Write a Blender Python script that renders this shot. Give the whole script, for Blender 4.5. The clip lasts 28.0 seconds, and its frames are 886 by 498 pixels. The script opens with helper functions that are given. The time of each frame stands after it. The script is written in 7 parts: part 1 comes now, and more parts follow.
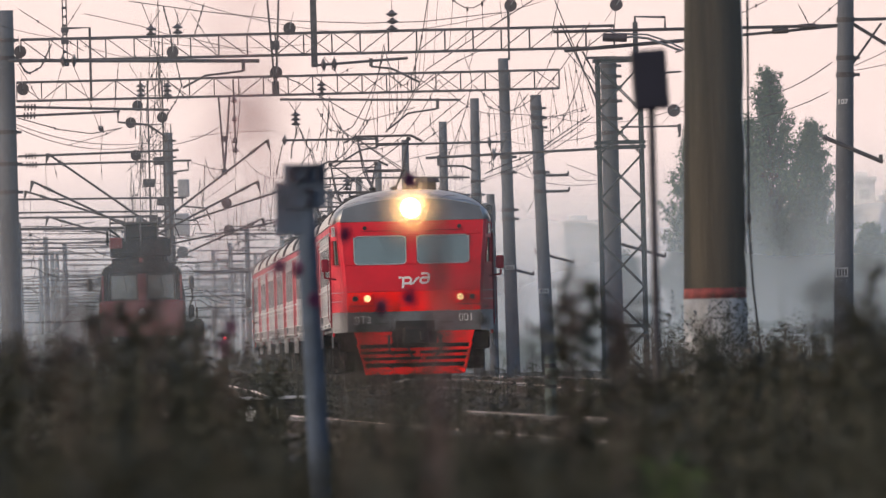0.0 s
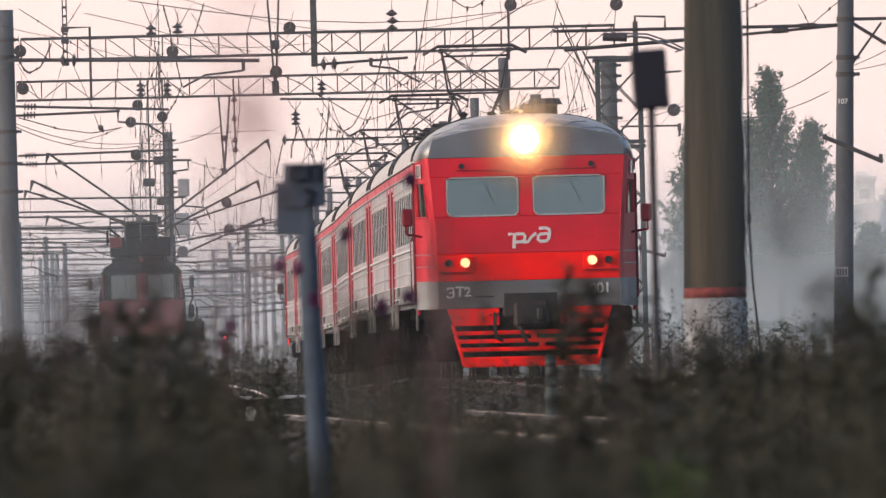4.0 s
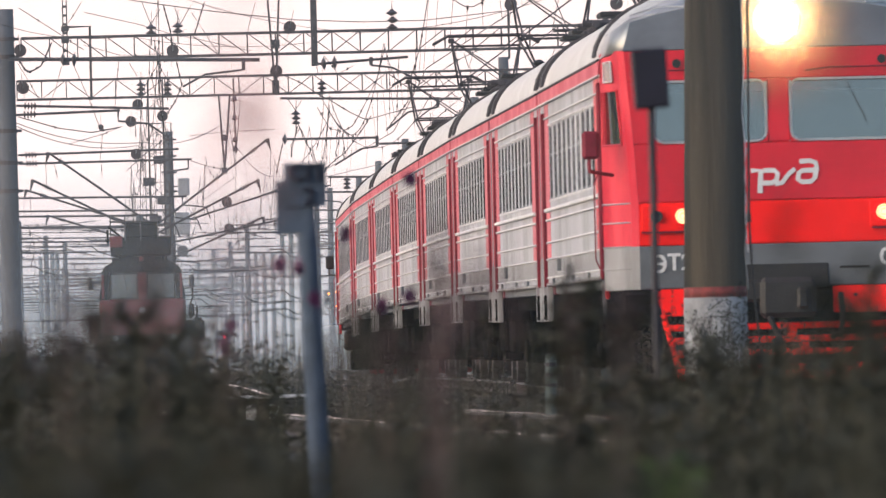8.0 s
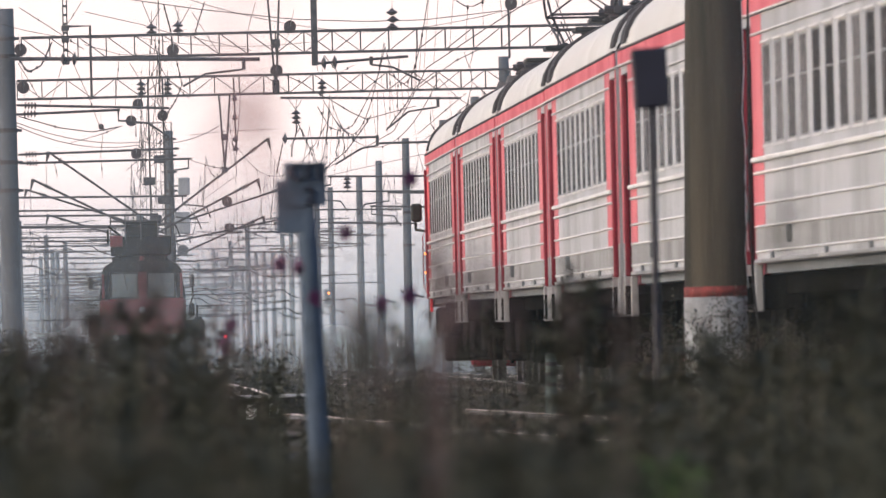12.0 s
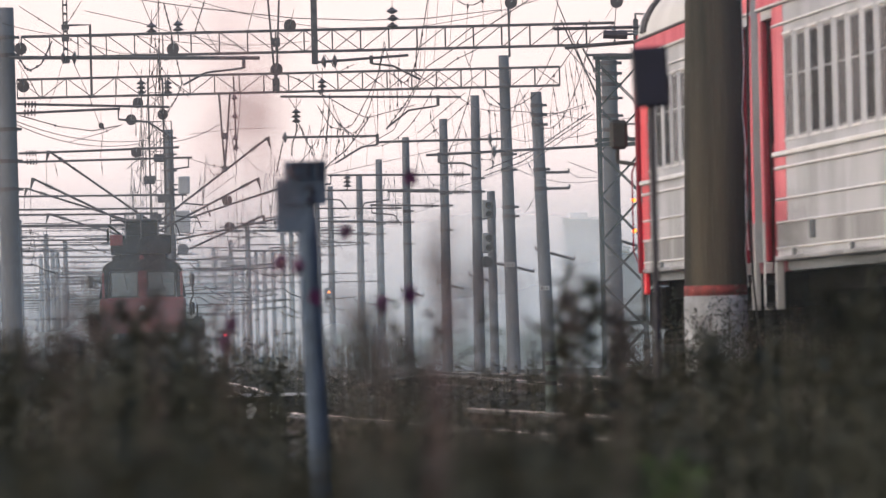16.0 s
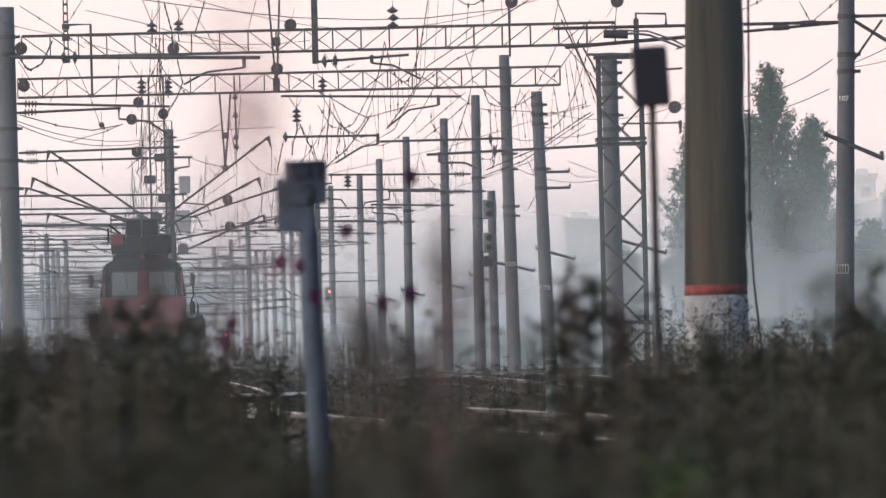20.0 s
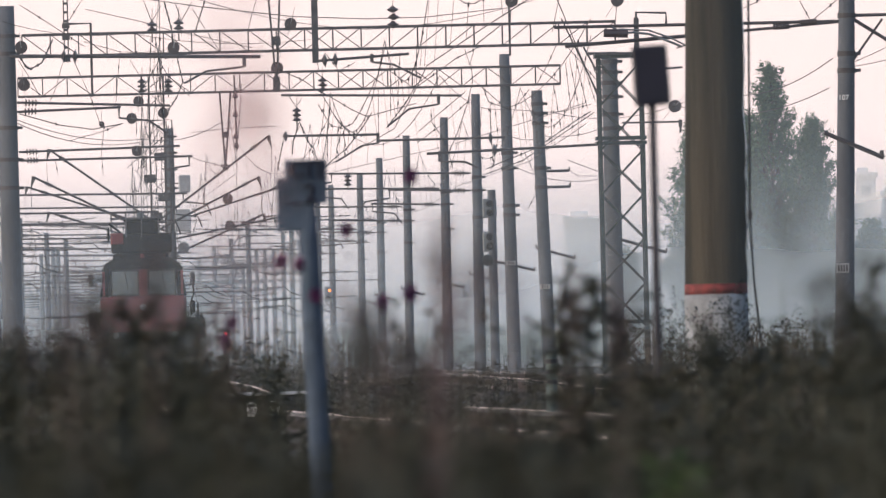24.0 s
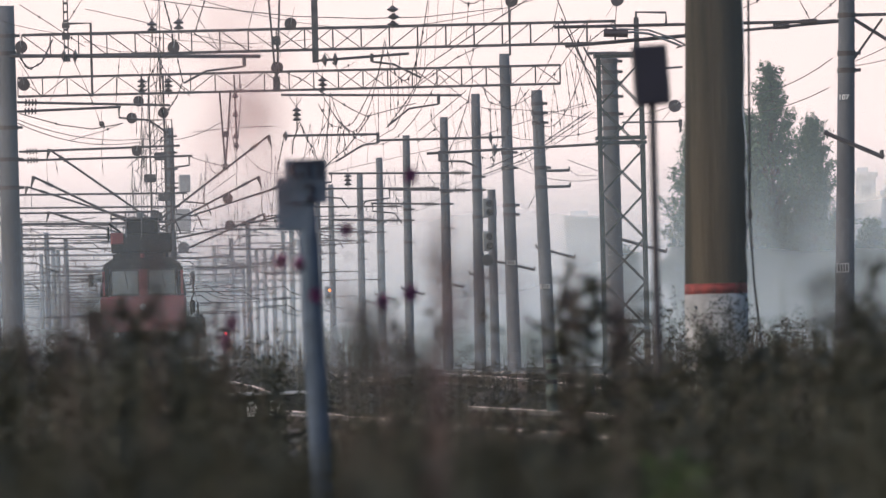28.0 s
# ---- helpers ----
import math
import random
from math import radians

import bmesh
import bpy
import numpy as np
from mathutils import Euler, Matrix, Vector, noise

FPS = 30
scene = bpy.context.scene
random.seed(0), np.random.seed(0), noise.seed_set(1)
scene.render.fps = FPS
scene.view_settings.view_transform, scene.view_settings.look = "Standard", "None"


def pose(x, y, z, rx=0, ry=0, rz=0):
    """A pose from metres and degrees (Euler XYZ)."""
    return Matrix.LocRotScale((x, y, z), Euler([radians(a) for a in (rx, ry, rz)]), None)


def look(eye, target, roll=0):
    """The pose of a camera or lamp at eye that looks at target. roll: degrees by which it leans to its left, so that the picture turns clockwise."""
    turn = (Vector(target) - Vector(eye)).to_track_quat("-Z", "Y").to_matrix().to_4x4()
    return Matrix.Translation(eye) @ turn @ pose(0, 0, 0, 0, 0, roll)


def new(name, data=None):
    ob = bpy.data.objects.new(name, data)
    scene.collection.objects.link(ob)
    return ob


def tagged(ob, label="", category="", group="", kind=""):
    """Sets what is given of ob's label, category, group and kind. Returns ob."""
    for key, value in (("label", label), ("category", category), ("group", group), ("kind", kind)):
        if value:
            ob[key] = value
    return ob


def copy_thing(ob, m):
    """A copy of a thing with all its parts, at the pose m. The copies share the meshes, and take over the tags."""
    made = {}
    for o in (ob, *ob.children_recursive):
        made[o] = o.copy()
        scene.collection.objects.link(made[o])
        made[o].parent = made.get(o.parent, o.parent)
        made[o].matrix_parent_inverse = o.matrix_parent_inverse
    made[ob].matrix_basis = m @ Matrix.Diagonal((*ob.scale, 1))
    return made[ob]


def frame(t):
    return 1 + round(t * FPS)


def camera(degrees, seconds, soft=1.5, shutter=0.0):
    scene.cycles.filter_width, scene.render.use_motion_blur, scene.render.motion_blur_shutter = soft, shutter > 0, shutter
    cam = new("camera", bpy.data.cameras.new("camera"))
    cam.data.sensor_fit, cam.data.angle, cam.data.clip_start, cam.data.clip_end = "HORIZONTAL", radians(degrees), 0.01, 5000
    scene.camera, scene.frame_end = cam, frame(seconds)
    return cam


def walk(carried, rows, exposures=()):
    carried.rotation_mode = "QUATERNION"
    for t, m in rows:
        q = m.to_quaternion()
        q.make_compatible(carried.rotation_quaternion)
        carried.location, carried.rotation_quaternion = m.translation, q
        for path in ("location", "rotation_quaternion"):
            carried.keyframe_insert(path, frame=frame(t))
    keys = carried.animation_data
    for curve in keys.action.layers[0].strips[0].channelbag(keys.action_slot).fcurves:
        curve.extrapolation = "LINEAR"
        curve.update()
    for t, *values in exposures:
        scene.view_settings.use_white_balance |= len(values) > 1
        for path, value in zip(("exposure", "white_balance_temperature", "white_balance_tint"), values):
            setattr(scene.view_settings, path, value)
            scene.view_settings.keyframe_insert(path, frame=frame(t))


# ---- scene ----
cam = camera(3.5916, 28.0, soft=1.4, shutter=0.4)
# a long lens focused on the far tracks
cam.data.dof.use_dof = True
cam.data.dof.focus_distance = 330.0
cam.data.dof.aperture_fstop = 26.0

EYE = (0.0, 0.0, 0.45)


def aim(right, up):
    """Camera pose: thousandths of a radian to the right of the track's line and above the level."""
    return look(EYE, (1000 * math.tan(right / 1000), 1000, EYE[2] + 1000 * math.tan(up / 1000)), -1.4)


walk(cam, [(0.0, aim(24.38, 7.128)), (3.5, aim(24.38, 7.10)), (7.5, aim(24.37, 7.048)), (12.0, aim(24.35, 7.008)),
           (15.0, aim(24.35, 6.944)), (18.0, aim(24.32, 6.90)), (20.0, aim(24.31, 6.892)), (24.0, aim(24.30, 6.825)),
           (28.0, aim(24.30, 6.805))],
     [(0.0, 0.60, 6800, 16), (4.5, 0.71, 6850, 17), (6.0, 0.86, 6680, 16), (7.0, 0.95, 6600, 15), (8.0, 0.92, 6500, 14), (9.0, 0.91, 6450, 13), (14.0, 0.86, 6450, 13), (18.0, 0.72, 6450, 13), (28.0, 0.74, 6450, 13)])

# ---- light: hazy evening, low sun from the left ----
SUN_EL, SUN_AZ = radians(17), radians(-114)
world = bpy.data.worlds.new("world")
scene.world = world
world.use_nodes = True
wn = world.node_tree
sky = wn.nodes.new("ShaderNodeTexSky")
sky.sky_type = "NISHITA"
sky.sun_disc = False
sky.sun_elevation = SUN_EL
sky.sun_rotation = SUN_AZ
sky.air_density = 1.0
sky.dust_density = 3.0
sky.ozone_density = 2.0
wn.links.new(sky.outputs[0], wn.nodes["Background"].inputs[0])
wn.nodes["Background"].inputs[1].default_value = 0.15
sun = new("sun", bpy.data.lights.new("sun", "SUN"))
sun.data.energy = 0.60
sun.data.angle = radians(75)
sun.data.color = (1.0, 0.965, 0.95)
to_sun = Vector((math.sin(SUN_AZ) * math.cos(SUN_EL), math.cos(SUN_AZ) * math.cos(SUN_EL), math.sin(SUN_EL)))
sun.matrix_world = look(to_sun * 100, (0, 0, 0))


# ---- materials ----
def material(name, color, rough=0.7, metal=0.0, vary=0.25, size=2.0, bump=0.2, spec=0.4, emit=None, power=0.0, stain=None, streak=1.0):
    """Principled paint with stains, fine grain and a little relief; size: stains per metre."""
    m = bpy.data.materials.new(name)
    m.use_nodes = True
    nt = m.node_tree
    b = nt.nodes["Principled BSDF"]
    b.inputs["Roughness"].default_value = rough
    b.inputs["Metallic"].default_value = metal
    b.inputs["Specular IOR Level"].default_value = spec
    tc = nt.nodes.new("ShaderNodeTexCoord")
    mp = nt.nodes.new("ShaderNodeMapping")
    mp.inputs["Scale"].default_value = (1, 1, streak)
    nt.links.new(tc.outputs["Object"], mp.inputs[0])
    n1 = nt.nodes.new("ShaderNodeTexNoise")
    n1.inputs["Scale"].default_value = size
    n1.inputs["Detail"].default_value = 6
    n2 = nt.nodes.new("ShaderNodeTexNoise")
    n2.inputs["Scale"].default_value = size * 14
    n2.inputs["Detail"].default_value = 3
    nt.links.new(mp.outputs[0], n1.inputs[0])
    nt.links.new(mp.outputs[0], n2.inputs[0])
    dark = tuple(c * (1 - vary) for c in color) if stain is None else stain
    r = nt.nodes.new("ShaderNodeValToRGB")
    r.color_ramp.elements[0].position, r.color_ramp.elements[1].position = 0.36, 0.62
    r.color_ramp.elements[0].color = (*dark, 1)
    r.color_ramp.elements[1].color = (*color, 1)
    nt.links.new(n1.outputs[0], r.inputs[0])
    mix = nt.nodes.new("ShaderNodeMixRGB")
    mix.blend_type = "MULTIPLY"
    mix.inputs[0].default_value = vary
    nt.links.new(r.outputs[0], mix.inputs[1])
    nt.links.new(n2.outputs[0], mix.inputs[2])
    nt.links.new(mix.outputs[0], b.inputs["Base Color"])
    bp = nt.nodes.new("ShaderNodeBump")
    bp.inputs["Strength"].default_value = bump
    bp.inputs["Distance"].default_value = 0.02
    nt.links.new(n2.outputs[0], bp.inputs["Height"])
    nt.links.new(bp.outputs[0], b.inputs["Normal"])
    if emit:
        b.inputs["Emission Color"].default_value = (*emit, 1)
        b.inputs["Emission Strength"].default_value = power
    return m


def glass(name, tint, gloss, spread=0.0, sheen=(0.9, 0.95, 0.95)):
    m = bpy.data.materials.new(name)
    m.use_nodes = True
    nt = m.node_tree
    nt.nodes.clear()
    out = nt.nodes.new("ShaderNodeOutputMaterial")
    tr = nt.nodes.new("ShaderNodeBsdfTransparent")
    tr.inputs[0].default_value = (*tint, 1)
    gl = nt.nodes.new("ShaderNodeBsdfGlossy")
    gl.inputs["Roughness"].default_value = 0.08
    gl.inputs[0].default_value = (*sheen, 1)
    mx = nt.nodes.new("ShaderNodeMixShader")
    mx.inputs[0].default_value = gloss
    if spread:
        # some panes mirror more of the sky than others
        oi = nt.nodes.new("ShaderNodeObjectInfo")
        mr = nt.nodes.new("ShaderNodeMapRange")
        mr.inputs["To Min"].default_value = gloss - spread
        mr.inputs["To Max"].default_value = gloss + spread
        nt.links.new(oi.outputs["Random"], mr.inputs["Value"])
        nt.links.new(mr.outputs[0], mx.inputs[0])
    nt.links.new(tr.outputs[0], mx.inputs[1])
    nt.links.new(gl.outputs[0], mx.inputs[2])
    nt.links.new(mx.outputs[0], out.inputs[0])
    return m


def glow(name, color, power):
    m = bpy.data.materials.new(name)
    m.use_nodes = True
    nt = m.node_tree
    nt.nodes.clear()
    out = nt.nodes.new("ShaderNodeOutputMaterial")
    e = nt.nodes.new("ShaderNodeEmission")
    e.inputs[0].default_value = (*color, 1)
    e.inputs[1].default_value = power
    nt.links.new(e.outputs[0], out.inputs[0])
    return m


def lamp_lens(name, centre, radius):
    """A lit lens; its emission fades to a warmer, weaker rim to imitate soft glare."""
    m = bpy.data.materials.new(name)
    m.use_nodes = True
    nt = m.node_tree
    nt.nodes.clear()
    out = nt.nodes.new("ShaderNodeOutputMaterial")
    e = nt.nodes.new("ShaderNodeEmission")
    tc = nt.nodes.new("ShaderNodeTexCoord")
    mp = nt.nodes.new("ShaderNodeMapping")
    mp.inputs["Location"].default_value = centre
    mp.inputs["Scale"].default_value = (1, 0, 1)
    ln = nt.nodes.new("ShaderNodeVectorMath")
    ln.operation = "LENGTH"
    mr = nt.nodes.new("ShaderNodeMapRange")
    mr.inputs["From Max"].default_value = radius
    r = nt.nodes.new("ShaderNodeValToRGB")
    r.color_ramp.interpolation = "EASE"
    els = r.color_ramp.elements
    els[0].position, els[0].color = 0.0, (1.0, 1.0, 0.95, 1)
    els[1].position, els[1].color = 1.0, (0.030, 0.012, 0.003, 1)
    for pos, col in ((0.60, (0.55, 0.46, 0.30, 1)), (0.80, (0.20, 0.15, 0.06, 1)), (0.92, (0.07, 0.038, 0.010, 1))):
        q = els.new(pos)
        q.color = col
    e.inputs[1].default_value = 60.0
    nt.links.new(tc.outputs["Object"], mp.inputs[0])
    nt.links.new(mp.outputs[0], ln.inputs[0])
    nt.links.new(ln.outputs["Value"], mr.inputs["Value"])
    nt.links.new(mr.outputs[0], r.inputs[0])
    nt.links.new(r.outputs[0], e.inputs[0])
    nt.links.new(e.outputs[0], out.inputs[0])
    return m


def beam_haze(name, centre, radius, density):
    """A translucent disc added before a lamp to imitate lens glare; it passes on the lamp's own light. It thins out to
    nothing at the radius.
    """
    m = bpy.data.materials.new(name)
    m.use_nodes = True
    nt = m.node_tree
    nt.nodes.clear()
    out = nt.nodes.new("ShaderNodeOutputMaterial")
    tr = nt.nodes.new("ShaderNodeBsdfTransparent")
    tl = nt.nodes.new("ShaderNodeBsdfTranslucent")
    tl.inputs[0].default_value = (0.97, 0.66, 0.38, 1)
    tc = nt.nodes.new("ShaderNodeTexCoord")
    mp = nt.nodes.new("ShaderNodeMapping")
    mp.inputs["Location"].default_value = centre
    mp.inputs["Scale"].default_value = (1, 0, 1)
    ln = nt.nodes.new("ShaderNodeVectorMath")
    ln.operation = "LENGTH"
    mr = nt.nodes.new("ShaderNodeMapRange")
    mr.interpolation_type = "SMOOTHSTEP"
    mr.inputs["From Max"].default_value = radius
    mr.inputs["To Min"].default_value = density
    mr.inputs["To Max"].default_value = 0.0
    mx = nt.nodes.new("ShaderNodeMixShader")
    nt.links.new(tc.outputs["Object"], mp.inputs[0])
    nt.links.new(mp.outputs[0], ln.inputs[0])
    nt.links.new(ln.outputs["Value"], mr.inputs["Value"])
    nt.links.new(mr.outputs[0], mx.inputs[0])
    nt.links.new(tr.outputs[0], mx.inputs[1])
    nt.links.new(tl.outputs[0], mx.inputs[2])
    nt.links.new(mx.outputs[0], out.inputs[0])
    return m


def mist(name, density, low, high, size, tone, rest):
    """Thin drifting smoke: density at the ground, fading between the heights low and high to the share rest."""
    m = bpy.data.materials.new(name)
    m.use_nodes = True
    nt = m.node_tree
    nt.nodes.clear()
    out = nt.nodes.new("ShaderNodeOutputMaterial")
    tr = nt.nodes.new("ShaderNodeBsdfTransparent")
    df = nt.nodes.new("ShaderNodeBsdfDiffuse")
    df.inputs[0].default_value = (*tone, 1)
    tl = nt.nodes.new("ShaderNodeBsdfTranslucent")
    tl.inputs[0].default_value = (*tone, 1)
    ad = nt.nodes.new("ShaderNodeAddShader")
    nt.links.new(df.outputs[0], ad.inputs[0])
    nt.links.new(tl.outputs[0], ad.inputs[1])
    tc = nt.nodes.new("ShaderNodeTexCoord")
    sp = nt.nodes.new("ShaderNodeSeparateXYZ")
    nt.links.new(tc.outputs["Object"], sp.inputs[0])
    mr = nt.nodes.new("ShaderNodeMapRange")
    mr.interpolation_type = "SMOOTHSTEP"
    mr.inputs["From Min"].default_value = low
    mr.inputs["From Max"].default_value = high
    mr.inputs["To Min"].default_value = 1.0
    mr.inputs["To Max"].default_value = rest
    nt.links.new(sp.outputs["Z"], mr.inputs["Value"])
    nz = nt.nodes.new("ShaderNodeTexNoise")
    nz.inputs["Scale"].default_value = size
    nz.inputs["Detail"].default_value = 2
    nz.inputs["Distortion"].default_value = 0.6
    nt.links.new(tc.outputs["Object"], nz.inputs[0])
    m2 = nt.nodes.new("ShaderNodeMapRange")
    m2.interpolation_type = "SMOOTHSTEP"
    m2.inputs["From Min"].default_value = 0.25
    m2.inputs["From Max"].default_value = 0.78
    m2.inputs["To Min"].default_value = density * 0.6
    m2.inputs["To Max"].default_value = density * 1.3
    nt.links.new(nz.outputs[0], m2.inputs["Value"])
    mu = nt.nodes.new("ShaderNodeMath")
    mu.operation = "MULTIPLY"
    mu.use_clamp = True
    nt.links.new(mr.outputs[0], mu.inputs[0])
    nt.links.new(m2.outputs[0], mu.inputs[1])
    mx = nt.nodes.new("ShaderNodeMixShader")
    nt.links.new(mu.outputs[0], mx.inputs[0])
    nt.links.new(tr.outputs[0], mx.inputs[1])
    nt.links.new(ad.outputs[0], mx.inputs[2])
    nt.links.new(mx.outputs[0], out.inputs[0])
    return m


def leaf_material(name, color, other):
    """Leaf colour that varies from clump to clump."""
    m = bpy.data.materials.new(name)
    m.use_nodes = True
    nt = m.node_tree
    b = nt.nodes["Principled BSDF"]
    b.inputs["Roughness"].default_value = 0.75
    b.inputs["Specular IOR Level"].default_value = 0.2
    g = nt.nodes.new("ShaderNodeNewGeometry")
    r = nt.nodes.new("ShaderNodeValToRGB")
    r.color_ramp.elements[0].color = (*color, 1)
    r.color_ramp.elements[1].color = (*other, 1)
    nt.links.new(g.outputs["Random Per Island"], r.inputs[0])
    nt.links.new(r.outputs[0], b.inputs["Base Color"])
    return m


M_RED = material("red_paint", (0.66, 0.008, 0.026), 0.4, vary=0.2, size=1.3, bump=0.05, spec=0.3)
M_CRIMSON = material("crimson_paint", (0.20, 0.010, 0.028), 0.55, vary=0.3, size=1.5, bump=0.05, spec=0.2)
M_ORANGE = material("signal_red_paint", (1.0, 0.012, 0.009), 0.5, vary=0.12, size=2.0, bump=0.05, spec=0.1)
# lighter than M_RED: the side's light is in the colour; darker patches are wear
M_CABSIDE = material("worn_red_cab_paint", (0.74, 0.052, 0.075), 0.5, vary=0.2, size=1.6, bump=0.06, spec=0.3, stain=(0.50, 0.010, 0.030), streak=0.5)
M_CORAL = material("faded_red_paint", (0.62, 0.155, 0.185), 0.55, vary=0.28, size=1.1, bump=0.06, spec=0.25, stain=(0.46, 0.055, 0.090), streak=0.4)
M_GREY = material("grey_paint", (0.135, 0.15, 0.17), 0.5, vary=0.25, size=1.6, bump=0.08)
M_PALE = material("pale_grey_paint", (0.43, 0.445, 0.49), 0.45, vary=0.32, size=0.8, bump=0.06, stain=(0.24, 0.25, 0.275), streak=0.45)
M_FRAME = material("pale_window_frame_paint", (0.66, 0.66, 0.68), 0.45, vary=0.2, size=2.0, bump=0.05)
M_DIRTY = material("dirty_grey_paint", (0.33, 0.33, 0.35), 0.65, vary=0.35, size=1.0, bump=0.1, stain=(0.17, 0.17, 0.18), streak=0.3)
M_ROOF = material("cream_roof_paint", (0.54, 0.54, 0.535), 0.42, vary=0.2, size=0.7, bump=0.03)
M_SILVER = material("silver_roof_paint", (0.40, 0.415, 0.435), 0.36, metal=0.4, vary=0.35, size=2.2, bump=0.2)
M_BLACK = material("sooty_black", (0.018, 0.018, 0.020), 0.65, vary=0.4, size=3, bump=0.3)
M_STEEL = material("dark_steel", (0.080, 0.073, 0.082), 0.65, metal=0.15, vary=0.4, size=4, bump=0.3, spec=0.3)
M_GREEN_STEEL = material("green_painted_steel", (0.024, 0.036, 0.036), 0.65, vary=0.4, size=3, bump=0.2, spec=0.25)
# grime darkened to near black, so it holds the shade below the bodies too
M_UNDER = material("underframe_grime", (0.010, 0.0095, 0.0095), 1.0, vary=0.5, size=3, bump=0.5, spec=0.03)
M_CONCRETE = material("weathered_concrete", (0.098, 0.106, 0.128), 0.9, vary=0.35, size=1.2, bump=0.5, stain=(0.060, 0.064, 0.078), streak=0.25)
M_CONCRETE_OLD = material("stained_concrete", (0.080, 0.069, 0.054), 0.95, vary=0.22, size=3.4, bump=0.3, stain=(0.027, 0.026, 0.024), streak=0.06, spec=0.1)
M_WHITE = material("flaking_white_paint", (0.31, 0.32, 0.335), 0.85, vary=0.35, size=8, bump=0.5, stain=(0.19, 0.19, 0.195), streak=0.55)
M_BAND = material("red_band_paint", (0.23, 0.042, 0.040), 0.85, vary=0.4, size=14, bump=0.3, stain=(0.13, 0.03, 0.028))
M_SIGN = material("pale_blue_enamel", (0.082, 0.110, 0.158), 0.9, vary=0.35, size=9, bump=0.2, spec=0.1)
M_SIGN_DARK = material("dark_enamel", (0.012, 0.012, 0.026), 0.5, vary=0.2, size=9, bump=0.1)
M_PORCELAIN = material("dark_porcelain", (0.055, 0.038, 0.042), 0.3, vary=0.3, size=6, bump=0.05)
M_WIRE = material("oxidised_copper_wire", (0.045, 0.040, 0.044), 0.8, metal=0.0, vary=0.3, size=3, bump=0.0)
M_RAIL = material("rusty_rail", (0.042, 0.030, 0.026), 0.7, metal=0.3, vary=0.4, size=6, bump=0.3)
M_RAILTOP = material("polished_rail_head", (0.72, 0.68, 0.64), 0.16, metal=1.0, vary=0.1, size=5, bump=0.02)
M_SLEEPER = material("sleeper_concrete", (0.070, 0.065, 0.062), 0.95, vary=0.3, size=4, bump=0.6)
M_BALLAST = material("ballast", (0.040, 0.037, 0.035), 0.95, vary=0.6, size=9, bump=1.0)
M_SOIL = material("weedy_soil", (0.030, 0.028, 0.023), 0.95, vary=0.5, size=1.5, bump=0.8, stain=(0.028, 0.030, 0.020))
M_ORANGE_CAB = material("orange_red_paint", (0.125, 0.007, 0.011), 0.55, vary=0.3, size=1.5, bump=0.06)
M_LETTER = material("white_lettering", (0.66, 0.67, 0.69), 0.5, vary=0.15, size=8, bump=0.0)
# facade whitened: part of the distance haze is put into its colour
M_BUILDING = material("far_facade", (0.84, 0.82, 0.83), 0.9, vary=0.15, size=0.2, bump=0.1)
M_GLASS = glass("carriage_glass", (0.26, 0.27, 0.30), 0.14, 0.10)
M_VGLASS = glass("dusty_glass", (0.28, 0.34, 0.36), 0.56, 0.22, (0.66, 0.80, 0.98))
M_WINDSCREEN = glass("windscreen_glass", (0.42, 0.50, 0.47), 0.24, 0.0, (0.96, 1.0, 0.90))
M_HEADLAMP = lamp_lens("headlamp_lens", (0.02, 0.0, -3.78), 0.24)
M_GLARE = beam_haze("beam_haze", (0.02, 0.0, -3.78), 1.05, 0.32)
M_LAMP = glow("marker_lamp_glow", (1.0, 0.73, 0.35), 1.35)
M_BULB = glow("marker_bulb_glow", (1.0, 0.42, 0.10), 0.75)
M_SIDEGLASS = glass("cab_side_glass", (0.36, 0.38, 0.35), 0.50, 0.0, (0.70, 0.74, 0.68))
M_TAIL = glow("tail_lamp_glow", (1.0, 0.22, 0.03), 2.5)
M_SIGNAL = glow("signal_glow", (1.0, 0.25, 0.030), 2.6)
M_REDGLOW = glow("red_signal_glow", (1.0, 0.04, 0.05), 2.2)
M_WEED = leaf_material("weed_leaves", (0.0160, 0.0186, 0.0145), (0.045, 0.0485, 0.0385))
M_DRY = leaf_material("dry_stalks", (0.036, 0.030, 0.027), (0.075, 0.065, 0.055))
M_BRIGHT = leaf_material("fresh_green_leaves", (0.03, 0.060, 0.020), (0.052, 0.088, 0.03))
M_TREE = leaf_material("tree_leaves", (0.040, 0.072, 0.046), (0.085, 0.130, 0.075))
M_BARK = material("bark", (0.09, 0.075, 0.06), 0.9, vary=0.4, size=3, bump=0.6)
M_THISTLE = leaf_material("purple_petals", (0.06, 0.014, 0.050), (0.11, 0.025, 0.085))
M_SORREL = leaf_material("purple_brown_seed", (0.072, 0.053, 0.057), (0.13, 0.091, 0.096))
M_TEAL = material("pale_teal_paint", (0.085, 0.115, 0.12), 0.7, vary=0.3, size=9, bump=0.2)
M_REDSTEM = leaf_material("reddish_dry_stem", (0.34, 0.17, 0.17), (0.44, 0.25, 0.24))


# ---- mesh helpers ----
def finish(name, bm, mat, parent=None, label="", smooth=False):
    me = bpy.data.meshes.new(name)
    bmesh.ops.recalc_face_normals(bm, faces=bm.faces[:])
    bm.to_mesh(me)
    bm.free()
    for mm in (mat if isinstance(mat, (list, tuple)) else [mat]):
        me.materials.append(mm)
    if smooth:
        for p in me.polygons:
            p.use_smooth = True
    ob = new(name, me)
    if parent is not None:
        ob.parent = parent
    if label:
        ob["label"] = label
    return ob


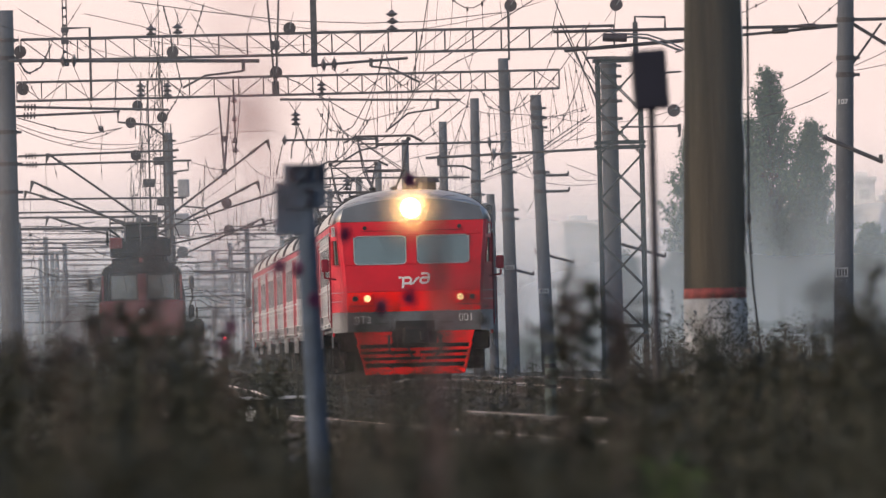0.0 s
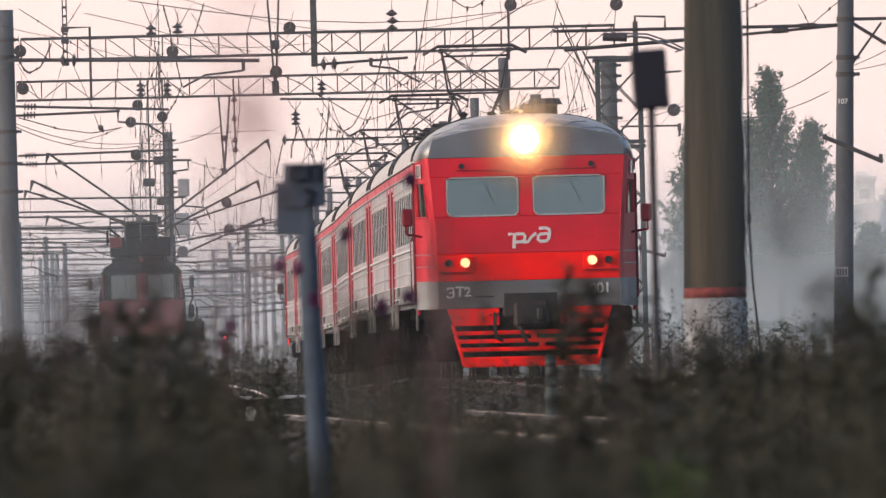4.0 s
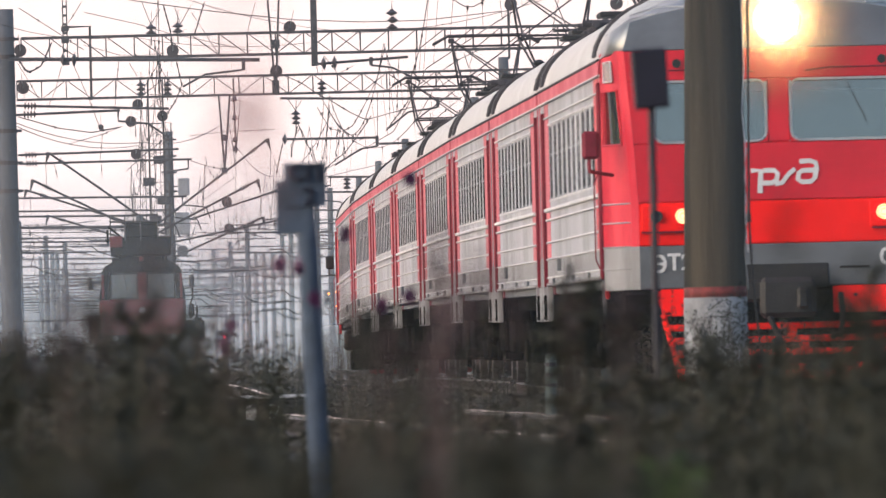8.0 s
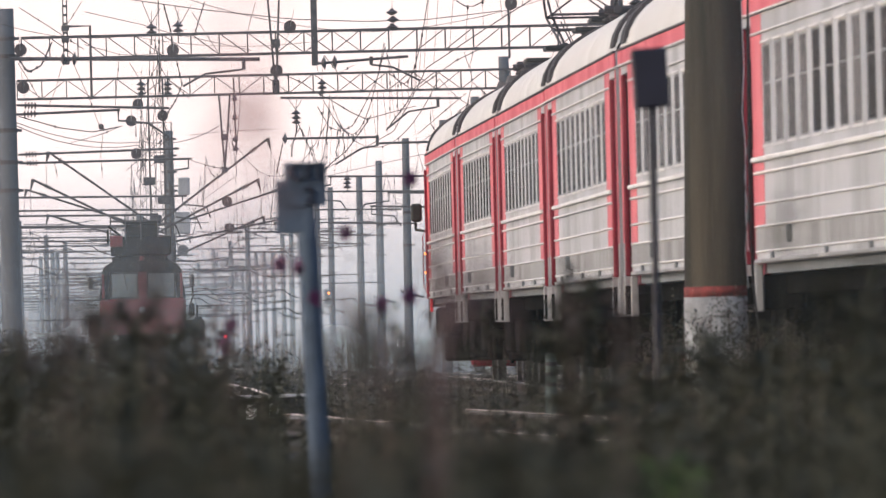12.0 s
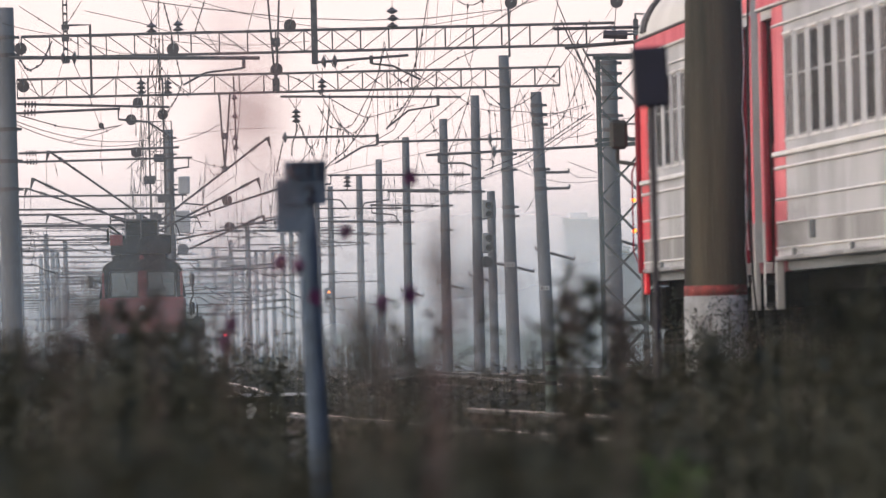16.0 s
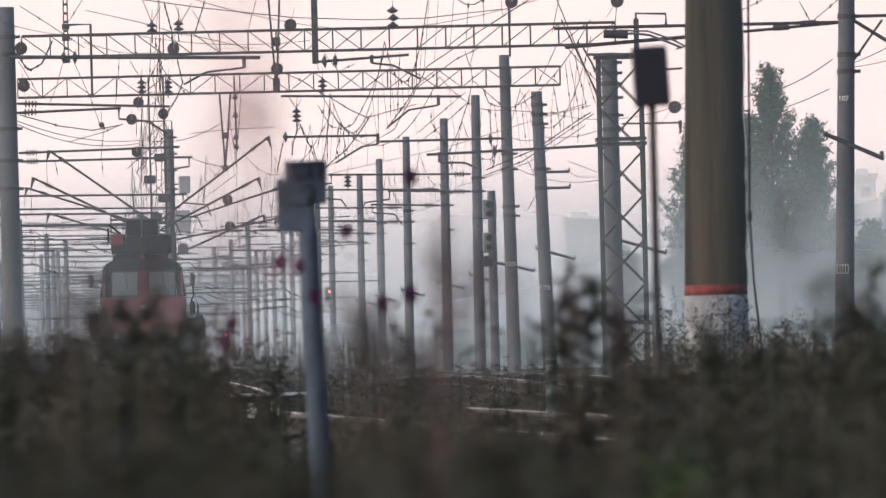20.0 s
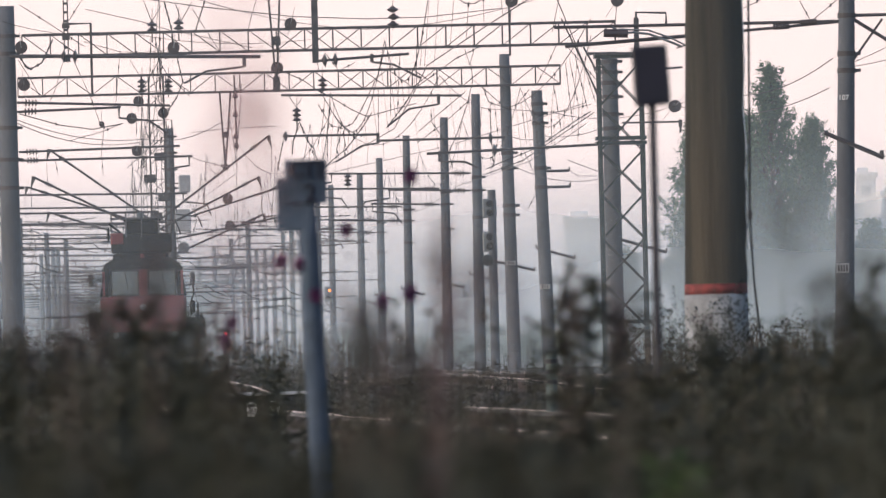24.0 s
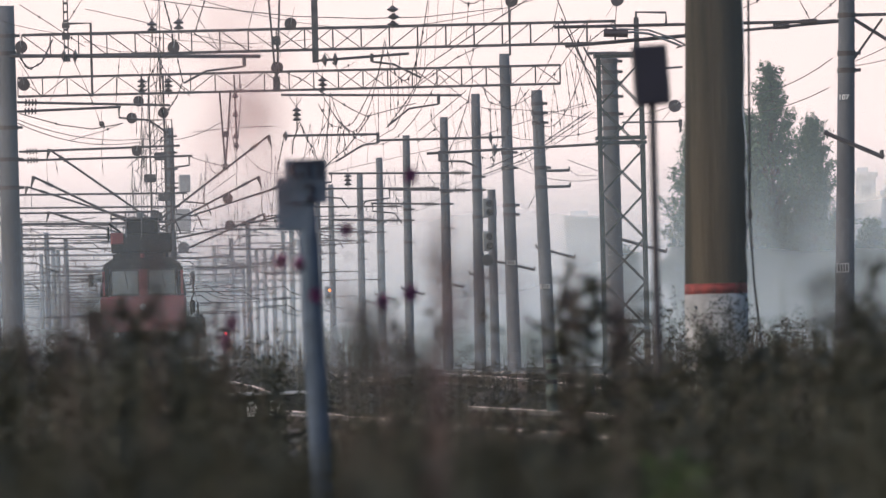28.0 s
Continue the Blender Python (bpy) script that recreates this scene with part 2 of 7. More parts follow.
def part(name, bm, mat, parent, label="", smooth=False):
    return finish(name, bm, mat, parent, label, smooth)


def again(ob, m, parent=None):
    """Another object on the same mesh."""
    o = new(ob.name.split(".")[0], ob.data)
    o.parent = parent if parent is not None else ob.parent
    o.matrix_basis = m
    if "label" in ob:
        o["label"] = ob["label"]
    return o


def thing(name, label, category, group="", at=None, kind=""):
    e = new(name)
    e.empty_display_size = 0.2
    if at is not None:
        e.matrix_basis = at
    return tagged(e, label, category, group, kind)


def block(bm, x0, x1, y0, y1, z0, z1, bevel=0.0, mi=0):
    vs = [bm.verts.new((x, y, z)) for x in (x0, x1) for y in (y0, y1) for z in (z0, z1)]
    fs = []
    for q in ((0, 1, 3, 2), (4, 6, 7, 5), (0, 4, 5, 1), (2, 3, 7, 6), (0, 2, 6, 4), (1, 5, 7, 3)):
        f = bm.faces.new([vs[i] for i in q])
        f.material_index = mi
        fs.append(f)
    if bevel:
        es = {e for f in fs for e in f.edges}
        bmesh.ops.bevel(bm, geom=list(es), offset=bevel, segments=1, affect="EDGES")
    return fs


def rod(bm, a, b, r, r2=None, n=6, mi=0):
    a, b = Vector(a), Vector(b)
    r2 = r if r2 is None else r2
    d = (b - a).normalized()
    u = d.orthogonal().normalized()
    v = d.cross(u)
    ra, rb = [], []
    for i in range(n):
        w = 2 * math.pi * i / n
        o = u * math.cos(w) + v * math.sin(w)
        ra.append(bm.verts.new(a + o * r))
        rb.append(bm.verts.new(b + o * r2))
    for i in range(n):
        j = (i + 1) % n
        bm.faces.new((ra[i], ra[j], rb[j], rb[i])).material_index = mi
    bm.faces.new(ra[::-1]).material_index = mi
    bm.faces.new(rb).material_index = mi


def pipe(bm, pts, r, n=5):
    """A bent tube through the points, in one piece."""
    pts = [Vector(p) for p in pts]
    u, last, first = None, None, None
    for i, p in enumerate(pts):
        d = (pts[min(i + 1, len(pts) - 1)] - pts[max(i - 1, 0)])
        d = d.normalized() if d.length > 1e-6 else Vector((0, 0, 1))
        u = d.orthogonal() if u is None else u - d * u.dot(d)
        u = u.normalized() if u.length > 1e-5 else d.orthogonal().normalized()
        v = d.cross(u)
        ring = [bm.verts.new(p + (u * math.cos(w) + v * math.sin(w)) * r) for w in [2 * math.pi * j / n for j in range(n)]]
        if last is None:
            first = ring
        else:
            for j in range(n):
                bm.faces.new((last[j], last[(j + 1) % n], ring[(j + 1) % n], ring[j]))
        last = ring
    bm.faces.new(first[::-1])
    bm.faces.new(last)


def turned(bm, profile, n=12, axis="z", at=(0, 0, 0), mi=0):
    """A turned body from (radius, height) pairs."""
    rings = []
    for r, h in profile:
        ring = []
        for i in range(n):
            w = 2 * math.pi * i / n
            p = (r * math.cos(w), r * math.sin(w), h)
            if axis == "y":
                p = (p[0], p[2], p[1])
            elif axis == "x":
                p = (p[2], p[0], p[1])
            ring.append(bm.verts.new((p[0] + at[0], p[1] + at[1], p[2] + at[2])))
        rings.append(ring)
    for a, b in zip(rings, rings[1:]):
        for i in range(n):
            j = (i + 1) % n
            bm.faces.new((a[i], a[j], b[j], b[i])).material_index = mi
    bm.faces.new(rings[0]).material_index = mi
    bm.faces.new(rings[-1]).material_index = mi


def lettering(name, text, size, mat, parent, m, bold=0.008):
    c = bpy.data.curves.new(name, "FONT")
    c.body, c.size, c.extrude = text, size, 0.006
    c.offset = size * bold
    c.align_x, c.align_y = "CENTER", "CENTER"
    c.materials.append(mat)
    o = new(name, c)
    o.parent = parent
    o.matrix_basis = m
    return o


# ---- the plan: lines of the tracks ----
def track_x(y):
    """Middle of the running line, which bends away to the right near the camera."""
    if y > 156:
        return 6.76
    if y > 60:
        return 6.76 + 2.2e-4 * (156 - y) ** 2
    return 6.76 + 2.2e-4 * 9216 + 2 * 2.2e-4 * 96 * (60 - y)


PROFILE = [(-400, -0.18), (105, -0.18), (151, -0.14), (209, -0.05), (240, -0.05), (269, -0.08), (305, -0.27), (345, -0.40), (460, -0.42), (4000, -0.42)]


def track_z(y):
    for (a, za), (b, zb) in zip(PROFILE, PROFILE[1:]):
        if y <= b:
            k = max(0.0, (y - a) / (b - a))
            k = k * k * (3 - 2 * k)
            return za + (zb - za) * k
    return PROFILE[-1][1]


# ---- ground: one sheet to the horizon ----
def ground_z(x, y):
    base = -0.32 + track_z(y)
    if y < 75:
        k = min(1.0, (75 - y) / 45)
        base -= 0.65 * k * k * (3 - 2 * k) * (1 if x < 5.5 else max(0.0, 1 - (x - 5.5) / 2))
    return base


def build_ground():
    xs = [-3000, -1200, -500, -200, -80, -30, -15, -8, -4, -2, -1, 0, 1, 2, 3, 4, 5, 5.5, 6, 7, 8, 10, 12, 14, 17, 20, 26, 40, 80, 200, 500, 1200, 3000]
    ys = [-900, -400, -150, -60, -20] + list(range(-10, 100, 5)) + list(range(100, 500, 15)) + [550, 620, 700, 850, 1000, 1300, 1800, 2500, 3400, 4400]
    bm = bmesh.new()
    grid = [[bm.verts.new((x, y, ground_z(x, y) + 0.05 * noise.noise((x * 0.4, y * 0.2, 0)))) for x in xs] for y in ys]
    for a, b in zip(grid, grid[1:]):
        for i in range(len(xs) - 1):
            bm.faces.new((a[i], a[i + 1], b[i + 1], b[i]))
    tagged(finish("ground", bm, M_SOIL, smooth=True), "weedy dark soil between the railway tracks", "ground", kind="structure")


build_ground()
# sky glow behind the evening haze
bm = bmesh.new()
vs = [bm.verts.new(p) for p in ((-1500, 4350, -60), (1500, 4350, -60), (1500, 4350, 1500), (-1500, 4350, 1500))]
bm.faces.new(vs)
SKYGLOW = bpy.data.materials.new("hazy_evening_sky")
SKYGLOW.use_nodes = True
nt = SKYGLOW.node_tree
nt.nodes.clear()
out = nt.nodes.new("ShaderNodeOutputMaterial")
em = nt.nodes.new("ShaderNodeEmission")
rp = nt.nodes.new("ShaderNodeValToRGB")
tc = nt.nodes.new("ShaderNodeTexCoord")
sp = nt.nodes.new("ShaderNodeSeparateXYZ")
mr = nt.nodes.new("ShaderNodeMapRange")
mr.inputs["From Min"].default_value, mr.inputs["From Max"].default_value = 0.0, 80.0
nt.links.new(tc.outputs["Object"], sp.inputs[0])
nt.links.new(sp.outputs["Z"], mr.inputs["Value"])
nt.links.new(mr.outputs[0], rp.inputs[0])
rp.color_ramp.elements[0].color = (0.37, 0.355, 0.375, 1)
rp.color_ramp.elements[1].color = (0.745, 0.605, 0.560, 1)
for pos, col in ((0.35, (0.59, 0.515, 0.505, 1)), (0.75, (0.75, 0.62, 0.58, 1))):
    rp.color_ramp.elements.new(pos).color = col
em.inputs[1].default_value = 1.0
nt.links.new(rp.outputs[0], em.inputs[0])
nt.links.new(em.outputs[0], out.inputs[0])
tagged(finish("backdrop", bm, SKYGLOW), "pale pink hazy evening sky", "sky", kind="structure")


# ---- tracks ----
def build_track(name, xf, zf, y0, y1, step, label, sleepers=True):
    """Ballast bed, rails and sleepers along a line."""
    ys = [y0 + (y1 - y0) * i / step for i in range(step + 1)]
    bm = bmesh.new()
    prof = [(-2.6, -0.55), (-1.7, -0.22), (1.7, -0.22), (2.6, -0.55)]
    rows = [[bm.verts.new((xf(y) + px, y, zf(y) + pz)) for px, pz in prof] for y in ys]
    for a, b in zip(rows, rows[1:]):
        for i in range(3):
            bm.faces.new((a[i], a[i + 1], b[i + 1], b[i]))
    bed = tagged(finish(name, bm, M_BALLAST), label, "railway track", kind="structure")
    for side in (-0.76, 0.76):
        bm = bmesh.new()
        prof = [(-0.07, -0.18, 0), (-0.012, -0.14, 0), (-0.037, -0.035, 0), (-0.037, 0.0, 1), (0.037, 0.0, 1), (0.037, -0.035, 0), (0.012, -0.14, 0), (0.07, -0.18, 0)]
        rows = [[bm.verts.new((xf(y) + side + p[0], y, zf(y) + p[1])) for p in prof] for y in ys]
        for a, b in zip(rows, rows[1:]):
            for i in range(len(prof) - 1):
                f = bm.faces.new((a[i], a[i + 1], b[i + 1], b[i]))
                f.material_index = 1 if i in (2, 3, 4) else 0
        part("rail", bm, [M_RAIL, M_RAILTOP], bed)
    if sleepers:
        bm = bmesh.new()
        block(bm, -1.3, 1.3, -0.13, 0.13, -0.30, -0.185, 0.02)
        first = part("sleeper", bm, M_SLEEPER, bed)
        y = sleepers[0]
        first.matrix_basis = pose(xf(y), y, zf(y))
        while y < sleepers[1]:
            y += 0.6
            again(first, pose(xf(y), y, zf(y)))
    return bed


build_track("track_main", track_x, track_z, -300, 1100, 140, "ballasted main railway track with polished rails", (92, 190))
build_track("track_west", lambda y: 1.4, lambda y: track_z(y) - 0.02, 128, 1100, 90, "ballasted side track under the red works vehicle", (128, 215))
build_track("track_turnout", lambda y: 1.4 + 0.0275 * max(0, 152 - y), lambda y: -0.07, 10, 119, 30, "turnout track with bright rail heads in the weeds", (70, 118))
build_track("track_east", lambda y: 11.9, lambda y: track_z(y) - 0.03, 180, 1100, 80, "outer railway track beyond the main line", None)
build_track("track_far_west", lambda y: -6.2, lambda y: track_z(y), 500, 1100, 30, "distant railway track in the haze", None)


# ---- the electric train ----
CAR = 19.85        # pitch of the carriages
HALF = 1.74       # half width of a body
SILL, EAVE = 1.25, 3.45
ROOF_ARC = [(-1.74, 3.45), (-1.66, 3.68), (-1.42, 3.88), (-1.0, 4.05), (-0.5, 4.16), (0, 4.20), (0.5, 4.16), (1.0, 4.05), (1.42, 3.88), (1.66, 3.68), (1.74, 3.45)]


def arc_point(u):
    """Point on the roof's curve, u from -1 to 1 across the body."""
    w = math.pi / 2 * (1 - u)
    c, d = math.cos(w), math.sin(w)
    return HALF * math.copysign(abs(c) ** 0.72, c), EAVE + 0.75 * max(0.0, d) ** 1.05


def arc_shell(bm, y0, y1):
    """Roof that draws in a little at both ends, and at the air intakes."""
    rows = []
    stops = [(y0, 0.10), (y0 + 0.10, 0.045), (y0 + 0.35, 0.0), (y1 - 1.75, 0.0), (y1 - 1.45, 0.03), (y1 - 1.20, 0.05), (y1 - 0.5, 0.05), (y1 - 0.10, 0.06), (y1, 0.11)]
    if y0 < 1:
        stops[2:3] = [(y0 + 0.9, 0.05), (y0 + 1.15, 0.03), (y0 + 1.5, 0.0)]
    for y, shrink in stops:
        row = []
        for i in range(25):
            x, z = arc_point(-1 + i / 12)
            up = min(1.0, (z - EAVE) / 0.35)
            row.append(bm.verts.new((x * (1 - shrink * 0.4 * up), y, z - shrink * up)))
        rows.append(row)
    for a, b in zip(rows, rows[1:]):
        for i in range(24):
            bm.faces.new((a[i], a[i + 1], b[i + 1], b[i]))


def carriage_window(parent, x, y, side):
    """Two-light window: pale frame with a transom, and a pane."""
    bm = bmesh.new()
    w, z0, z1, t = 0.46, 2.19, 3.04, 0.04
    for a, b, c, d in ((-w, -w + t, z0, z1), (w - t, w, z0, z1), (-w + t, w - t, z0, z0 + t), (-w + t, w - t, z1 - t, z1), (-w + t, w - t, 2.690, 2.708)):
        block(bm, *sorted((-0.012 * side, 0.004 * side)), a, b, c, d)
    # drip lip above and sill lip below, standing proud
    block(bm, *sorted((0.004 * side, 0.020 * side)), -w - 0.03, w + 0.03, z1 - 0.012, z1 + 0.006)
    block(bm, *sorted((0.004 * side, 0.018 * side)), -w - 0.02, w + 0.02, z0 - 0.004, z0 + 0.012)
    fr = part("window", bm, M_FRAME, parent)
    bm = bmesh.new()
    block(bm, -0.004, 0.004, -w + 0.02, w - 0.02, z0 + 0.02, z1 - 0.02)
    part("pane", bm, M_GLASS, fr)
    return fr


def build_bogie(parent, y):
    bm = bmesh.new()
    for s in (-1, 1):
        block(bm, s * 1.08 - 0.09, s * 1.08 + 0.09, y - 1.8, y + 1.8, 0.52, 0.78, 0.03)
        for dy in (-1.3, 1.3):
            block(bm, s * 1.08 - 0.14, s * 1.08 + 0.14, y + dy - 0.2, y + dy + 0.2, 0.32, 0.62, 0.03)
            turned(bm, [(0.12, 0.6), (0.12, 0.95)], 8, at=(s * 1.08, y + dy, 0))
    block(bm, -1.0, 1.0, y - 0.4, y + 0.4, 0.55, 0.95, 0.04)
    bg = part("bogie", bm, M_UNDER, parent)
    for dy in (-1.3, 1.3):
        for s in (-1, 1):
            bm = bmesh.new()
            turned(bm, [(0.05, -0.08), (0.16, -0.07), (0.20, -0.03), (0.40, -0.03), (0.475, -0.06), (0.475, 0.06), (0.40, 0.03), (0.16, 0.05), (0.05, 0.08)], 20, "x", at=(s * 0.76, y + dy, 0.475))
            part("wheel", bm, M_STEEL, bg)
    return bg


def build_sides(car, y_front, y_back, n_win):
    """Side walls, ribs, windows, doors, steps and roof of a body between two ends."""
    win0, win1 = 2.75, 16.65
    pitch = (win1 - win0) / n_win
    for s in (-1, 1):
        bm = bmesh.new()
        x0, x1 = sorted((s * HALF, s * (HALF - 0.06)))
        y_a = y_front
        # solid panels round the two doorways and the window strip
        for a, b in ((y_a, 0.45), (1.75, 17.65), (18.95, y_back)):
            if b > a:
                block(bm, x0, x1, a, b, SILL, 2.19)
                block(bm, x0, x1, a, b, 3.04, EAVE)
        for a, b in ((y_a, 0.45), (1.75, win0), (win1, 17.65), (18.95, y_back)):
            if b > a:
                block(bm, x0, x1, a, b, 2.19, 3.04)
        for a, b in ((0.45, 1.75), (17.65, 18.95)):
            if a >= y_front - 0.1:
                block(bm, x0, x1, a, b, 3.20, EAVE)
        for i in range(1, n_win):
            block(bm, x0, x1, win0 + i * pitch - (pitch / 2 - 0.46), win0 + i * pitch + (pitch / 2 - 0.46), 2.19, 3.04)
        block(bm, x0, x1, win0 + 0.002, win0 + pitch / 2 - 0.46, 2.19, 3.04)
        block(bm, x0, x1, win1 - pitch / 2 + 0.46, win1 - 0.002, 2.19, 3.04)
        part("side_wall", bm, M_PALE, car, "pale grey weathered side wall")
        # pressed ribs; above the lowest, lighter paint stands in for their highlights
        for z, h, d in ((1.268, 0.036, 0.025), (1.345, 0.019, 0.018), (1.55, 0.019, 0.02), (1.735, 0.019, 0.02), (1.985, 0.023, 0.022), (2.095, 0.040, 0.035), (3.12, 0.020, 0.02)):
            bm = bmesh.new()
            for a, b in ((max(y_a, 1.80), 17.6),):
                xa, xb = sorted((s * HALF, s * (HALF + d)))
                block(bm, xa, xb, a, b, z - h / 2, z + h / 2, 0.008)
            part("rib", bm, M_DIRTY if z < 1.3 else M_FRAME, car)
        # dirty lower skirt and pale end posts
        bm = bmesh.new()
        block(bm, *sorted((s * HALF, s * (HALF + 0.004))), max(y_a, 1.80), 17.6, 1.358, 1.537)
        part("skirt_panel", bm, M_DIRTY, car, "dirt-streaked lower skirt panel")
        for c in ((0.26, 19.14) if y_front < 1 else (19.14,)):
            bm = bmesh.new()
            block(bm, *sorted((s * (HALF - 0.02), s * (HALF + 0.008))), c - 0.05, c + 0.05, 1.572, 3.27, 0.012)
            part("end_post", bm, M_CORAL, car)
            bm = bmesh.new()
            block(bm, *sorted((s * (HALF - 0.02), s * (HALF + 0.008))), c - 0.05, c + 0.05, 0.90, 1.568, 0.012)
            part("end_post", bm, M_DIRTY, car, "dirty grey foot of the end post")
            # red end panel and the grey apron that closes the steps' end
            c0, c1 = (0.16, 0.39) if c < 10 else (19.01, 19.24)
            bm = bmesh.new()
            block(bm, *sorted((s * HALF, s * (HALF + 0.006))), c0, c1, 1.572, 3.27)
            part("red_panel", bm, M_CORAL, car)
            bm = bmesh.new()
            block(bm, *sorted((s * (HALF - 0.03), s * (HALF + 0.006))), c0, c1, 0.90, 1.568)
            part("step_apron", bm, M_DIRTY, car, "dirty grey apron beside the steps")
        # red cornice band
        bm = bmesh.new()
        xa, xb = sorted((s * HALF, s * (HALF + 0.02)))
        block(bm, xa, xb, y_front, y_back, 3.30, 3.43, 0.006)
        part("cornice", bm, M_CORAL, car, "faded red cornice band")
        bm = bmesh.new()
        xa, xb = sorted((s * HALF, s * (HALF + 0.034)))
        block(bm, xa, xb, y_front, y_back, 3.278, 3.298, 0.006)
        part("drip_rail", bm, M_FRAME, car, "white drip rail under the cornice")
        bm = bmesh.new()
        xa, xb = sorted((s * HALF, s * (HALF + 0.03)))
        block(bm, xa, xb, y_front, y_back, 3.432, 3.455, 0.004)
        part("gutter", bm, M_STEEL, car, "dark gutter cable along the roof edge")
        # red panels beside the doors
        for a, b, z0 in ((1.76, 2.92, 1.565), (16.48, 17.64, 1.565)):
            bm = bmesh.new()
            xa, xb = sorted((s * HALF, s * (HALF + 0.006)))
            for za, zb in ((z0, 1.72), (1.75, 1.968), (2.002, 2.07), (2.12, 3.105), (3.135, 3.27)):
                block(bm, xa, xb, a, b, za, zb)
            part("red_panel", bm, M_RED if y_front > 1 and a < 5 else M_CORAL, car)
        if y_front > 1:
            # cab door between the cab's corner and the saloon
            bm = bmesh.new()
            block(bm, *sorted((s * (HALF - 0.05), s * (HALF - 0.005))), 1.305, 1.755, 1.05, 3.27, 0.01)
            cd = part("cab_door", bm, M_RED, car, "red narrow cab door")
            bm = bmesh.new()
            block(bm, *sorted((s * (HALF - 0.004), s * (HALF + 0.01))), 1.60, 1.64, 1.9, 2.1, 0.004)
            part("door_handle", bm, M_GREY, cd)
        # doors
        for a, b in ((0.45, 1.75), (17.65, 18.95)):
            if a < y_front - 0.1:
                continue
            bm = bmesh.new()
            xa, xb = sorted((s * (HALF - 0.12), s * (HALF - 0.07)))
            mid = (a + b) / 2
            block(bm, xa, xb, a, mid - 0.012, 1.02, 3.2, 0.01)
            block(bm, xa, xb, mid + 0.012, b, 1.02, 3.2, 0.01)
            d = part("door", bm, M_CRIMSON, car, "crimson double-leaf passenger door")
            for c in (a + 0.32, b - 0.32):
                bm = bmesh.new()
                xg, xh = sorted((s * (HALF - 0.075), s * (HALF - 0.062)))
                block(bm, xg, xh, c - 0.2, c + 0.2, 2.2, 2.95, 0.01)
                part("pane", bm, M_GLASS, d)
            for c in (a, b):
                bm = bmesh.new()
                xg, xh = sorted((s * (HALF - 0.05), s * (HALF + 0.004)))
                block(bm, xg, xh, c - 0.05, c + 0.05, 1.25, 3.2, 0.012)
                part("door_pillar", bm, M_CRIMSON, car)
                bm = bmesh.new()
                block(bm, *sorted((s * (HALF - 0.05), s * (HALF + 0.02))), c - 0.045, c + 0.045, 0.86, 1.248, 0.008)
                part("step_post", bm, M_DIRTY, car)
            bm = bmesh.new()
            block(bm, *sorted((s * (HALF - 0.44), s * (HALF - 0.41))), a + 0.06, b - 0.06, 0.88, 1.02)
            part("step_back", bm, M_UNDER, car)
            for z in (0.90, 1.08):
                bm = bmesh.new()
                xg, xh = sorted((s * (HALF - 0.4), s * (HALF + 0.02)))
                block(bm, xg, xh, a + 0.06, b - 0.06, z - 0.02, z + 0.02, 0.008)
                part("step", bm, M_UNDER, car)
            for c in (a + 0.02, b - 0.02):
                bm = bmesh.new()
                block(bm, *sorted((s * (HALF - 0.38), s * (HALF + 0.015))), c - 0.03, c + 0.03, 0.88, 1.16, 0.008)
                part("step_bracket", bm, M_UNDER, car)
        # hatch handle and sockets low on the wall
        bm = bmesh.new()
        block(bm, *sorted((s * HALF, s * (HALF + 0.05))), 13.4, 13.48, 1.40, 1.54, 0.01)
        part("hatch_handle", bm, M_GREY, car)
        for y in (5.0, 9.5, 15.5):
            bm = bmesh.new()
            block(bm, *sorted((s * HALF, s * (HALF + 0.03))), y, y + 0.09, 1.27, 1.34, 0.01)
            part("socket", bm, M_GREY, car)
        first = None
        for i in range(n_win):
            y = win0 + (i + 0.5) * pitch
            first = carriage_window(car, 0, 0, s)
            first.matrix_basis = pose(s * (HALF - 0.005), y, 0)
    # floor, dark lower interior and seats seen as one mass
    bm = bmesh.new()
    block(bm, -1.66, 1.66, y_front + 0.1, y_back - 0.1, 1.17, 1.30)
    block(bm, -1.66, 1.66, y_front + 0.1, y_back - 0.1, 3.10, 3.16)
    for y in (2.0, 17.4):
        block(bm, -1.66, -0.4, y - 0.03, y + 0.03, 1.3, 3.1)
        block(bm, 0.4, 1.66, y - 0.03, y + 0.03, 1.3, 3.1)
    part("saloon", bm, M_GREY, car)
    for y in (3.4, 4.9, 6.4, 7.9, 9.4, 10.9, 12.4, 13.9, 15.4):
        for s in (-1, 1):
            bm = bmesh.new()
            block(bm, *sorted((s * 0.4, s * 1.6)), y - 0.06, y + 0.06, 1.7, 2.42, 0.02)
            block(bm, *sorted((s * 0.4, s * 1.6)), y - 0.5, y + 0.5, 1.62, 1.74, 0.02)
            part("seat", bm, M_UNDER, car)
    # roof with its dark end bands
    bm = bmesh.new()
    arc_shell(bm, y_front, y_back)
    part("roof", bm, M_ROOF, car, "cream painted curved roof", True)
    for y in ((0.35, 0.80, 18.05, 18.50) if y_front < 1 else (2.2, 2.65, 18.05, 18.50)):
        for s in (-1, 1):
            bm = bmesh.new()
            pts = [(s * abs(x), z) for x, z in [arc_point(-0.98 + 0.8 * j / 7) for j in range(8)]]
            a = [bm.verts.new((px * 1.012, y, pz + 0.03)) for px, pz in pts]
            b = [bm.verts.new((px * 1.012, y + 0.26, pz + 0.03)) for px, pz in pts]
            for i in range(7):
                bm.faces.new((a[i], a[i + 1], b[i + 1], b[i]))
            o = part("air_intake", bm, M_STEEL, car)
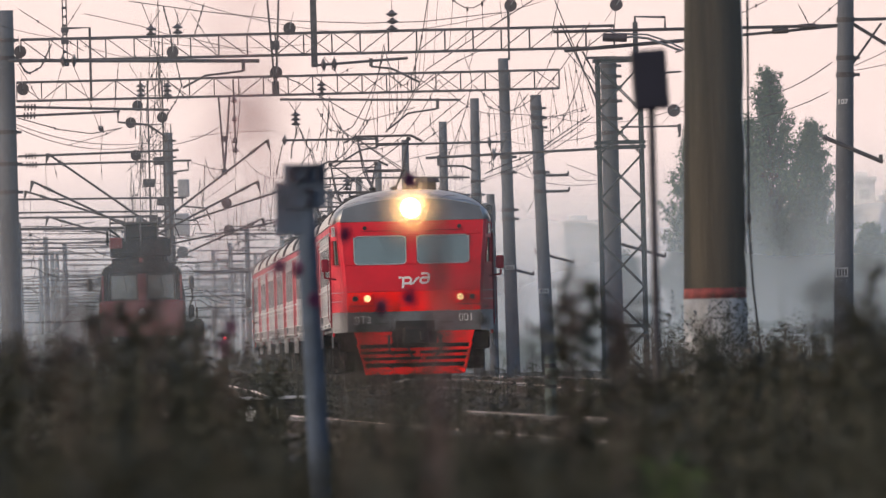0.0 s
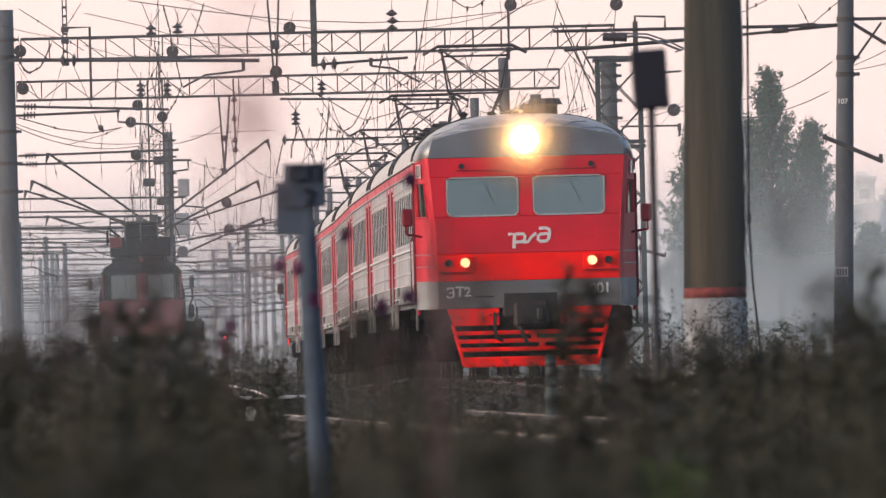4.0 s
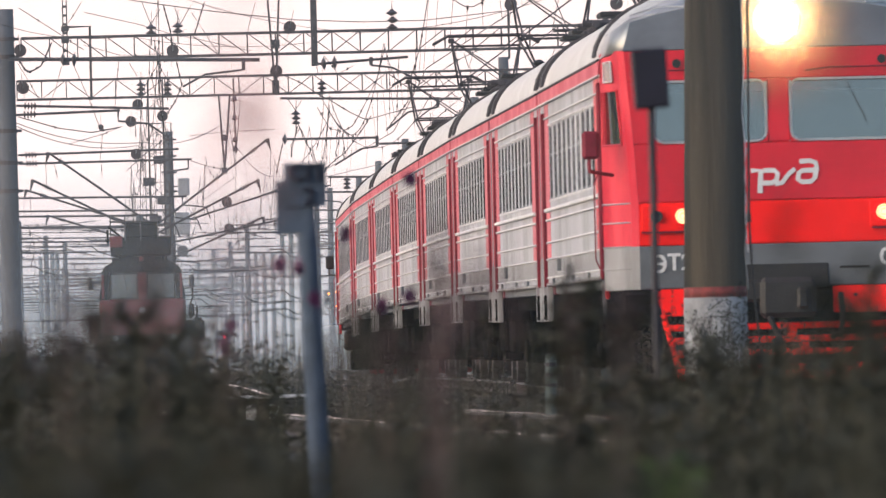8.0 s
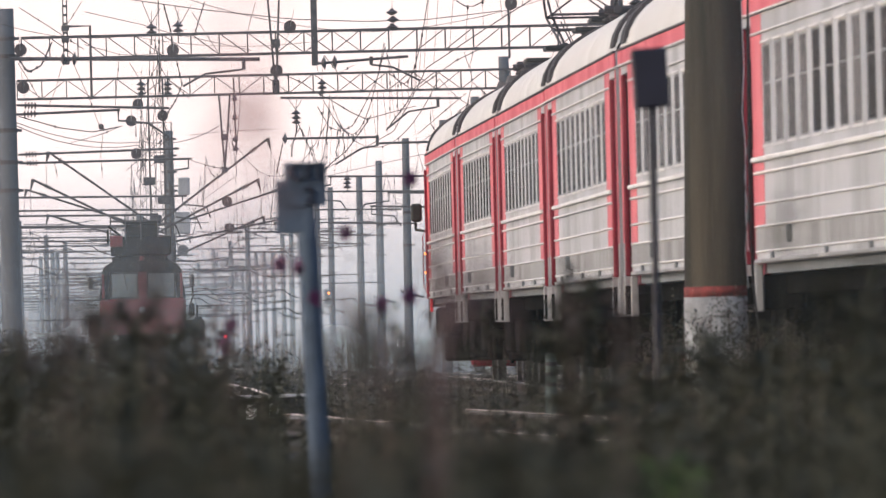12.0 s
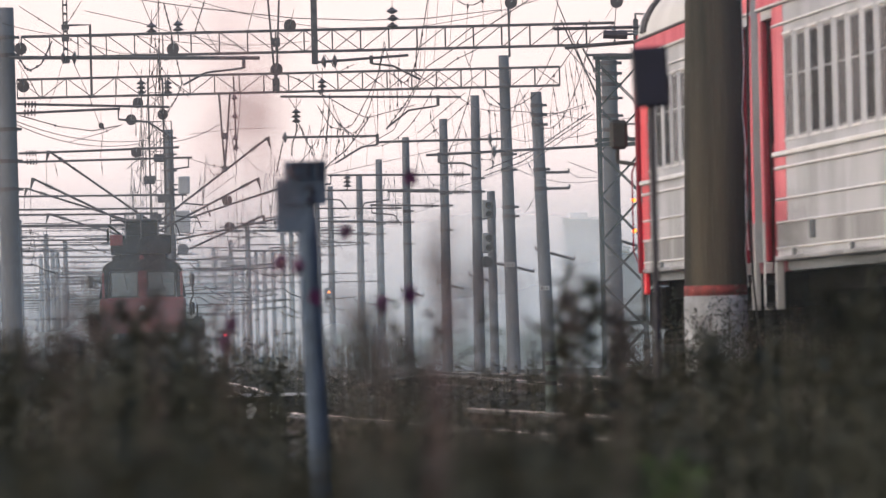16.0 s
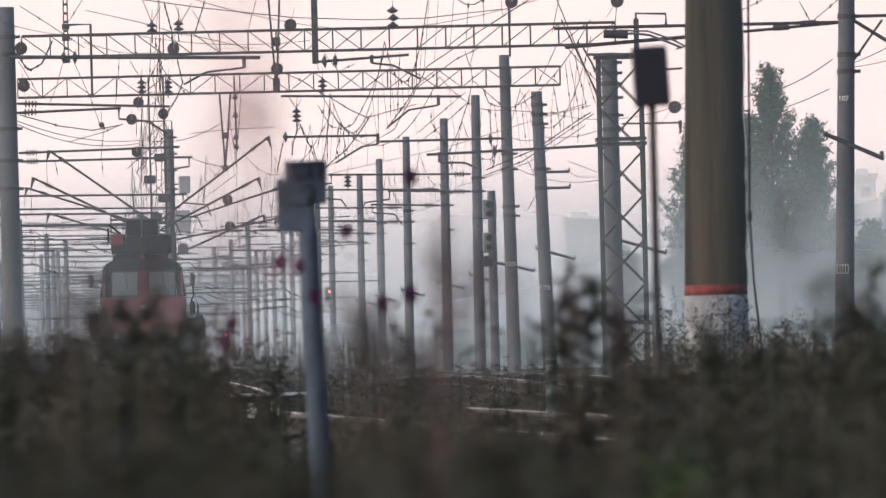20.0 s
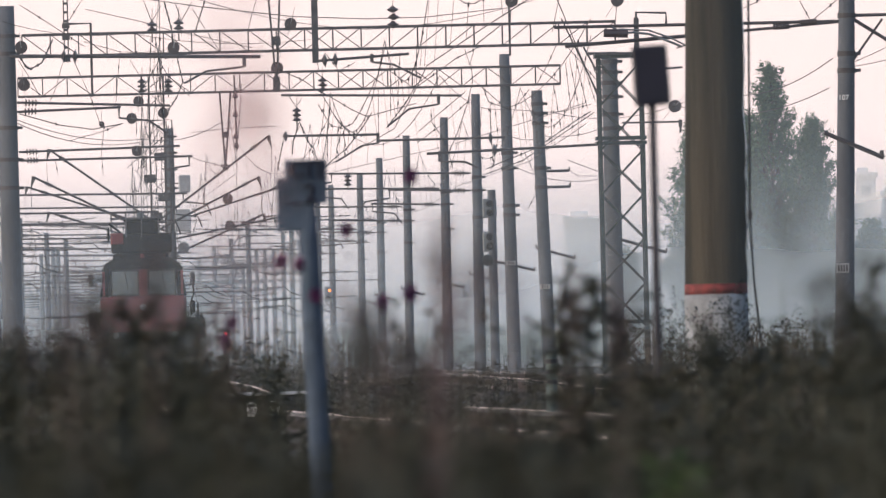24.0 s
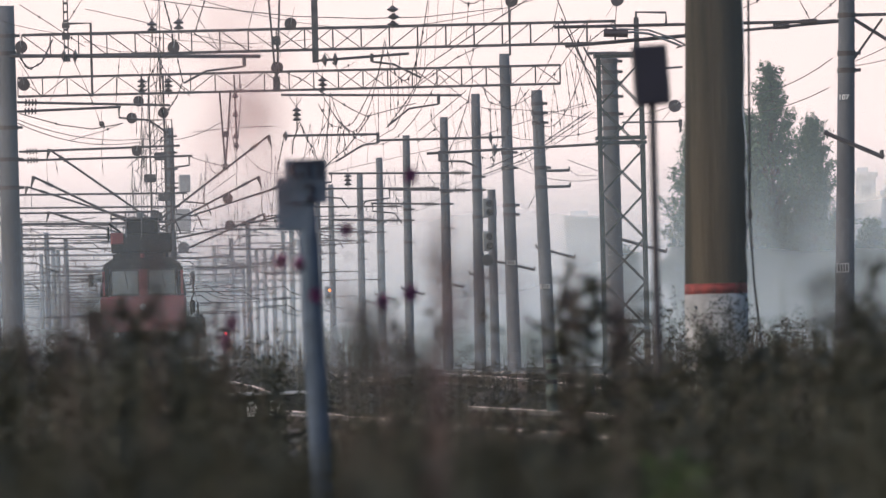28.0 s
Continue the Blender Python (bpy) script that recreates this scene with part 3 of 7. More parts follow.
            md = o.modifiers.new("thick", "SOLIDIFY")
            md.thickness = 0.04
    # underframe boxes
    for y0, y1, w in ((5.6, 7.2, 1.35), (7.6, 9.0, 1.2), (9.4, 11.6, 1.35), (12.0, 13.2, 1.25)):
        bm = bmesh.new()
        block(bm, -w, w, y0, y1, 0.45, 1.12, 0.03)
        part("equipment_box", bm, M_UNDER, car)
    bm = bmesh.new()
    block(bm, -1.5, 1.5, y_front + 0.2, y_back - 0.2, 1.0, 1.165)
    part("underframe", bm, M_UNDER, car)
    build_bogie(car, 3.4)
    build_bogie(car, 16.0)


def end_wall(car, y):
    """Dark gangway bellows and the end wall."""
    s = 1 if y > 10 else -1
    bm = bmesh.new()
    block(bm, -1.70, 1.70, *sorted((y - 0.03 * s, y - 0.09 * s)), SILL, 3.44)
    part("end_wall", bm, M_CRIMSON, car)
    bm = bmesh.new()
    for k in range(4):
        block(bm, -0.75 + 0.03 * (k % 2), 0.75 - 0.03 * (k % 2), *sorted((y + s * (0.07 * k), y + s * (0.07 * k + 0.055))), 1.1, 3.4)
    part("gangway_bellows", bm, M_BLACK, car)
    bm = bmesh.new()
    block(bm, -0.16, 0.16, *sorted((y - s * 0.2, y + s * 0.24)), 0.95, 1.16, 0.02)
    part("coupler", bm, M_UNDER, car)


def roof_gear(car, spots):
    for y, kind in spots:
        if kind == "box":
            bm = bmesh.new()
            block(bm, -0.75, 0.6, y - 0.5, y + 0.5, 4.06, 4.34, 0.03)
            block(bm, -0.95, 0.75, y - 0.62, y + 0.62, 4.34, 4.40, 0.015)
            for dx in (-0.4, 0.1, 0.45):
                turned(bm, [(0.05, 4.4), (0.09, 4.46), (0.05, 4.5), (0.09, 4.56), (0.03, 4.6)], 8, at=(dx, y + dx * 0.5, 0))
            part("roof_box", bm, M_BLACK, car)
        elif kind == "vent":
            bm = bmesh.new()
            turned(bm, [(0.2, 4.12), (0.2, 4.38), (0.28, 4.38), (0.24, 4.48)], 12, at=(0.45, y, 0))
            part("roof_vent", bm, M_STEEL, car)
        else:
            bm = bmesh.new()
            for x in (-0.8, 0.8):
                for dy in (-0.9, 0.9):
                    turned(bm, [(0.07, 4.0), (0.12, 4.1), (0.06, 4.14), (0.12, 4.2), (0.06, 4.24), (0.12, 4.3), (0.05, 4.36)], 8, at=(x, y + dy, 0))
            for x in (-0.8, 0.8):
                rod(bm, (x, y - 1.1, 4.38), (x, y + 1.1, 4.38), 0.05)
            for dy in (-0.9, 0.9):
                rod(bm, (-0.95, y + dy, 4.38), (0.95, y + dy, 4.38), 0.05)
            pg = part("pantograph", bm, M_STEEL, car, "raised current collector on insulators")
            for dy in (-1, 1):
                bm = bmesh.new()
                for x in (-1, 1):
                    rod(bm, (x * 0.16, y + 0.25 * dy, 4.42), (x * 0.46, y + 1.10 * dy, 5.06), 0.019)
                rod(bm, (-0.46, y + 1.10 * dy, 5.06), (0.46, y + 1.10 * dy, 5.06), 0.018)
                part("lower_arm", bm, M_STEEL, pg)
                bm = bmesh.new()
                for x in (-1, 1):
                    rod(bm, (x * 0.46, y + 1.10 * dy, 5.06), (x * 0.60, y + 0.12 * dy, 5.82), 0.018)
                    rod(bm, (x * 0.46, y + 1.10 * dy, 5.06), (-x * 0.60, y + 0.12 * dy, 5.82), 0.012)
                part("upper_arm", bm, M_STEEL, pg)
            for dy in (-0.2, 0.2):
                bm = bmesh.new()
                pipe(bm, [(-0.92, y + dy, 5.74), (-0.66, y + dy, 5.88), (0.66, y + dy, 5.88), (0.92, y + dy, 5.74)], 0.026)
                part("collector_bow", bm, M_STEEL, pg)
            bm = bmesh.new()
            for x in (-0.6, 0.6):
                block(bm, x - 0.05, x + 0.05, y - 0.24, y + 0.24, 5.76, 5.84, 0.01)
            rod(bm, (-0.6, y, 5.70), (0.6, y, 5.70), 0.02)
            part("bow_carrier", bm, M_STEEL, pg)


LABEL = "pale grey and red ribbed train carriage"


def build_middle(gear, label=LABEL):
    car = thing("train_carriage", label, "railway carriage", "carriages of the electric train")
    build_sides(car, 0.15, 19.25, 10)
    end_wall(car, 0.15)
    end_wall(car, 19.25)
    roof_gear(car, gear)
    return car


def build_cab(label, tail):
    """End carriage with the driver's cab at y = 0."""
    car = thing("train_cab_carriage", label, "railway carriage", "carriages of the electric train")
    build_sides(car, 1.25, 19.25, 10)
    end_wall(car, 19.25)
    roof_gear(car, [(4.2, "vent"), (9.0, "vent"), (14.0, "vent")])
    levels = [(1.13, 1.44, 0.03), (1.56, 1.44, 0.0), (1.99, 1.44, 0.0), (2.58, 1.475, 0.04), (3.18, 1.525, 0.10), (3.51, 1.55, 0.13)]

    def face_y(z):
        for (a, wa, ya), (b, wb, yb) in zip(levels, levels[1:]):
            if z <= b:
                return ya + (yb - ya) * (z - a) / (b - a)
        return levels[-1][2]

    def face_w(z):
        for (a, wa, ya), (b, wb, yb) in zip(levels, levels[1:]):
            if z <= b:
                return wa + (wb - wa) * (z - a) / (b - a)
        return levels[-1][1]

    def panel(name, x0, x1, z0, z1, mat, lab="", proud=0.0, deep=0.06):
        """A sheet of the front; x0 or x1 None: it reaches the cab's corner, which spreads upwards."""
        bm = bmesh.new()
        xa, xb = (-face_w(z0), -face_w(z1)) if x0 is None else (x0, x0)
        xc, xd = (face_w(z0), face_w(z1)) if x1 is None else (x1, x1)
        c = [(xa, face_y(z0) - proud, z0), (xc, face_y(z0) - proud, z0), (xd, face_y(z1) - proud, z1), (xb, face_y(z1) - proud, z1)]
        f = [bm.verts.new(p) for p in c]
        b = [bm.verts.new((p[0], p[1] + deep + proud, p[2])) for p in c]
        bm.faces.new(f)
        bm.faces.new(b[::-1])
        for i in range(4):
            j = (i + 1) % 4
            bm.faces.new((f[i], b[i], b[j], f[j]))
        bmesh.ops.bevel(bm, geom=bm.edges[:], offset=0.012, segments=1, affect="EDGES")
        return part(name, bm, mat, car, lab)

    # front of the cab
    panel("apron", None, None, 1.13, 1.557, M_GREY, "grey front apron")
    panel("front_panel", None, None, 1.56, 1.987, M_ORANGE, "bright signal-red lower front panel")
    panel("front_panel", None, None, 1.99, 2.57, M_RED, "red front panel")
    panel("front_panel", None, None, 3.20, 3.51, M_RED, "red panel over the windscreen")
    panel("windscreen_post", None, -1.27, 2.57, 3.20, M_RED)
    panel("windscreen_post", -0.13, 0.09, 2.57, 3.20, M_RED)
    panel("windscreen_post", 1.23, None, 2.57, 3.20, M_RED)
    for x0, x1 in ((-1.27, -0.13), (0.09, 1.23)):
        bm = bmesh.new()
        for z0, z1, xa, xb in ((2.57, 2.595, x0, x1), (3.175, 3.20, x0, x1), (2.595, 3.175, x0, x0 + 0.025), (2.595, 3.175, x1 - 0.025, x1)):
            block(bm, xa, xb, face_y((z0 + z1) / 2) - 0.012, face_y((z0 + z1) / 2) + 0.05, z0, z1)
        wf = part("windscreen", bm, M_PALE, car, "windscreen in a pale rubber frame")
        bm = bmesh.new()
        q = [bm.verts.new(p) for p in ((x0 + 0.02, face_y(2.585) + 0.03, 2.585), (x1 - 0.02, face_y(2.585) + 0.03, 2.585), (x1 - 0.02, face_y(3.185) + 0.03, 3.185), (x0 + 0.02, face_y(3.185) + 0.03, 3.185))]
        bm.faces.new(q)
        part("pane", bm, M_WINDSCREEN, wf)
        # rounded corners: red gusset with a pale rubber edge
        for cx, ex in ((x0, 1), (x1, -1)):
            for cz, ez in ((2.57, 1), (3.20, -1)):
                bm = bmesh.new()
                arc = [(cx, cz), (cx + ex * 0.10, cz), (cx + ex * 0.050, cz + ez * 0.014), (cx + ex * 0.014, cz + ez * 0.050), (cx, cz + ez * 0.10)]
                fr = [bm.verts.new((ax, face_y(az) - 0.016, az)) for ax, az in arc]
                bk = [bm.verts.new((ax, face_y(az) + 0.028, az)) for ax, az in arc]
                bm.faces.new(fr)
                bm.faces.new(bk[::-1])
                for i in range(5):
                    bm.faces.new((fr[i], bk[i], bk[(i + 1) % 5], fr[(i + 1) % 5]))
                part("corner_gusset", bm, M_RED, wf)
                bm = bmesh.new()
                pipe(bm, [(ax + ex * 0.010, face_y(az) - 0.012, az + ez * 0.010) for ax, az in arc[1:]], 0.012, 5)
                part("rubber_edge", bm, M_PALE, wf)
        bm = bmesh.new()
        xm = (x0 + x1) / 2
        rod(bm, (xm, face_y(3.2) - 0.03, 3.17), (xm + 0.20, face_y(2.7) - 0.02, 2.76), 0.003)
        part("wiper", bm, M_BLACK, car)
    # cab interior: desk and back wall
    bm = bmesh.new()
    block(bm, -1.4, 1.4, 0.3, 0.8, 1.3, 2.55, 0.04)
    block(bm, -1.6, 1.6, 1.9, 1.96, 1.3, 3.4)
    part("driver_desk", bm, M_GREY, car)
    # bevelled corners with side windows
    for s in (-1, 1):
        bm = bmesh.new()
        mats = [M_DIRTY, M_CABSIDE]
        cut = [(1.13, 0), (1.56, 0), (1.99, 1), (2.58, 1), (3.12, 1), (3.51, 1)]
        fr = [(s * (face_w(z) - 0.005), face_y(z), z) for z, _ in cut]
        md = [(s * (face_w(z) + 0.06), 0.16 + face_y(z) * 0.5, z) for z, _ in cut]
        bk = [(s * HALF, 1.30, min(z, 3.50)) for z, _ in cut]
        f, m_, b = ([bm.verts.new(p) for p in r] for r in (fr, md, bk))
        for i in range(len(cut) - 1):
            mi = 0 if i == 0 else 1
            bm.faces.new((f[i], m_[i], m_[i + 1], f[i + 1])).material_index = mi
            if i != 3:
                bm.faces.new((m_[i], b[i], b[i + 1], m_[i + 1])).material_index = mi
            else:
                for k0, k1, za, zb in ((0.0, 0.16, 0, 1), (0.86, 1.0, 0, 1)):
                    lo0, lo1 = Vector(md[i]).lerp(Vector(bk[i]), k0), Vector(md[i]).lerp(Vector(bk[i]), k1)
                    hi0, hi1 = Vector(md[i + 1]).lerp(Vector(bk[i + 1]), k0), Vector(md[i + 1]).lerp(Vector(bk[i + 1]), k1)
                    bm.faces.new([bm.verts.new(p) for p in (lo0, lo1, hi1, hi0)]).material_index = mi
        o = part("cab_side", bm, mats, car, "red cab side with a rounded corner")
        sd = o.modifiers.new("thick", "SOLIDIFY")
        sd.thickness = 0.03
        bm = bmesh.new()
        pa, pb = Vector(md[3]).lerp(Vector(bk[3]), 0.14), Vector(md[3]).lerp(Vector(bk[3]), 0.88)
        pc, pd = Vector(md[4]).lerp(Vector(bk[4]), 0.88), Vector(md[4]).lerp(Vector(bk[4]), 0.14)
        inn = Vector((-s * 0.02, 0, 0))
        bm.faces.new([bm.verts.new(p + inn) for p in (pa, pb, pc, pd)])
        sw = part("side_window", bm, M_SIDEGLASS, car, "sliding cab side window")
        bm = bmesh.new()
        ring = [pa, pb, pc, pd, pa]
        pipe(bm, [p + Vector((s * 0.012, -0.004, 0)) for p in ring], 0.012)
        part("window_frame", bm, M_CABSIDE, sw)
        bm = bmesh.new()
        rod(bm, (s * 1.650, 0.80, 2.58), (s * 1.672, 0.80, 3.12), 0.012)
        part("window_bar", bm, M_GREY, car)
        bm = bmesh.new()
        q = [bm.verts.new(p) for p in ((s * 1.654, 0.52, 3.22), (s * 1.712, 0.98, 3.22), (s * 1.714, 0.98, 3.40), (s * 1.660, 0.52, 3.40))]
        bm.faces.new(q)
        sl = part("side_light", bm, M_SIDEGLASS, car, "small greenish side light above the cab window")
        bm = bmesh.new()
        pipe(bm, [(s * 1.655, 0.50, 3.21), (s * 1.717, 1.00, 3.21), (s * 1.719, 1.00, 3.41), (s * 1.661, 0.50, 3.41), (s * 1.655, 0.50, 3.21)], 0.008)
        part("light_frame", bm, M_FRAME, sl)
        for z in (1.34, 1.56, 1.80, 1.99):
            bm = bmesh.new()
            rod(bm, (s * 1.505, 0.20, z), (s * 1.745, 1.28, z), 0.009)
            part("rib", bm, M_PALE if z > 1.65 else M_DIRTY, car)
        # mirror on an arm
        bm = bmesh.new()
        rod(bm, (s * 1.66, 0.6, 2.28), (s * 1.90, 0.35, 2.32), 0.02)
        rod(bm, (s * 1.90, 0.35, 2.32), (s * 1.90, 0.35, 2.45), 0.02)
        block(bm, *sorted((s * 1.80, s * 1.97)), 0.28, 0.40, 2.44, 2.72, 0.03)
        turned(bm, [(0.045, 0.26), (0.045, 0.29)], 10, "y", at=(s * 1.89, 0, 2.62))
        part("mirror", bm, M_BLACK if tail else M_CRIMSON, car, "box mirror on an arm")
        # cab door edge and its red ladder rail
        bm = bmesh.new()
        block(bm, *sorted((s * (HALF - 0.02), s * (HALF + 0.04))), 1.32, 1.44, 1.25, 3.22, 0.012)
        part("door_pillar", bm, M_CRIMSON, car)
        bm = bmesh.new()
        block(bm, *sorted((s * (HALF - 0.02), s * (HALF + 0.02))), 1.36, 1.41, 0.80, 1.248, 0.008)
        part("step_post", bm, M_GREY, car)
        bm = bmesh.new()
        pipe(bm, [(s * 1.78, 1.36, 1.35), (s * 1.82, 1.36, 1.45), (s * 1.82, 1.36, 2.2), (s * 1.78, 1.36, 2.3)], 0.008)
        part("handrail", bm, M_CRIMSON, car)
    # grey visor and silver roof nose
    bm = bmesh.new()
    n = 10
    lo = [bm.verts.new((-1.55 + 3.10 * i / n, 0.12, 3.51)) for i in range(n + 1)]
    hi = []
    for i in range(n + 1):
        u = -1 + 2 * i / n
        hi.append(bm.verts.new((1.47 * u, 0.30 + 0.10 * (1 - u * u), 3.79 + 0.20 * (1 - abs(u) ** 2.4))))
    for i in range(n):
        bm.faces.new((lo[i], lo[i + 1], hi[i + 1], hi[i]))
    o = part("visor", bm, M_GREY, car, "grey sheet visor above the windscreen")
    sd = o.modifiers.new("thick", "SOLIDIFY")
    sd.thickness = 0.03
    ring0 = [(-1.55, 0.12, 3.51)]
    for i in range(n + 1):
        u = -1 + 2 * i / n
        ring0.append((1.47 * u, 0.30 + 0.10 * (1 - u * u), 3.795 + 0.20 * (1 - abs(u) ** 2.4)))
    ring0.append((1.55, 0.12, 3.51))
    ring2 = [(-1.74, 1.30, 3.45), (-1.72, 1.30, 3.56)] + [(x, 1.30, z) for x, z in ROOF_ARC[1:-1]] + [(1.72, 1.30, 3.56), (1.74, 1.30, 3.45)]
    ring1 = []
    for p, q in zip(ring0, ring2):
        m_ = Vector(p).lerp(Vector(q), 0.45)
        ring1.append((m_.x * 1.035, m_.y - 0.02, m_.z + 0.035 * min(1.0, max(0.0, (m_.z - 3.5) * 4))))
    bm = bmesh.new()
    loft = [[bm.verts.new(p) for p in r] for r in (ring0, ring1, ring2)]
    for q, r in zip(loft, loft[1:]):
        for i in range(n + 2):
            bm.faces.new((q[i], q[i + 1], r[i + 1], r[i]))
    o = part("roof_nose", bm, M_SILVER, car, "silver painted riveted roof nose", True)
    sd = o.modifiers.new("thick", "SOLIDIFY")
    sd.thickness = 0.03
    for i in range(2, n + 1):
        if i == n // 2 + 1:
            continue
        bm = bmesh.new()
        pipe(bm, [Vector(r[i]) + Vector((0, 0, 0.006)) for r in (ring0, ring1, ring2)], 0.011, 5)
        part("roof_seam", bm, M_SILVER, car)
    # lamps
    bm = bmesh.new()
    turned(bm, [(0.24, 0.30), (0.26, 0.10), (0.265, 0.02), (0.235, 0.02), (0.22, 0.10)], 24, "y", at=(-0.02, 0, 3.78))
    hl = part("headlamp", bm, M_GREY, car, "round roof headlamp, lit brightly")
    if not tail:
        bm = bmesh.new()
        turned(bm, [(0.24, 0.02), (0.22, -0.015), (0.17, -0.04), (0.08, -0.065), (0.02, -0.075)], 32, "y", at=(-0.02, 0, 3.78))
        part("lens", bm, M_HEADLAMP, hl, "blazing white lamp lens")
        # added disc, not a real part: stands in for the lens bloom
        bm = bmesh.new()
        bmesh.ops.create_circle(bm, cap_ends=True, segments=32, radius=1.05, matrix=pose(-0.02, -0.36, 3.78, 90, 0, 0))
        tagged(part("beam_haze", bm, M_GLARE, hl, "added translucent disc imitating the headlamp's glare"), kind="stuff")
    for s in (-1, 1):
        bm = bmesh.new()
        block(bm, *sorted((s * 0.86, s * 1.41)), -0.012, 0.03, 1.70, 1.97, 0.012)
        bx = part("lamp_panel", bm, M_ORANGE, car)
        # ledge in darker red, so the shadow line below the lamp is painted in
        bm = bmesh.new()
        block(bm, *sorted((s * 0.88, s * 1.41)), -0.06, 0.0, 1.686, 1.702, 0.003)
        part("lamp_ledge", bm, M_CRIMSON, bx)
        # no opening is cut: a black strip stands for the slot's dark inside
        bm = bmesh.new()
        block(bm, *sorted((s * 0.55, s * 0.85)), 0.004, 0.03, 1.30, 1.322, 0.003)
        part("vent_slot", bm, M_BLACK, car, "black strip standing in for a slot in the apron")
        bm = bmesh.new()
        turned(bm, [(0.105, 0.02), (0.105, -0.075), (0.088, -0.075)], 18, "y", at=(s * 1.0, 0, 1.85))
        lm = part("marker_lamp", bm, M_ORANGE, car)
        bm = bmesh.new()
        turned(bm, [(0.080, -0.07), (0.056, -0.095), (0.018, -0.105)], 18, "y", at=(s * 1.0, 0, 1.85))
        part("lens", bm, M_TAIL if tail else M_LAMP, lm, "glowing lamp lens")
        bm = bmesh.new()
        for r in (0.062, 0.030):
            ring = [(s * 1.0 + r * math.cos(0.5236 * j), -0.098, 1.85 + r * math.sin(0.5236 * j)) for j in range(13)]
            pipe(bm, ring[:10] if r > 0.05 else ring, 0.007, 4)
        part("lens_ring", bm, M_TAIL if tail else M_BULB, lm)
        bm = bmesh.new()
        turned(bm, [(0.06, 0.0), (0.06, -0.06), (0.045, -0.06), (0.03, -0.045)], 14, "y", at=(s * 1.26, 0, 1.85))
        part("marker_lamp", bm, M_BLACK, car)
        bm = bmesh.new()
        turned(bm, [(0.045, 0.085), (0.045, 0.14)], 12, "y", at=(s * 1.02, 0.0, 3.37))
        part("horn", bm, M_BLACK, car)
        bm = bmesh.new()
        pipe(bm, [(s * 0.25, 0.06, 3.27), (s * 0.5, 0.05, 3.30), (s * 1.1, 0.05, 3.30)], 0.009)
        part("grab_rail", bm, M_CRIMSON, car)
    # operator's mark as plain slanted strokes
    def stroke(pts, w):
        bm = bmesh.new()
        pts = [Vector((px, 0, pz)) for px, pz in pts]
        rows = []
        for i, p in enumerate(pts):
            d = (pts[min(i + 1, len(pts) - 1)] - pts[max(i - 1, 0)]).normalized().cross(Vector((0, 1, 0))) * w
            y = face_y(p.z) - 0.012
            rows.append([bm.verts.new((p.x + e * d.x, yy, p.z + e * d.z)) for e, yy in ((-1, y), (1, y), (1, y + 0.02), (-1, y + 0.02))])
        for q, r in zip(rows, rows[1:]):
            for i in range(4):
                bm.faces.new((q[i], q[(i + 1) % 4], r[(i + 1) % 4], r[i]))
        bm.faces.new(rows[0])
        bm.faces.new(rows[-1][::-1])
        part("mark", bm, M_LETTER, car)

    e_ = [(-0.058, 0.046), (-0.038, 0.070), (0.0, 0.078), (0.036, 0.066), (0.054, 0.025), (0.054, -0.025), (0.036, -0.066), (0.0, -0.078), (-0.038, -0.070), (-0.058, -0.046)]
    stroke([(-1.24 + px, 1.382 + pz) for px, pz in e_], 0.016)
    stroke([(-1.265, 1.382), (-1.19, 1.382)], 0.014)
    stroke([(-0.31, 2.285), (-0.21, 2.285), (-0.225, 2.06)], 0.026)
    stroke([(-0.215, 2.16), (-0.10, 2.16), (-0.055, 2.19), (-0.045, 2.25), (-0.075, 2.285), (-0.185, 2.285)], 0.024)
    stroke([(-0.075, 2.145), (0.0, 2.16), (0.055, 2.235), (0.13, 2.295)], 0.022)
    stroke([(0.175, 2.365), (0.28, 2.372), (0.335, 2.35), (0.345, 2.30), (0.325, 2.20), (0.285, 2.165), (0.195, 2.162), (0.155, 2.19), (0.165, 2.25), (0.20, 2.275), (0.315, 2.278)], 0.024)
    turn = pose(0, 0, 0, 90, 0, 0)
    lettering("marking", "\u04222", 0.215, M_LETTER, car, pose(-1.04, 0.0, 1.385) @ turn, 0.030)
    lettering("marking", "001", 0.225, M_LETTER, car, pose(1.12, 0.0, 1.40) @ turn, 0.022)
    # coupler and plough
    # the rear plough is signal red too; crimson puts its shade into the colour
    plough = M_CRIMSON if tail else M_ORANGE
    bm = bmesh.new()
    block(bm, -1.62, 1.62, 0.12, 2.3, 0.72, 1.12, 0.04)
    block(bm, -1.50, 1.50, 0.30, 2.3, 0.30, 0.72, 0.04)
    part("cab_underframe", bm, M_UNDER, car, "dark underframe below the cab")
    bm = bmesh.new()
    block(bm, -0.26, 0.30, -0.28, 0.2, 0.82, 1.22, 0.05)
    block(bm, -0.42, -0.22, -0.20, 0.1, 0.98, 1.20, 0.03)
    block(bm, 0.10, 0.22, -0.36, -0.2, 0.90, 1.12, 0.03)
    rod(bm, (-0.2, -0.22, 0.9), (-0.05, -0.25, 0.55), 0.03)
    part("coupler", bm, M_BLACK, car, "black automatic coupler")
    # flat plate on the apron; black colour replaces the recess's shade
    bm = bmesh.new()
    block(bm, -0.40, 0.44, 0.004, 0.03, 1.12, 1.355, 0.01)
    part("coupler_recess", bm, M_BLACK, car, "flat black plate standing in for the shaded recess")
    # solid black studs; the holes' inner shade is only colour
    for x, z in ((-0.62, 1.02), (-0.49, 1.03), (0.70, 1.03)):
        bm = bmesh.new()
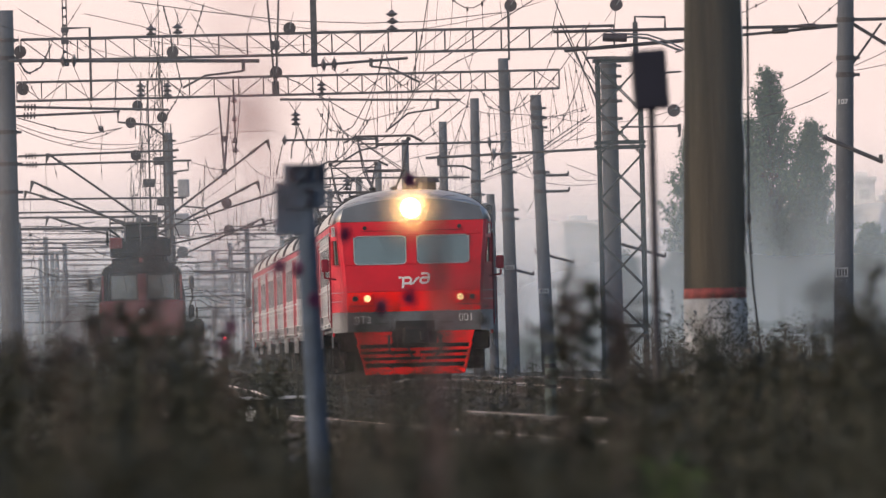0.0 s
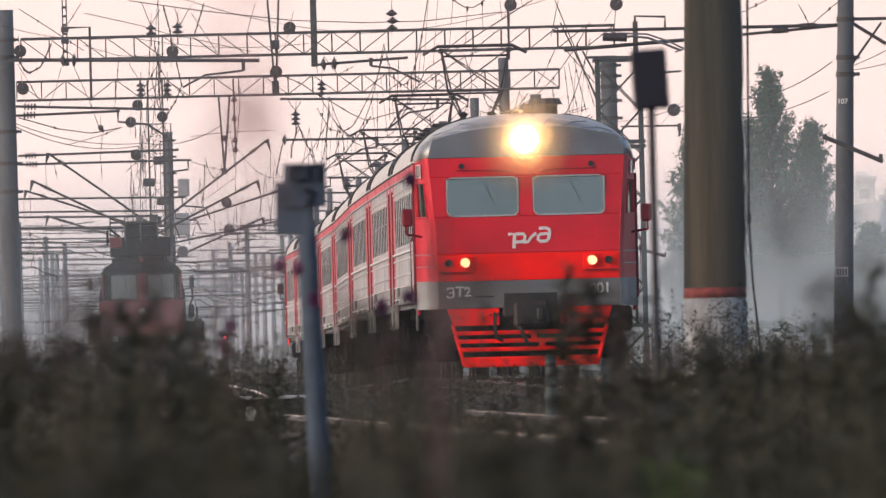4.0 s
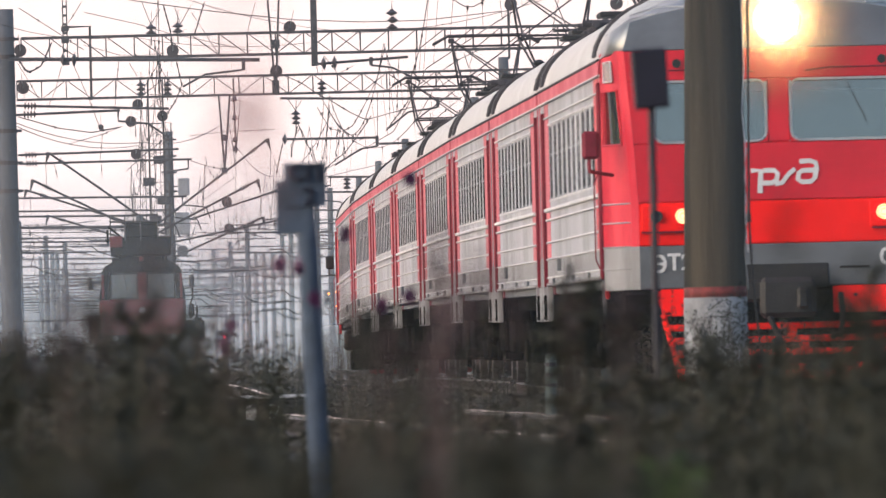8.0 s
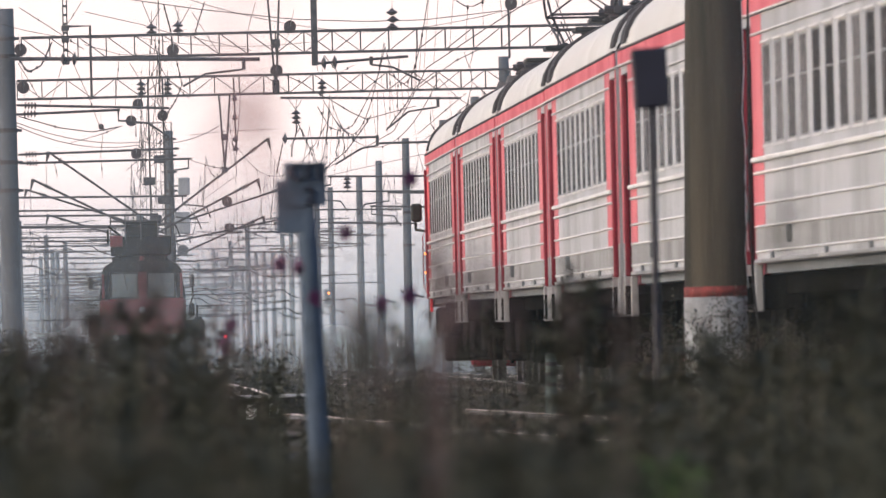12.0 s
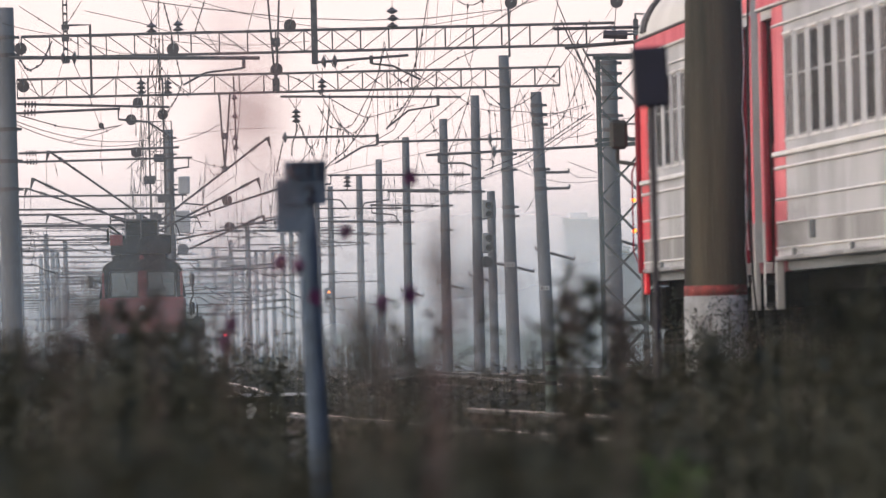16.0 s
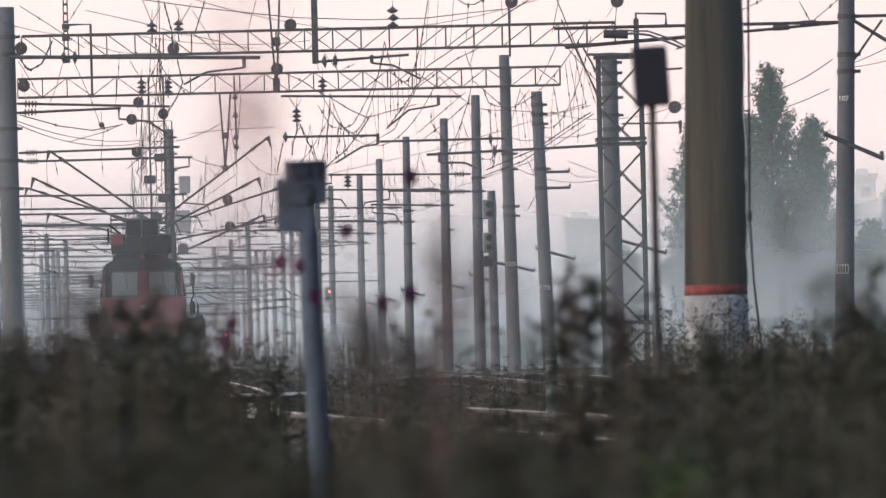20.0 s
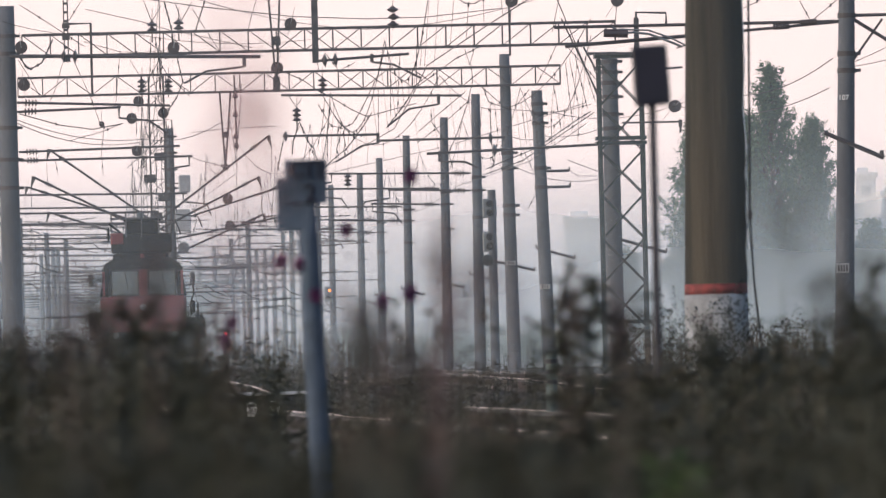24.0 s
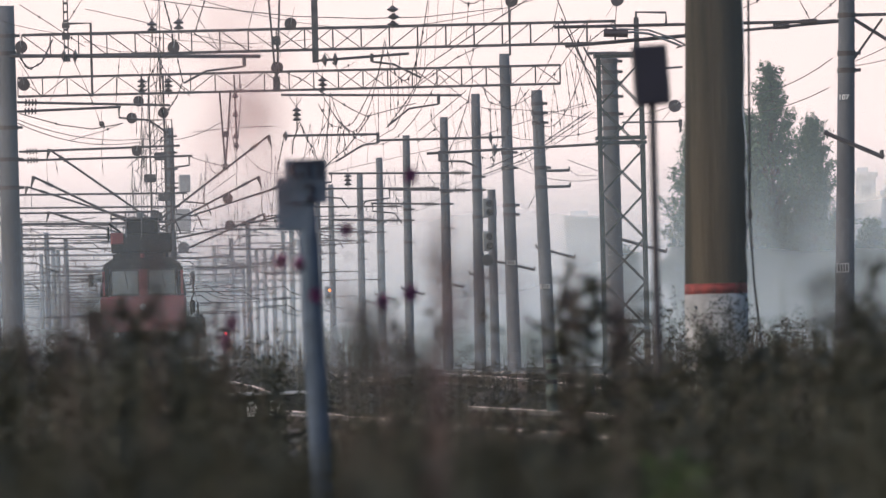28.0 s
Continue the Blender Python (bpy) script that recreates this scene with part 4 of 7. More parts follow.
        turned(bm, [(0.022, -0.012), (0.022, 0.02)], 10, "y", at=(x, 0, z))
        part("bolt_hole", bm, M_BLACK, car)
    for x, z in ((0.06, 0.66), (0.18, 0.52)):
        bm = bmesh.new()
        block(bm, x - 0.045, x + 0.045, -0.075, -0.05, z - 0.05, z + 0.05, 0.008)
        part("plough_tab", bm, plough, car)
    for s in (-1, 1):
        bm = bmesh.new()
        c = [(s * 1.30, 0.02, 1.125), (s * 0.48, 0.02, 1.125), (s * 0.48, -0.02, 0.86), (s * 1.21, -0.02, 0.86)]
        f = [bm.verts.new(p) for p in c]
        b = [bm.verts.new((p[0], p[1] + 0.04, p[2])) for p in c]
        bm.faces.new(f)
        bm.faces.new(b[::-1])
        for i in range(4):
            bm.faces.new((f[i], b[i], b[(i + 1) % 4], f[(i + 1) % 4]))
        part("plough_plate", bm, plough, car)
        bm = bmesh.new()
        rod(bm, (s * 1.22, 0.0, 0.88), (s * 1.05, -0.05, 0.24), 0.032)
        part("plough_post", bm, plough, car)
        bm = bmesh.new()
        rod(bm, (s * 0.5, 0.06, 0.88), (s * 0.46, 0.02, 0.24), 0.03)
        part("plough_post", bm, M_UNDER, car)
        # brake hose
        bm = bmesh.new()
        pipe(bm, [(s * 0.55, -0.02, 1.05), (s * 0.56, -0.16, 0.85), (s * 0.54, -0.18, 0.65), (s * 0.45, -0.08, 0.62)], 0.03)
        part("brake_hose", bm, M_BLACK, car)
    for z, w in ((0.74, 1.18), (0.61, 1.14), (0.48, 1.11)):
        bm = bmesh.new()
        block(bm, -w, w, -0.06, -0.01, z - 0.032, z + 0.032, 0.01)
        part("plough_bar", bm, plough, car)
    bm = bmesh.new()
    block(bm, -1.07, 1.07, -0.07, 0.0, 0.20, 0.36, 0.015)
    part("plough_bar", bm, plough, car)
    return car


car_front = build_cab("red-fronted electric train cab carriage with lit headlamp", False)
car_plain = build_middle([(3.2, "vent"), (10.0, "vent"), (16.8, "vent")])
car_motor = build_middle([(8.5, "pantograph"), (12.0, "box"), (15.5, "box"), (2.4, "box")], "pale grey and red ribbed train carriage with raised pantograph")
car_motor_b = build_middle([(18.0, "pantograph"), (13.5, "box"), (5.0, "box"), (9.0, "vent")], "pale grey and red ribbed carriage with end pantograph")
car_motor_c = build_middle([(4.0, "pantograph"), (8.0, "box"), (13.5, "box"), (17.0, "vent")], "pale grey and red ribbed carriage with front pantograph")
car_tail = build_cab("red-ended rear cab carriage of the electric train with orange tail lamps", True)
for s in (-1, 1):
    for z in (1.95, 1.66):
        bm = bmesh.new()
        turned(bm, [(0.021, -0.05), (0.021, 0.03), (0.014, 0.05)], 12, "y", at=(s * 1.765, 0.5, z))
        part("side_lamp", bm, M_TAIL, car_tail, "glowing orange tail lamp")
TRAIN = [(car_front, False), (car_motor, False), (car_plain, False), (copy_thing(car_motor, pose(0, 0, 0)), False),
         (copy_thing(car_plain, pose(0, 0, 0)), False), (car_motor_c, False), (car_motor_b, False), (car_tail, True)]


# ---- catenary poles, cross-beams and lines ----
def concrete_pole(x, y, z0, z1, r0, r1, label, lean=0.0, mat=None, collars=(), arms=(), base_white=0.0):
    """Tapered concrete pole. lean: sideways shift of its top. collars: heights of steel bands. arms: (height, length, rise)."""
    p = thing("catenary_pole", label, "pole", "catenary poles", pose(x, y, z0))
    h = z1 - z0
    bm = bmesh.new()
    segs = 10
    rings = []
    for i in range(segs + 1):
        k = i / segs
        ring = [bm.verts.new((lean * k + (r0 + (r1 - r0) * k) * math.cos(w), (r0 + (r1 - r0) * k) * math.sin(w), h * k)) for w in [2 * math.pi * j / 20 for j in range(20)]]
        rings.append(ring)
    for a, b in zip(rings, rings[1:]):
        for i in range(20):
            bm.faces.new((a[i], a[(i + 1) % 20], b[(i + 1) % 20], b[i]))
    bm.faces.new(rings[-1])
    part("shaft", bm, mat or M_CONCRETE, p, "", True)
    for c in collars:
        k = (c - z0) / h
        r = r0 + (r1 - r0) * k + 0.025
        bm = bmesh.new()
        turned(bm, [(r - 0.03, -0.06), (r, -0.06), (r, 0.06), (r - 0.03, 0.06)], 16, at=(lean * k, 0, c - z0))
        block(bm, lean * k + r - 0.02, lean * k + r + 0.12, -0.04, 0.04, c - z0 - 0.04, c - z0 + 0.04)
        part("collar", bm, M_STEEL, p)
    for c, length, rise in arms:
        k = (c - z0) / h
        bm = bmesh.new()
        a = Vector((lean * k, 0, c - z0))
        b = a + Vector((length, 0, rise))
        rod(bm, a, b, 0.045)
        rod(bm, b, b + Vector((0, 0, 0.12)), 0.03)
        part("bracket", bm, M_STEEL, p)
    if base_white:
        bm = bmesh.new()
        turned(bm, [(r0 + 0.006, 0), (r0 + (r1 - r0) * base_white / h + 0.006, base_white)], 20)
        part("painted_base", bm, M_WHITE, p, "flaking white painted base")
    return p


def insulator(bm, at, d, n, r=0.13, gap=0.14):
    """String of n porcelain discs from at along d."""
    d = Vector(d).normalized()
    at = Vector(at)
    for i in range(n):
        c = at + d * gap * i
        rod(bm, c, c + d * 0.05, r, r * 0.9, n=12)
        rod(bm, c + d * 0.05, c + d * gap, 0.04, n=6)


def lattice_beam(x0, x1, y, z0, z1, panels, label, crossed, zig):
    """Welded cross-beam: four chords, with posts and diagonals on both faces."""
    b = thing("cross_beam", label, "catenary beam", "lattice cross-beams", pose(x0, y, z0))
    w, h, L = 0.45, z1 - z0, x1 - x0
    for yy in (-w / 2, w / 2):
        for zz in (0, h):
            bm = bmesh.new()
            block(bm, 0, L, yy - 0.03, yy + 0.03, zz - 0.035, zz + 0.035)
            part("chord", bm, M_STEEL, b)
    step = L / panels
    for i in range(panels + 1):
        for yy in (-w / 2, w / 2):
            bm = bmesh.new()
            rod(bm, (i * step, yy, 0), (i * step, yy, h), 0.024, n=4)
            part("post", bm, M_STEEL, b)
        if i < panels:
            bm = bmesh.new()
            down = (i * step, -w / 2, h), ((i + 1) * step, -w / 2, 0)
            rise = (i * step, -w / 2, 0), ((i + 1) * step, -w / 2, h)
            if crossed[0] <= i <= crossed[1]:
                rod(bm, *down, 0.018, n=4)
                rod(bm, *rise, 0.018, n=4)
            elif i < crossed[0]:
                rod(bm, *(down if i % zig == 0 else rise), 0.018, n=4)
            else:
                rod(bm, *(rise if i % zig == 0 else down), 0.018, n=4)
            part("diagonal", bm, M_STEEL, b)
            bm = bmesh.new()
            rod(bm, (i * step, -w / 2, 0), ((i + 1) * step, w / 2, 0), 0.015, n=4)
            part("lacing", bm, M_STEEL, b)
    return b


lattice_beam(-2.05, 14.75, 400, 8.90, 9.51, 21, "dark steel lattice cross-beam over the tracks", (9, 11), 1)
lattice_beam(-2.50, 14.97, 455, 8.78, 9.38, 22, "dark steel lattice cross-beam further down the line", (13, 17), 2)

# pole rows: the left portal legs, the right-hand row, and the lone ones
concrete_pole(-2.50, 400, -0.6, 10.35, 0.30, 0.25, "thick weathered concrete portal pole at the beam's end", collars=(9.5, 9.0, 6.9, 6.0, 5.2))
concrete_pole(13.28, 455, -0.8, 9.79, 0.225, 0.165, "leaning concrete catenary pole under the cross-beam", lean=-0.10, collars=(6.6, 6.1, 4.9, 4.6), arms=((3.0, -0.5, 0.1), (3.0, 0.75, -0.2)))
concrete_pole(13.95, 440, -0.8, 8.32, 0.225, 0.17, "leaning concrete pole with steel bands and outriggers", lean=-0.22, collars=(7.9, 7.6, 7.3, 5.9, 5.3), arms=((5.8, 0.9, 0.0), (5.3, 0.9, 0.0), (3.35, 0.95, -0.28), (3.35, -0.25, 0.06)))
for y, top in ((527, 9.8), (576, 9.75), (647, 10.1), (710, 9.95), (764, 9.8), (860, 10.4), (913, 10.35), (975, 10.2), (1040, 10.2)):
    concrete_pole(14.1, y, -0.9, top, 0.22, 0.165, "grey concrete catenary pole standing in a row in the haze", lean=0.06, collars=(6.7, 6.2, 5.2), arms=((3.0, 0.7, -0.22), (3.0, -0.35, 0.1)))
concrete_pole(3.07, 600, -0.9, 9.95, 0.22, 0.19, "concrete pole between the tracks carrying equipment boxes", collars=(9.6, 8.9, 8.2, 7.4))
cm = thing("cable_mast", "slender dark lattice mast with hanging cables between the tracks", "mast", "", pose(2.22, 520, -0.9))
for x in (-0.27, 0.27):
    bm = bmesh.new()
    rod(bm, (x, 0, 0), (x, 0, 11.5), 0.035)
    part("leg", bm, M_STEEL, cm)
for i in range(15):
    z = 3.4 + 0.54 * i
    bm = bmesh.new()
    rod(bm, (-0.27, 0, z), (0.27, 0, z + 0.5 * (i % 2)), 0.016, n=4)
    part("brace", bm, M_STEEL, cm)
    if i % 2:
        bm = bmesh.new()
        rod(bm, (-0.27, 0, z + 0.5), (0.27, 0, z), 0.014, n=4)
        part("brace", bm, M_STEEL, cm)
for k in range(9):
    bm = bmesh.new()
    x = -0.55 + 0.14 * k
    pipe(bm, [(x, -0.1, 9.9 - 0.2 * (k % 3)), (x + 0.05 * (k % 4 - 1.5), -0.1, 7.5), (x + 0.12 * (k % 3 - 1), -0.1, 5.2 + 0.3 * (k % 2))], 0.012)
    part("hanging_cable", bm, M_WIRE, cm)
for z, x in ((8.4, 0.1), (7.6, -0.3), (6.9, 0.2), (6.2, -0.1)):
    bm = bmesh.new()
    block(bm, x - 0.22, x + 0.22, -0.12, 0.12, z, z + 0.3, 0.03)
    part("junction_box", bm, M_STEEL, cm)
bm = bmesh.new()
pipe(bm, [(-0.75, -0.05, 9.4), (-0.75, -0.05, 9.9), (0.55, -0.05, 9.9), (0.55, -0.05, 5.0)], 0.025)
part("cable_frame", bm, M_STEEL, cm)
p107 = concrete_pole(17.49, 333, -0.5, 9.3, 0.24, 0.185, "grey concrete catenary pole with a stencilled plate", lean=0.3, collars=(8.0, 7.1, 6.7), base_white=0.85)
bm = bmesh.new()
block(bm, -0.14, 0.16, -0.255, -0.235, 2.43, 2.66)
plate = part("plate", bm, M_WHITE, p107, "small white plate with dark bars")
for j in range(4):
    bm = bmesh.new()
    block(bm, -0.105 + 0.065 * j, -0.065 + 0.065 * j, -0.259, -0.255, 2.47, 2.62)
    part("bar", bm, M_STEEL, plate)
lettering("marking", "107", 0.17, M_LETTER, p107, pose(0.13, -0.25, 6.56, 90, 0, 0))
# arms of that pole: stay tubes with insulators, and the kinked outrigger on its far side
bm = bmesh.new()
rod(bm, (0.1, 0, 8.37), (-6.65, 0, 8.38), 0.04)
part("stay_tube", bm, M_STEEL, p107)
bm = bmesh.new()
rod(bm, (0.1, 0, 8.36), (-3.3, 0, 8.12), 0.036)
rod(bm, (-3.3, 0, 8.12), (-6.4, 0, 7.93), 0.046)
part("cantilever_tube", bm, M_STEEL, p107)
for x, z in ((-0.45, 8.37), (-1.1, 8.28)):
    bm = bmesh.new()
    insulator(bm, (x, 0, z), (-1, 0, -0.03), 7, 0.075, 0.055)
    part("insulator", bm, M_PORCELAIN, p107)
bm = bmesh.new()
rod(bm, (0.2, 0, 8.55), (1.2, 0, 7.9), 0.045)
rod(bm, (0.2, 0, 8.5), (1.4, 0, 8.5), 0.04)
rod(bm, (0.25, 0, 7.25), (1.1, 0, 8.4), 0.03)
part("outrigger", bm, M_STEEL, p107)
bm = bmesh.new()
rod(bm, (-0.35, -0.2, 5.75), (1.05, -0.2, 5.12), 0.055)
rod(bm, (1.0, -0.2, 5.12), (1.0, -0.2, 5.3), 0.05)
part("signal_bracket", bm, M_STEEL, p107)

# the near pole beside the line
near = thing("near_pole", "stained brown concrete pole with red band and flaking white base", "pole", "", pose(4.14, 95, -0.45))
bm = bmesh.new()
turned(bm, [(0.225, 0), (0.213, 1.20)], 40)
part("painted_base", bm, M_WHITE, near, "flaking white painted base", True)
bm = bmesh.new()
turned(bm, [(0.212, 1.20), (0.2115, 1.27)], 40)
part("painted_band", bm, M_BAND, near, "faded red painted band", True)
bm = bmesh.new()
rings = []
for k in range(13):
    h = 1.27 + 8.5 * k / 12
    r = 0.211 - 0.010 * (h - 1.27)
    rings.append([bm.verts.new((0.02 * (h - 1.2) * 0.8 + r * math.cos(2 * math.pi * j / 40), r * math.sin(2 * math.pi * j / 40), h)) for j in range(40)])
for a, b in zip(rings, rings[1:]):
    for i in range(40):
        bm.faces.new((a[i], a[(i + 1) % 40], b[(i + 1) % 40], b[i]))
bm.faces.new(rings[-1])
part("shaft", bm, M_CONCRETE_OLD, near, "", True)
bm = bmesh.new()
pipe(bm, [(0.26, -0.1, 3.2), (0.235, -0.1, 1.72), (0.25, -0.1, 1.3), (0.30, -0.1, 0.75), (0.33, -0.1, 0.2)], 0.008)
block(bm, 0.215, 0.25, -0.12, -0.07, 1.70, 1.76)
part("earth_wire", bm, M_BLACK, near, "dark earthing wire with a clamp")
bm = bmesh.new()
pipe(bm, [(0.215, -0.06, 3.3), (0.225, -0.08, 2.75), (0.205, -0.09, 2.45), (0.222, -0.09, 2.2), (0.212, -0.08, 1.75), (0.225, -0.08, 1.5)], 0.004)
part("loose_wire", bm, M_FRAME, near, "pale loose wire down the shaft")
bm = bmesh.new()
pipe(bm, [(0.23, -0.14, 2.2), (0.205, -0.16, 2.0), (0.225, -0.15, 1.8), (0.20, -0.16, 1.5), (0.215, -0.15, 1.25)], 0.004)
part("loose_wire", bm, M_GREY, near)

# lattice mast with the concrete pole inside
mast = thing("lattice_mast", "green steel lattice mast with X bracing", "mast", "", pose(14.85, 400, -0.6))
W = 0.60
for sx in (-1, 1):
    for sy in (-1, 1):
        bm = bmesh.new()
        block(bm, sx * W - 0.05, sx * W + 0.05, sy * W - 0.05, sy * W + 0.05, 0, 9.2)
        part("leg", bm, M_GREEN_STEEL, mast)
for i in range(7):
    z = 0.2 + i * 1.25
    for sy in (-W, W):
        bm = bmesh.new()
        rod(bm, (-W, sy, z), (W, sy, z + 1.25), 0.024, n=4)
        part("brace", bm, M_GREEN_STEEL, mast)
        bm = bmesh.new()
        rod(bm, (W, sy, z), (-W, sy, z + 1.25), 0.024, n=4)
        part("brace", bm, M_GREEN_STEEL, mast)
for z in (1.6, 6.66, 6.80, 9.12):
    bm = bmesh.new()
    block(bm, -W - 0.12, W + 0.1, -W, W, z - 0.05, z + 0.05)
    part("platform", bm, M_GREEN_STEEL, mast)
concrete_pole(14.62, 401.5, -0.6, 8.68, 0.26, 0.22, "concrete pole standing inside the lattice mast", collars=(8.4, 8.1, 7.8, 7.4, 6.9, 6.5), arms=((3.40, 1.49, -0.46), (3.40, -0.22, 0.06)))
bm = bmesh.new()
pipe(bm, [(15.35, 400, 8.6), (15.35, 400, 9.75), (16.2, 400, 9.72), (16.2, 400, 9.4)], 0.04)
block(bm, 15.28, 15.42, 399.9, 400.1, 8.6, 9.6)
tagged(finish("lamp_bracket", bm, M_STEEL), "dark steel gooseneck bracket on the lattice mast", "bracket")
for z0 in (8.1, 7.8, 7.55, 7.3):
    bm = bmesh.new()
    rod(bm, (15.5, 399.3, z0), (16.6 if z0 > 8 else 16.1, 399.3, z0 + 0.05), 0.03)
    insulator(bm, (15.6, 399.3, z0), (1, 0, 0), 3, 0.1, 0.1)
    tagged(finish("line_bracket", bm, M_STEEL), "insulated side arm on the lattice mast", "bracket", "arms of the lattice mast")


rg = thing("registration_arm", "insulated registration arm with pale drooping steady arms", "cantilever arm", "cantilever arms", pose(12.45, 332.8, 7.70))
for pts, r, mat in (([(-0.25, 0, 0.16), (0.0, 0, 0.0), (0.25, 0, 0.02), (0.62, 0, -0.03), (1.0, 0, -0.18), (1.4, 0, -0.35)], 0.030, M_GREY), ([(-0.1, 0, 0.10), (0.6, 0, 0.06), (1.1, 0, -0.12), (1.45, 0, -0.30)], 0.022, M_GREY),
                    ([(1.25, 0, -0.38), (1.5, 0, -0.30), (1.75, 0, -0.16)], 0.018, M_STEEL), ([(1.5, 0, -0.10), (1.5, 0, 0.14)], 0.03, M_STEEL)):
    bm = bmesh.new()
    pipe(bm, pts, r)
    part("tube", bm, mat, rg)
bm = bmesh.new()
rod(bm, (-0.45, 0, 0.02), (0.12, 0, -0.01), 0.10, n=10)
part("insulator", bm, M_PORCELAIN, rg)


# hangers on the beams: vertical posts, insulators, registration arms
def hanger(x, y, top, bottom, r=0.07):
    bm = bmesh.new()
    block(bm, x - r, x + r, y - 0.36, y - 0.24, bottom, top)
    for z in np.arange(bottom + 0.2, top, 0.45):
        block(bm, x - r * 0.5, x + r * 0.5, y - 0.37, y - 0.36, z, z + 0.1)
    return tagged(finish("hanger_post", bm, M_STEEL), "dark steel hanger post on the cross-beam", "hanger post", "hanger posts")


def cantilever(x0, x1, y, z0, z1, drop, label):
    """Insulated tube from x0 to x1 with a drooping steady arm at its end."""
    c = thing("cantilever", label, "cantilever arm", "cantilever arms", pose(x0, y, z0))
    L, rise = x1 - x0, z1 - z0
    bm = bmesh.new()
    rod(bm, (0, 0, 0), (L, 0, rise), 0.04)
    part("tube", bm, M_STEEL, c)
    bm = bmesh.new()
    e = 1 if L > 0 else -1
    insulator(bm, (0.25 * e, 0, rise * 0.25 * e / L), (e, 0, rise / abs(L)), 4, 0.11, 0.1)
    part("insulator", bm, M_PORCELAIN, c)
    if drop:
        bm = bmesh.new()
        s = -1 if drop < 0 else 1
        d = abs(drop)
        pipe(bm, [(L * 0.98, 0, rise), (L * 0.98, 0, rise - 0.32), (L * 0.98 + s * 0.9, 0, rise - 0.42), (L * 0.98 + s * 1.5 * d, 0, rise - 0.85)], 0.035)
        part("steady_arm", bm, M_STEEL, c)
    return c


def bent_arm(tube, hook, y, label, knobs=(), r=0.04):
    """Steel tube between two ends, with insulator discs at the shares knobs of its length and a bent steady arm below."""
    (xa, za), (xb, zb) = tube
    c = thing("cantilever", label, "cantilever arm", "cantilever arms", pose(xa, y, za))
    bm = bmesh.new()
    rod(bm, (0, 0, 0), (xb - xa, 0, zb - za), r)
    part("tube", bm, M_STEEL, c)
    for k in knobs:
        bm = bmesh.new()
        p = Vector((xb - xa, 0, zb - za)) * k
        d = Vector((xb - xa, 0, zb - za)).normalized()
        rod(bm, p - d * 0.10, p - d * 0.02, 0.06, 0.21, n=12)
        rod(bm, p - d * 0.02, p + d * 0.03, 0.21, 0.08, n=12)
        part("insulator", bm, M_PORCELAIN, c)
    if hook:
        bm = bmesh.new()
        pipe(bm, [(x - xa, -0.08, z - za) for x, z in hook], 0.034)
        block(bm, hook[0][0] - xa - 0.05, hook[0][0] - xa + 0.05, -0.12, 0.06, hook[1][1] - za, hook[0][1] - za + 0.06)
        part("steady_arm", bm, M_STEEL, c)
    return c


# ladder-like hanger through the first beam
hl_ = thing("hanger_post", "dark steel ladder-like hanger through the cross-beam", "hanger post", "hanger posts", pose(-0.80, 399.62, 8.72))
for x in (-0.055, 0.055):
    bm = bmesh.new()
    block(bm, x - 0.018, x + 0.018, -0.03, 0.03, 0.0, 2.3)
    part("stile", bm, M_STEEL, hl_)
for j in range(9):
    bm = bmesh.new()
    block(bm, -0.05, 0.05, -0.025, 0.025, 0.12 + 0.25 * j, 0.19 + 0.25 * j)
    part("rung", bm, M_STEEL, hl_)
for z in (0.0, 0.62, 0.95):
    bm = bmesh.new()
    block(bm, -0.11, 0.11, -0.05, 0.05, z, z + 0.16, 0.02)
    part("clamp", bm, M_STEEL, hl_)
bm = bmesh.new()
pipe(bm, [(-0.82, 399.7, 9.80), (-0.10, 399.7, 9.80), (-0.10, 399.7, 7.72)], 0.04)
tagged(finish("drop_bracket", bm, M_STEEL), "bent steel drop bracket on the cross-beam", "bracket")
hanger(6.24, 400, 10.8, 8.53, 0.09)
for xa, xb in ((4.92, 5.10), (5.28, 5.14)):
    bm = bmesh.new()
    rod(bm, (xa, 399.6, 10.8), (xb, 399.6, 8.1), 0.03)
    tagged(finish("hanger_post", bm, M_STEEL), "thin slanting hanger rod through the cross-beam", "hanger post", "hanger posts")
bm = bmesh.new()
block(bm, 5.02, 5.22, 399.5, 399.75, 7.75, 8.15)
block(bm, 5.0, 5.26, 399.5, 399.75, 9.05, 9.3)
tagged(finish("hanger_clamp", bm, M_STEEL), "dark clamp block at the hanger rods' foot", "clamp")
hanger(11.75, 400, 10.7, 8.6, 0.03)
for xa in (3.98, 4.34):
    bm = bmesh.new()
    rod(bm, (xa, 454.6, 8.8), (4.12, 454.6, 6.35), 0.032)
    tagged(finish("hanger_post", bm, M_STEEL), "slanting rod of a V-shaped hanger on the beam", "hanger post", "hanger posts")
bm = bmesh.new()
block(bm, 4.02, 4.24, 454.5, 454.7, 7.3, 7.5)
block(bm, 4.02, 4.20, 454.5, 454.7, 6.25, 6.45)
tagged(finish("hanger_clamp", bm, M_STEEL), "dark clamp block of the V-shaped hanger", "clamp")
bm = bmesh.new()
rod(bm, (4.46, 454.5, 9.3), (4.50, 454.5, 6.9), 0.03)
for z in (8.6, 8.0, 7.3, 7.0):
    turned(bm, [(0.05, 0.12), (0.11, 0.0), (0.05, -0.05)], 10, at=(4.48, 454.5, z))
tagged(finish("insulated_hanger", bm, M_PORCELAIN), "hanger rod with porcelain discs under the beam", "hanger post", "hanger posts")
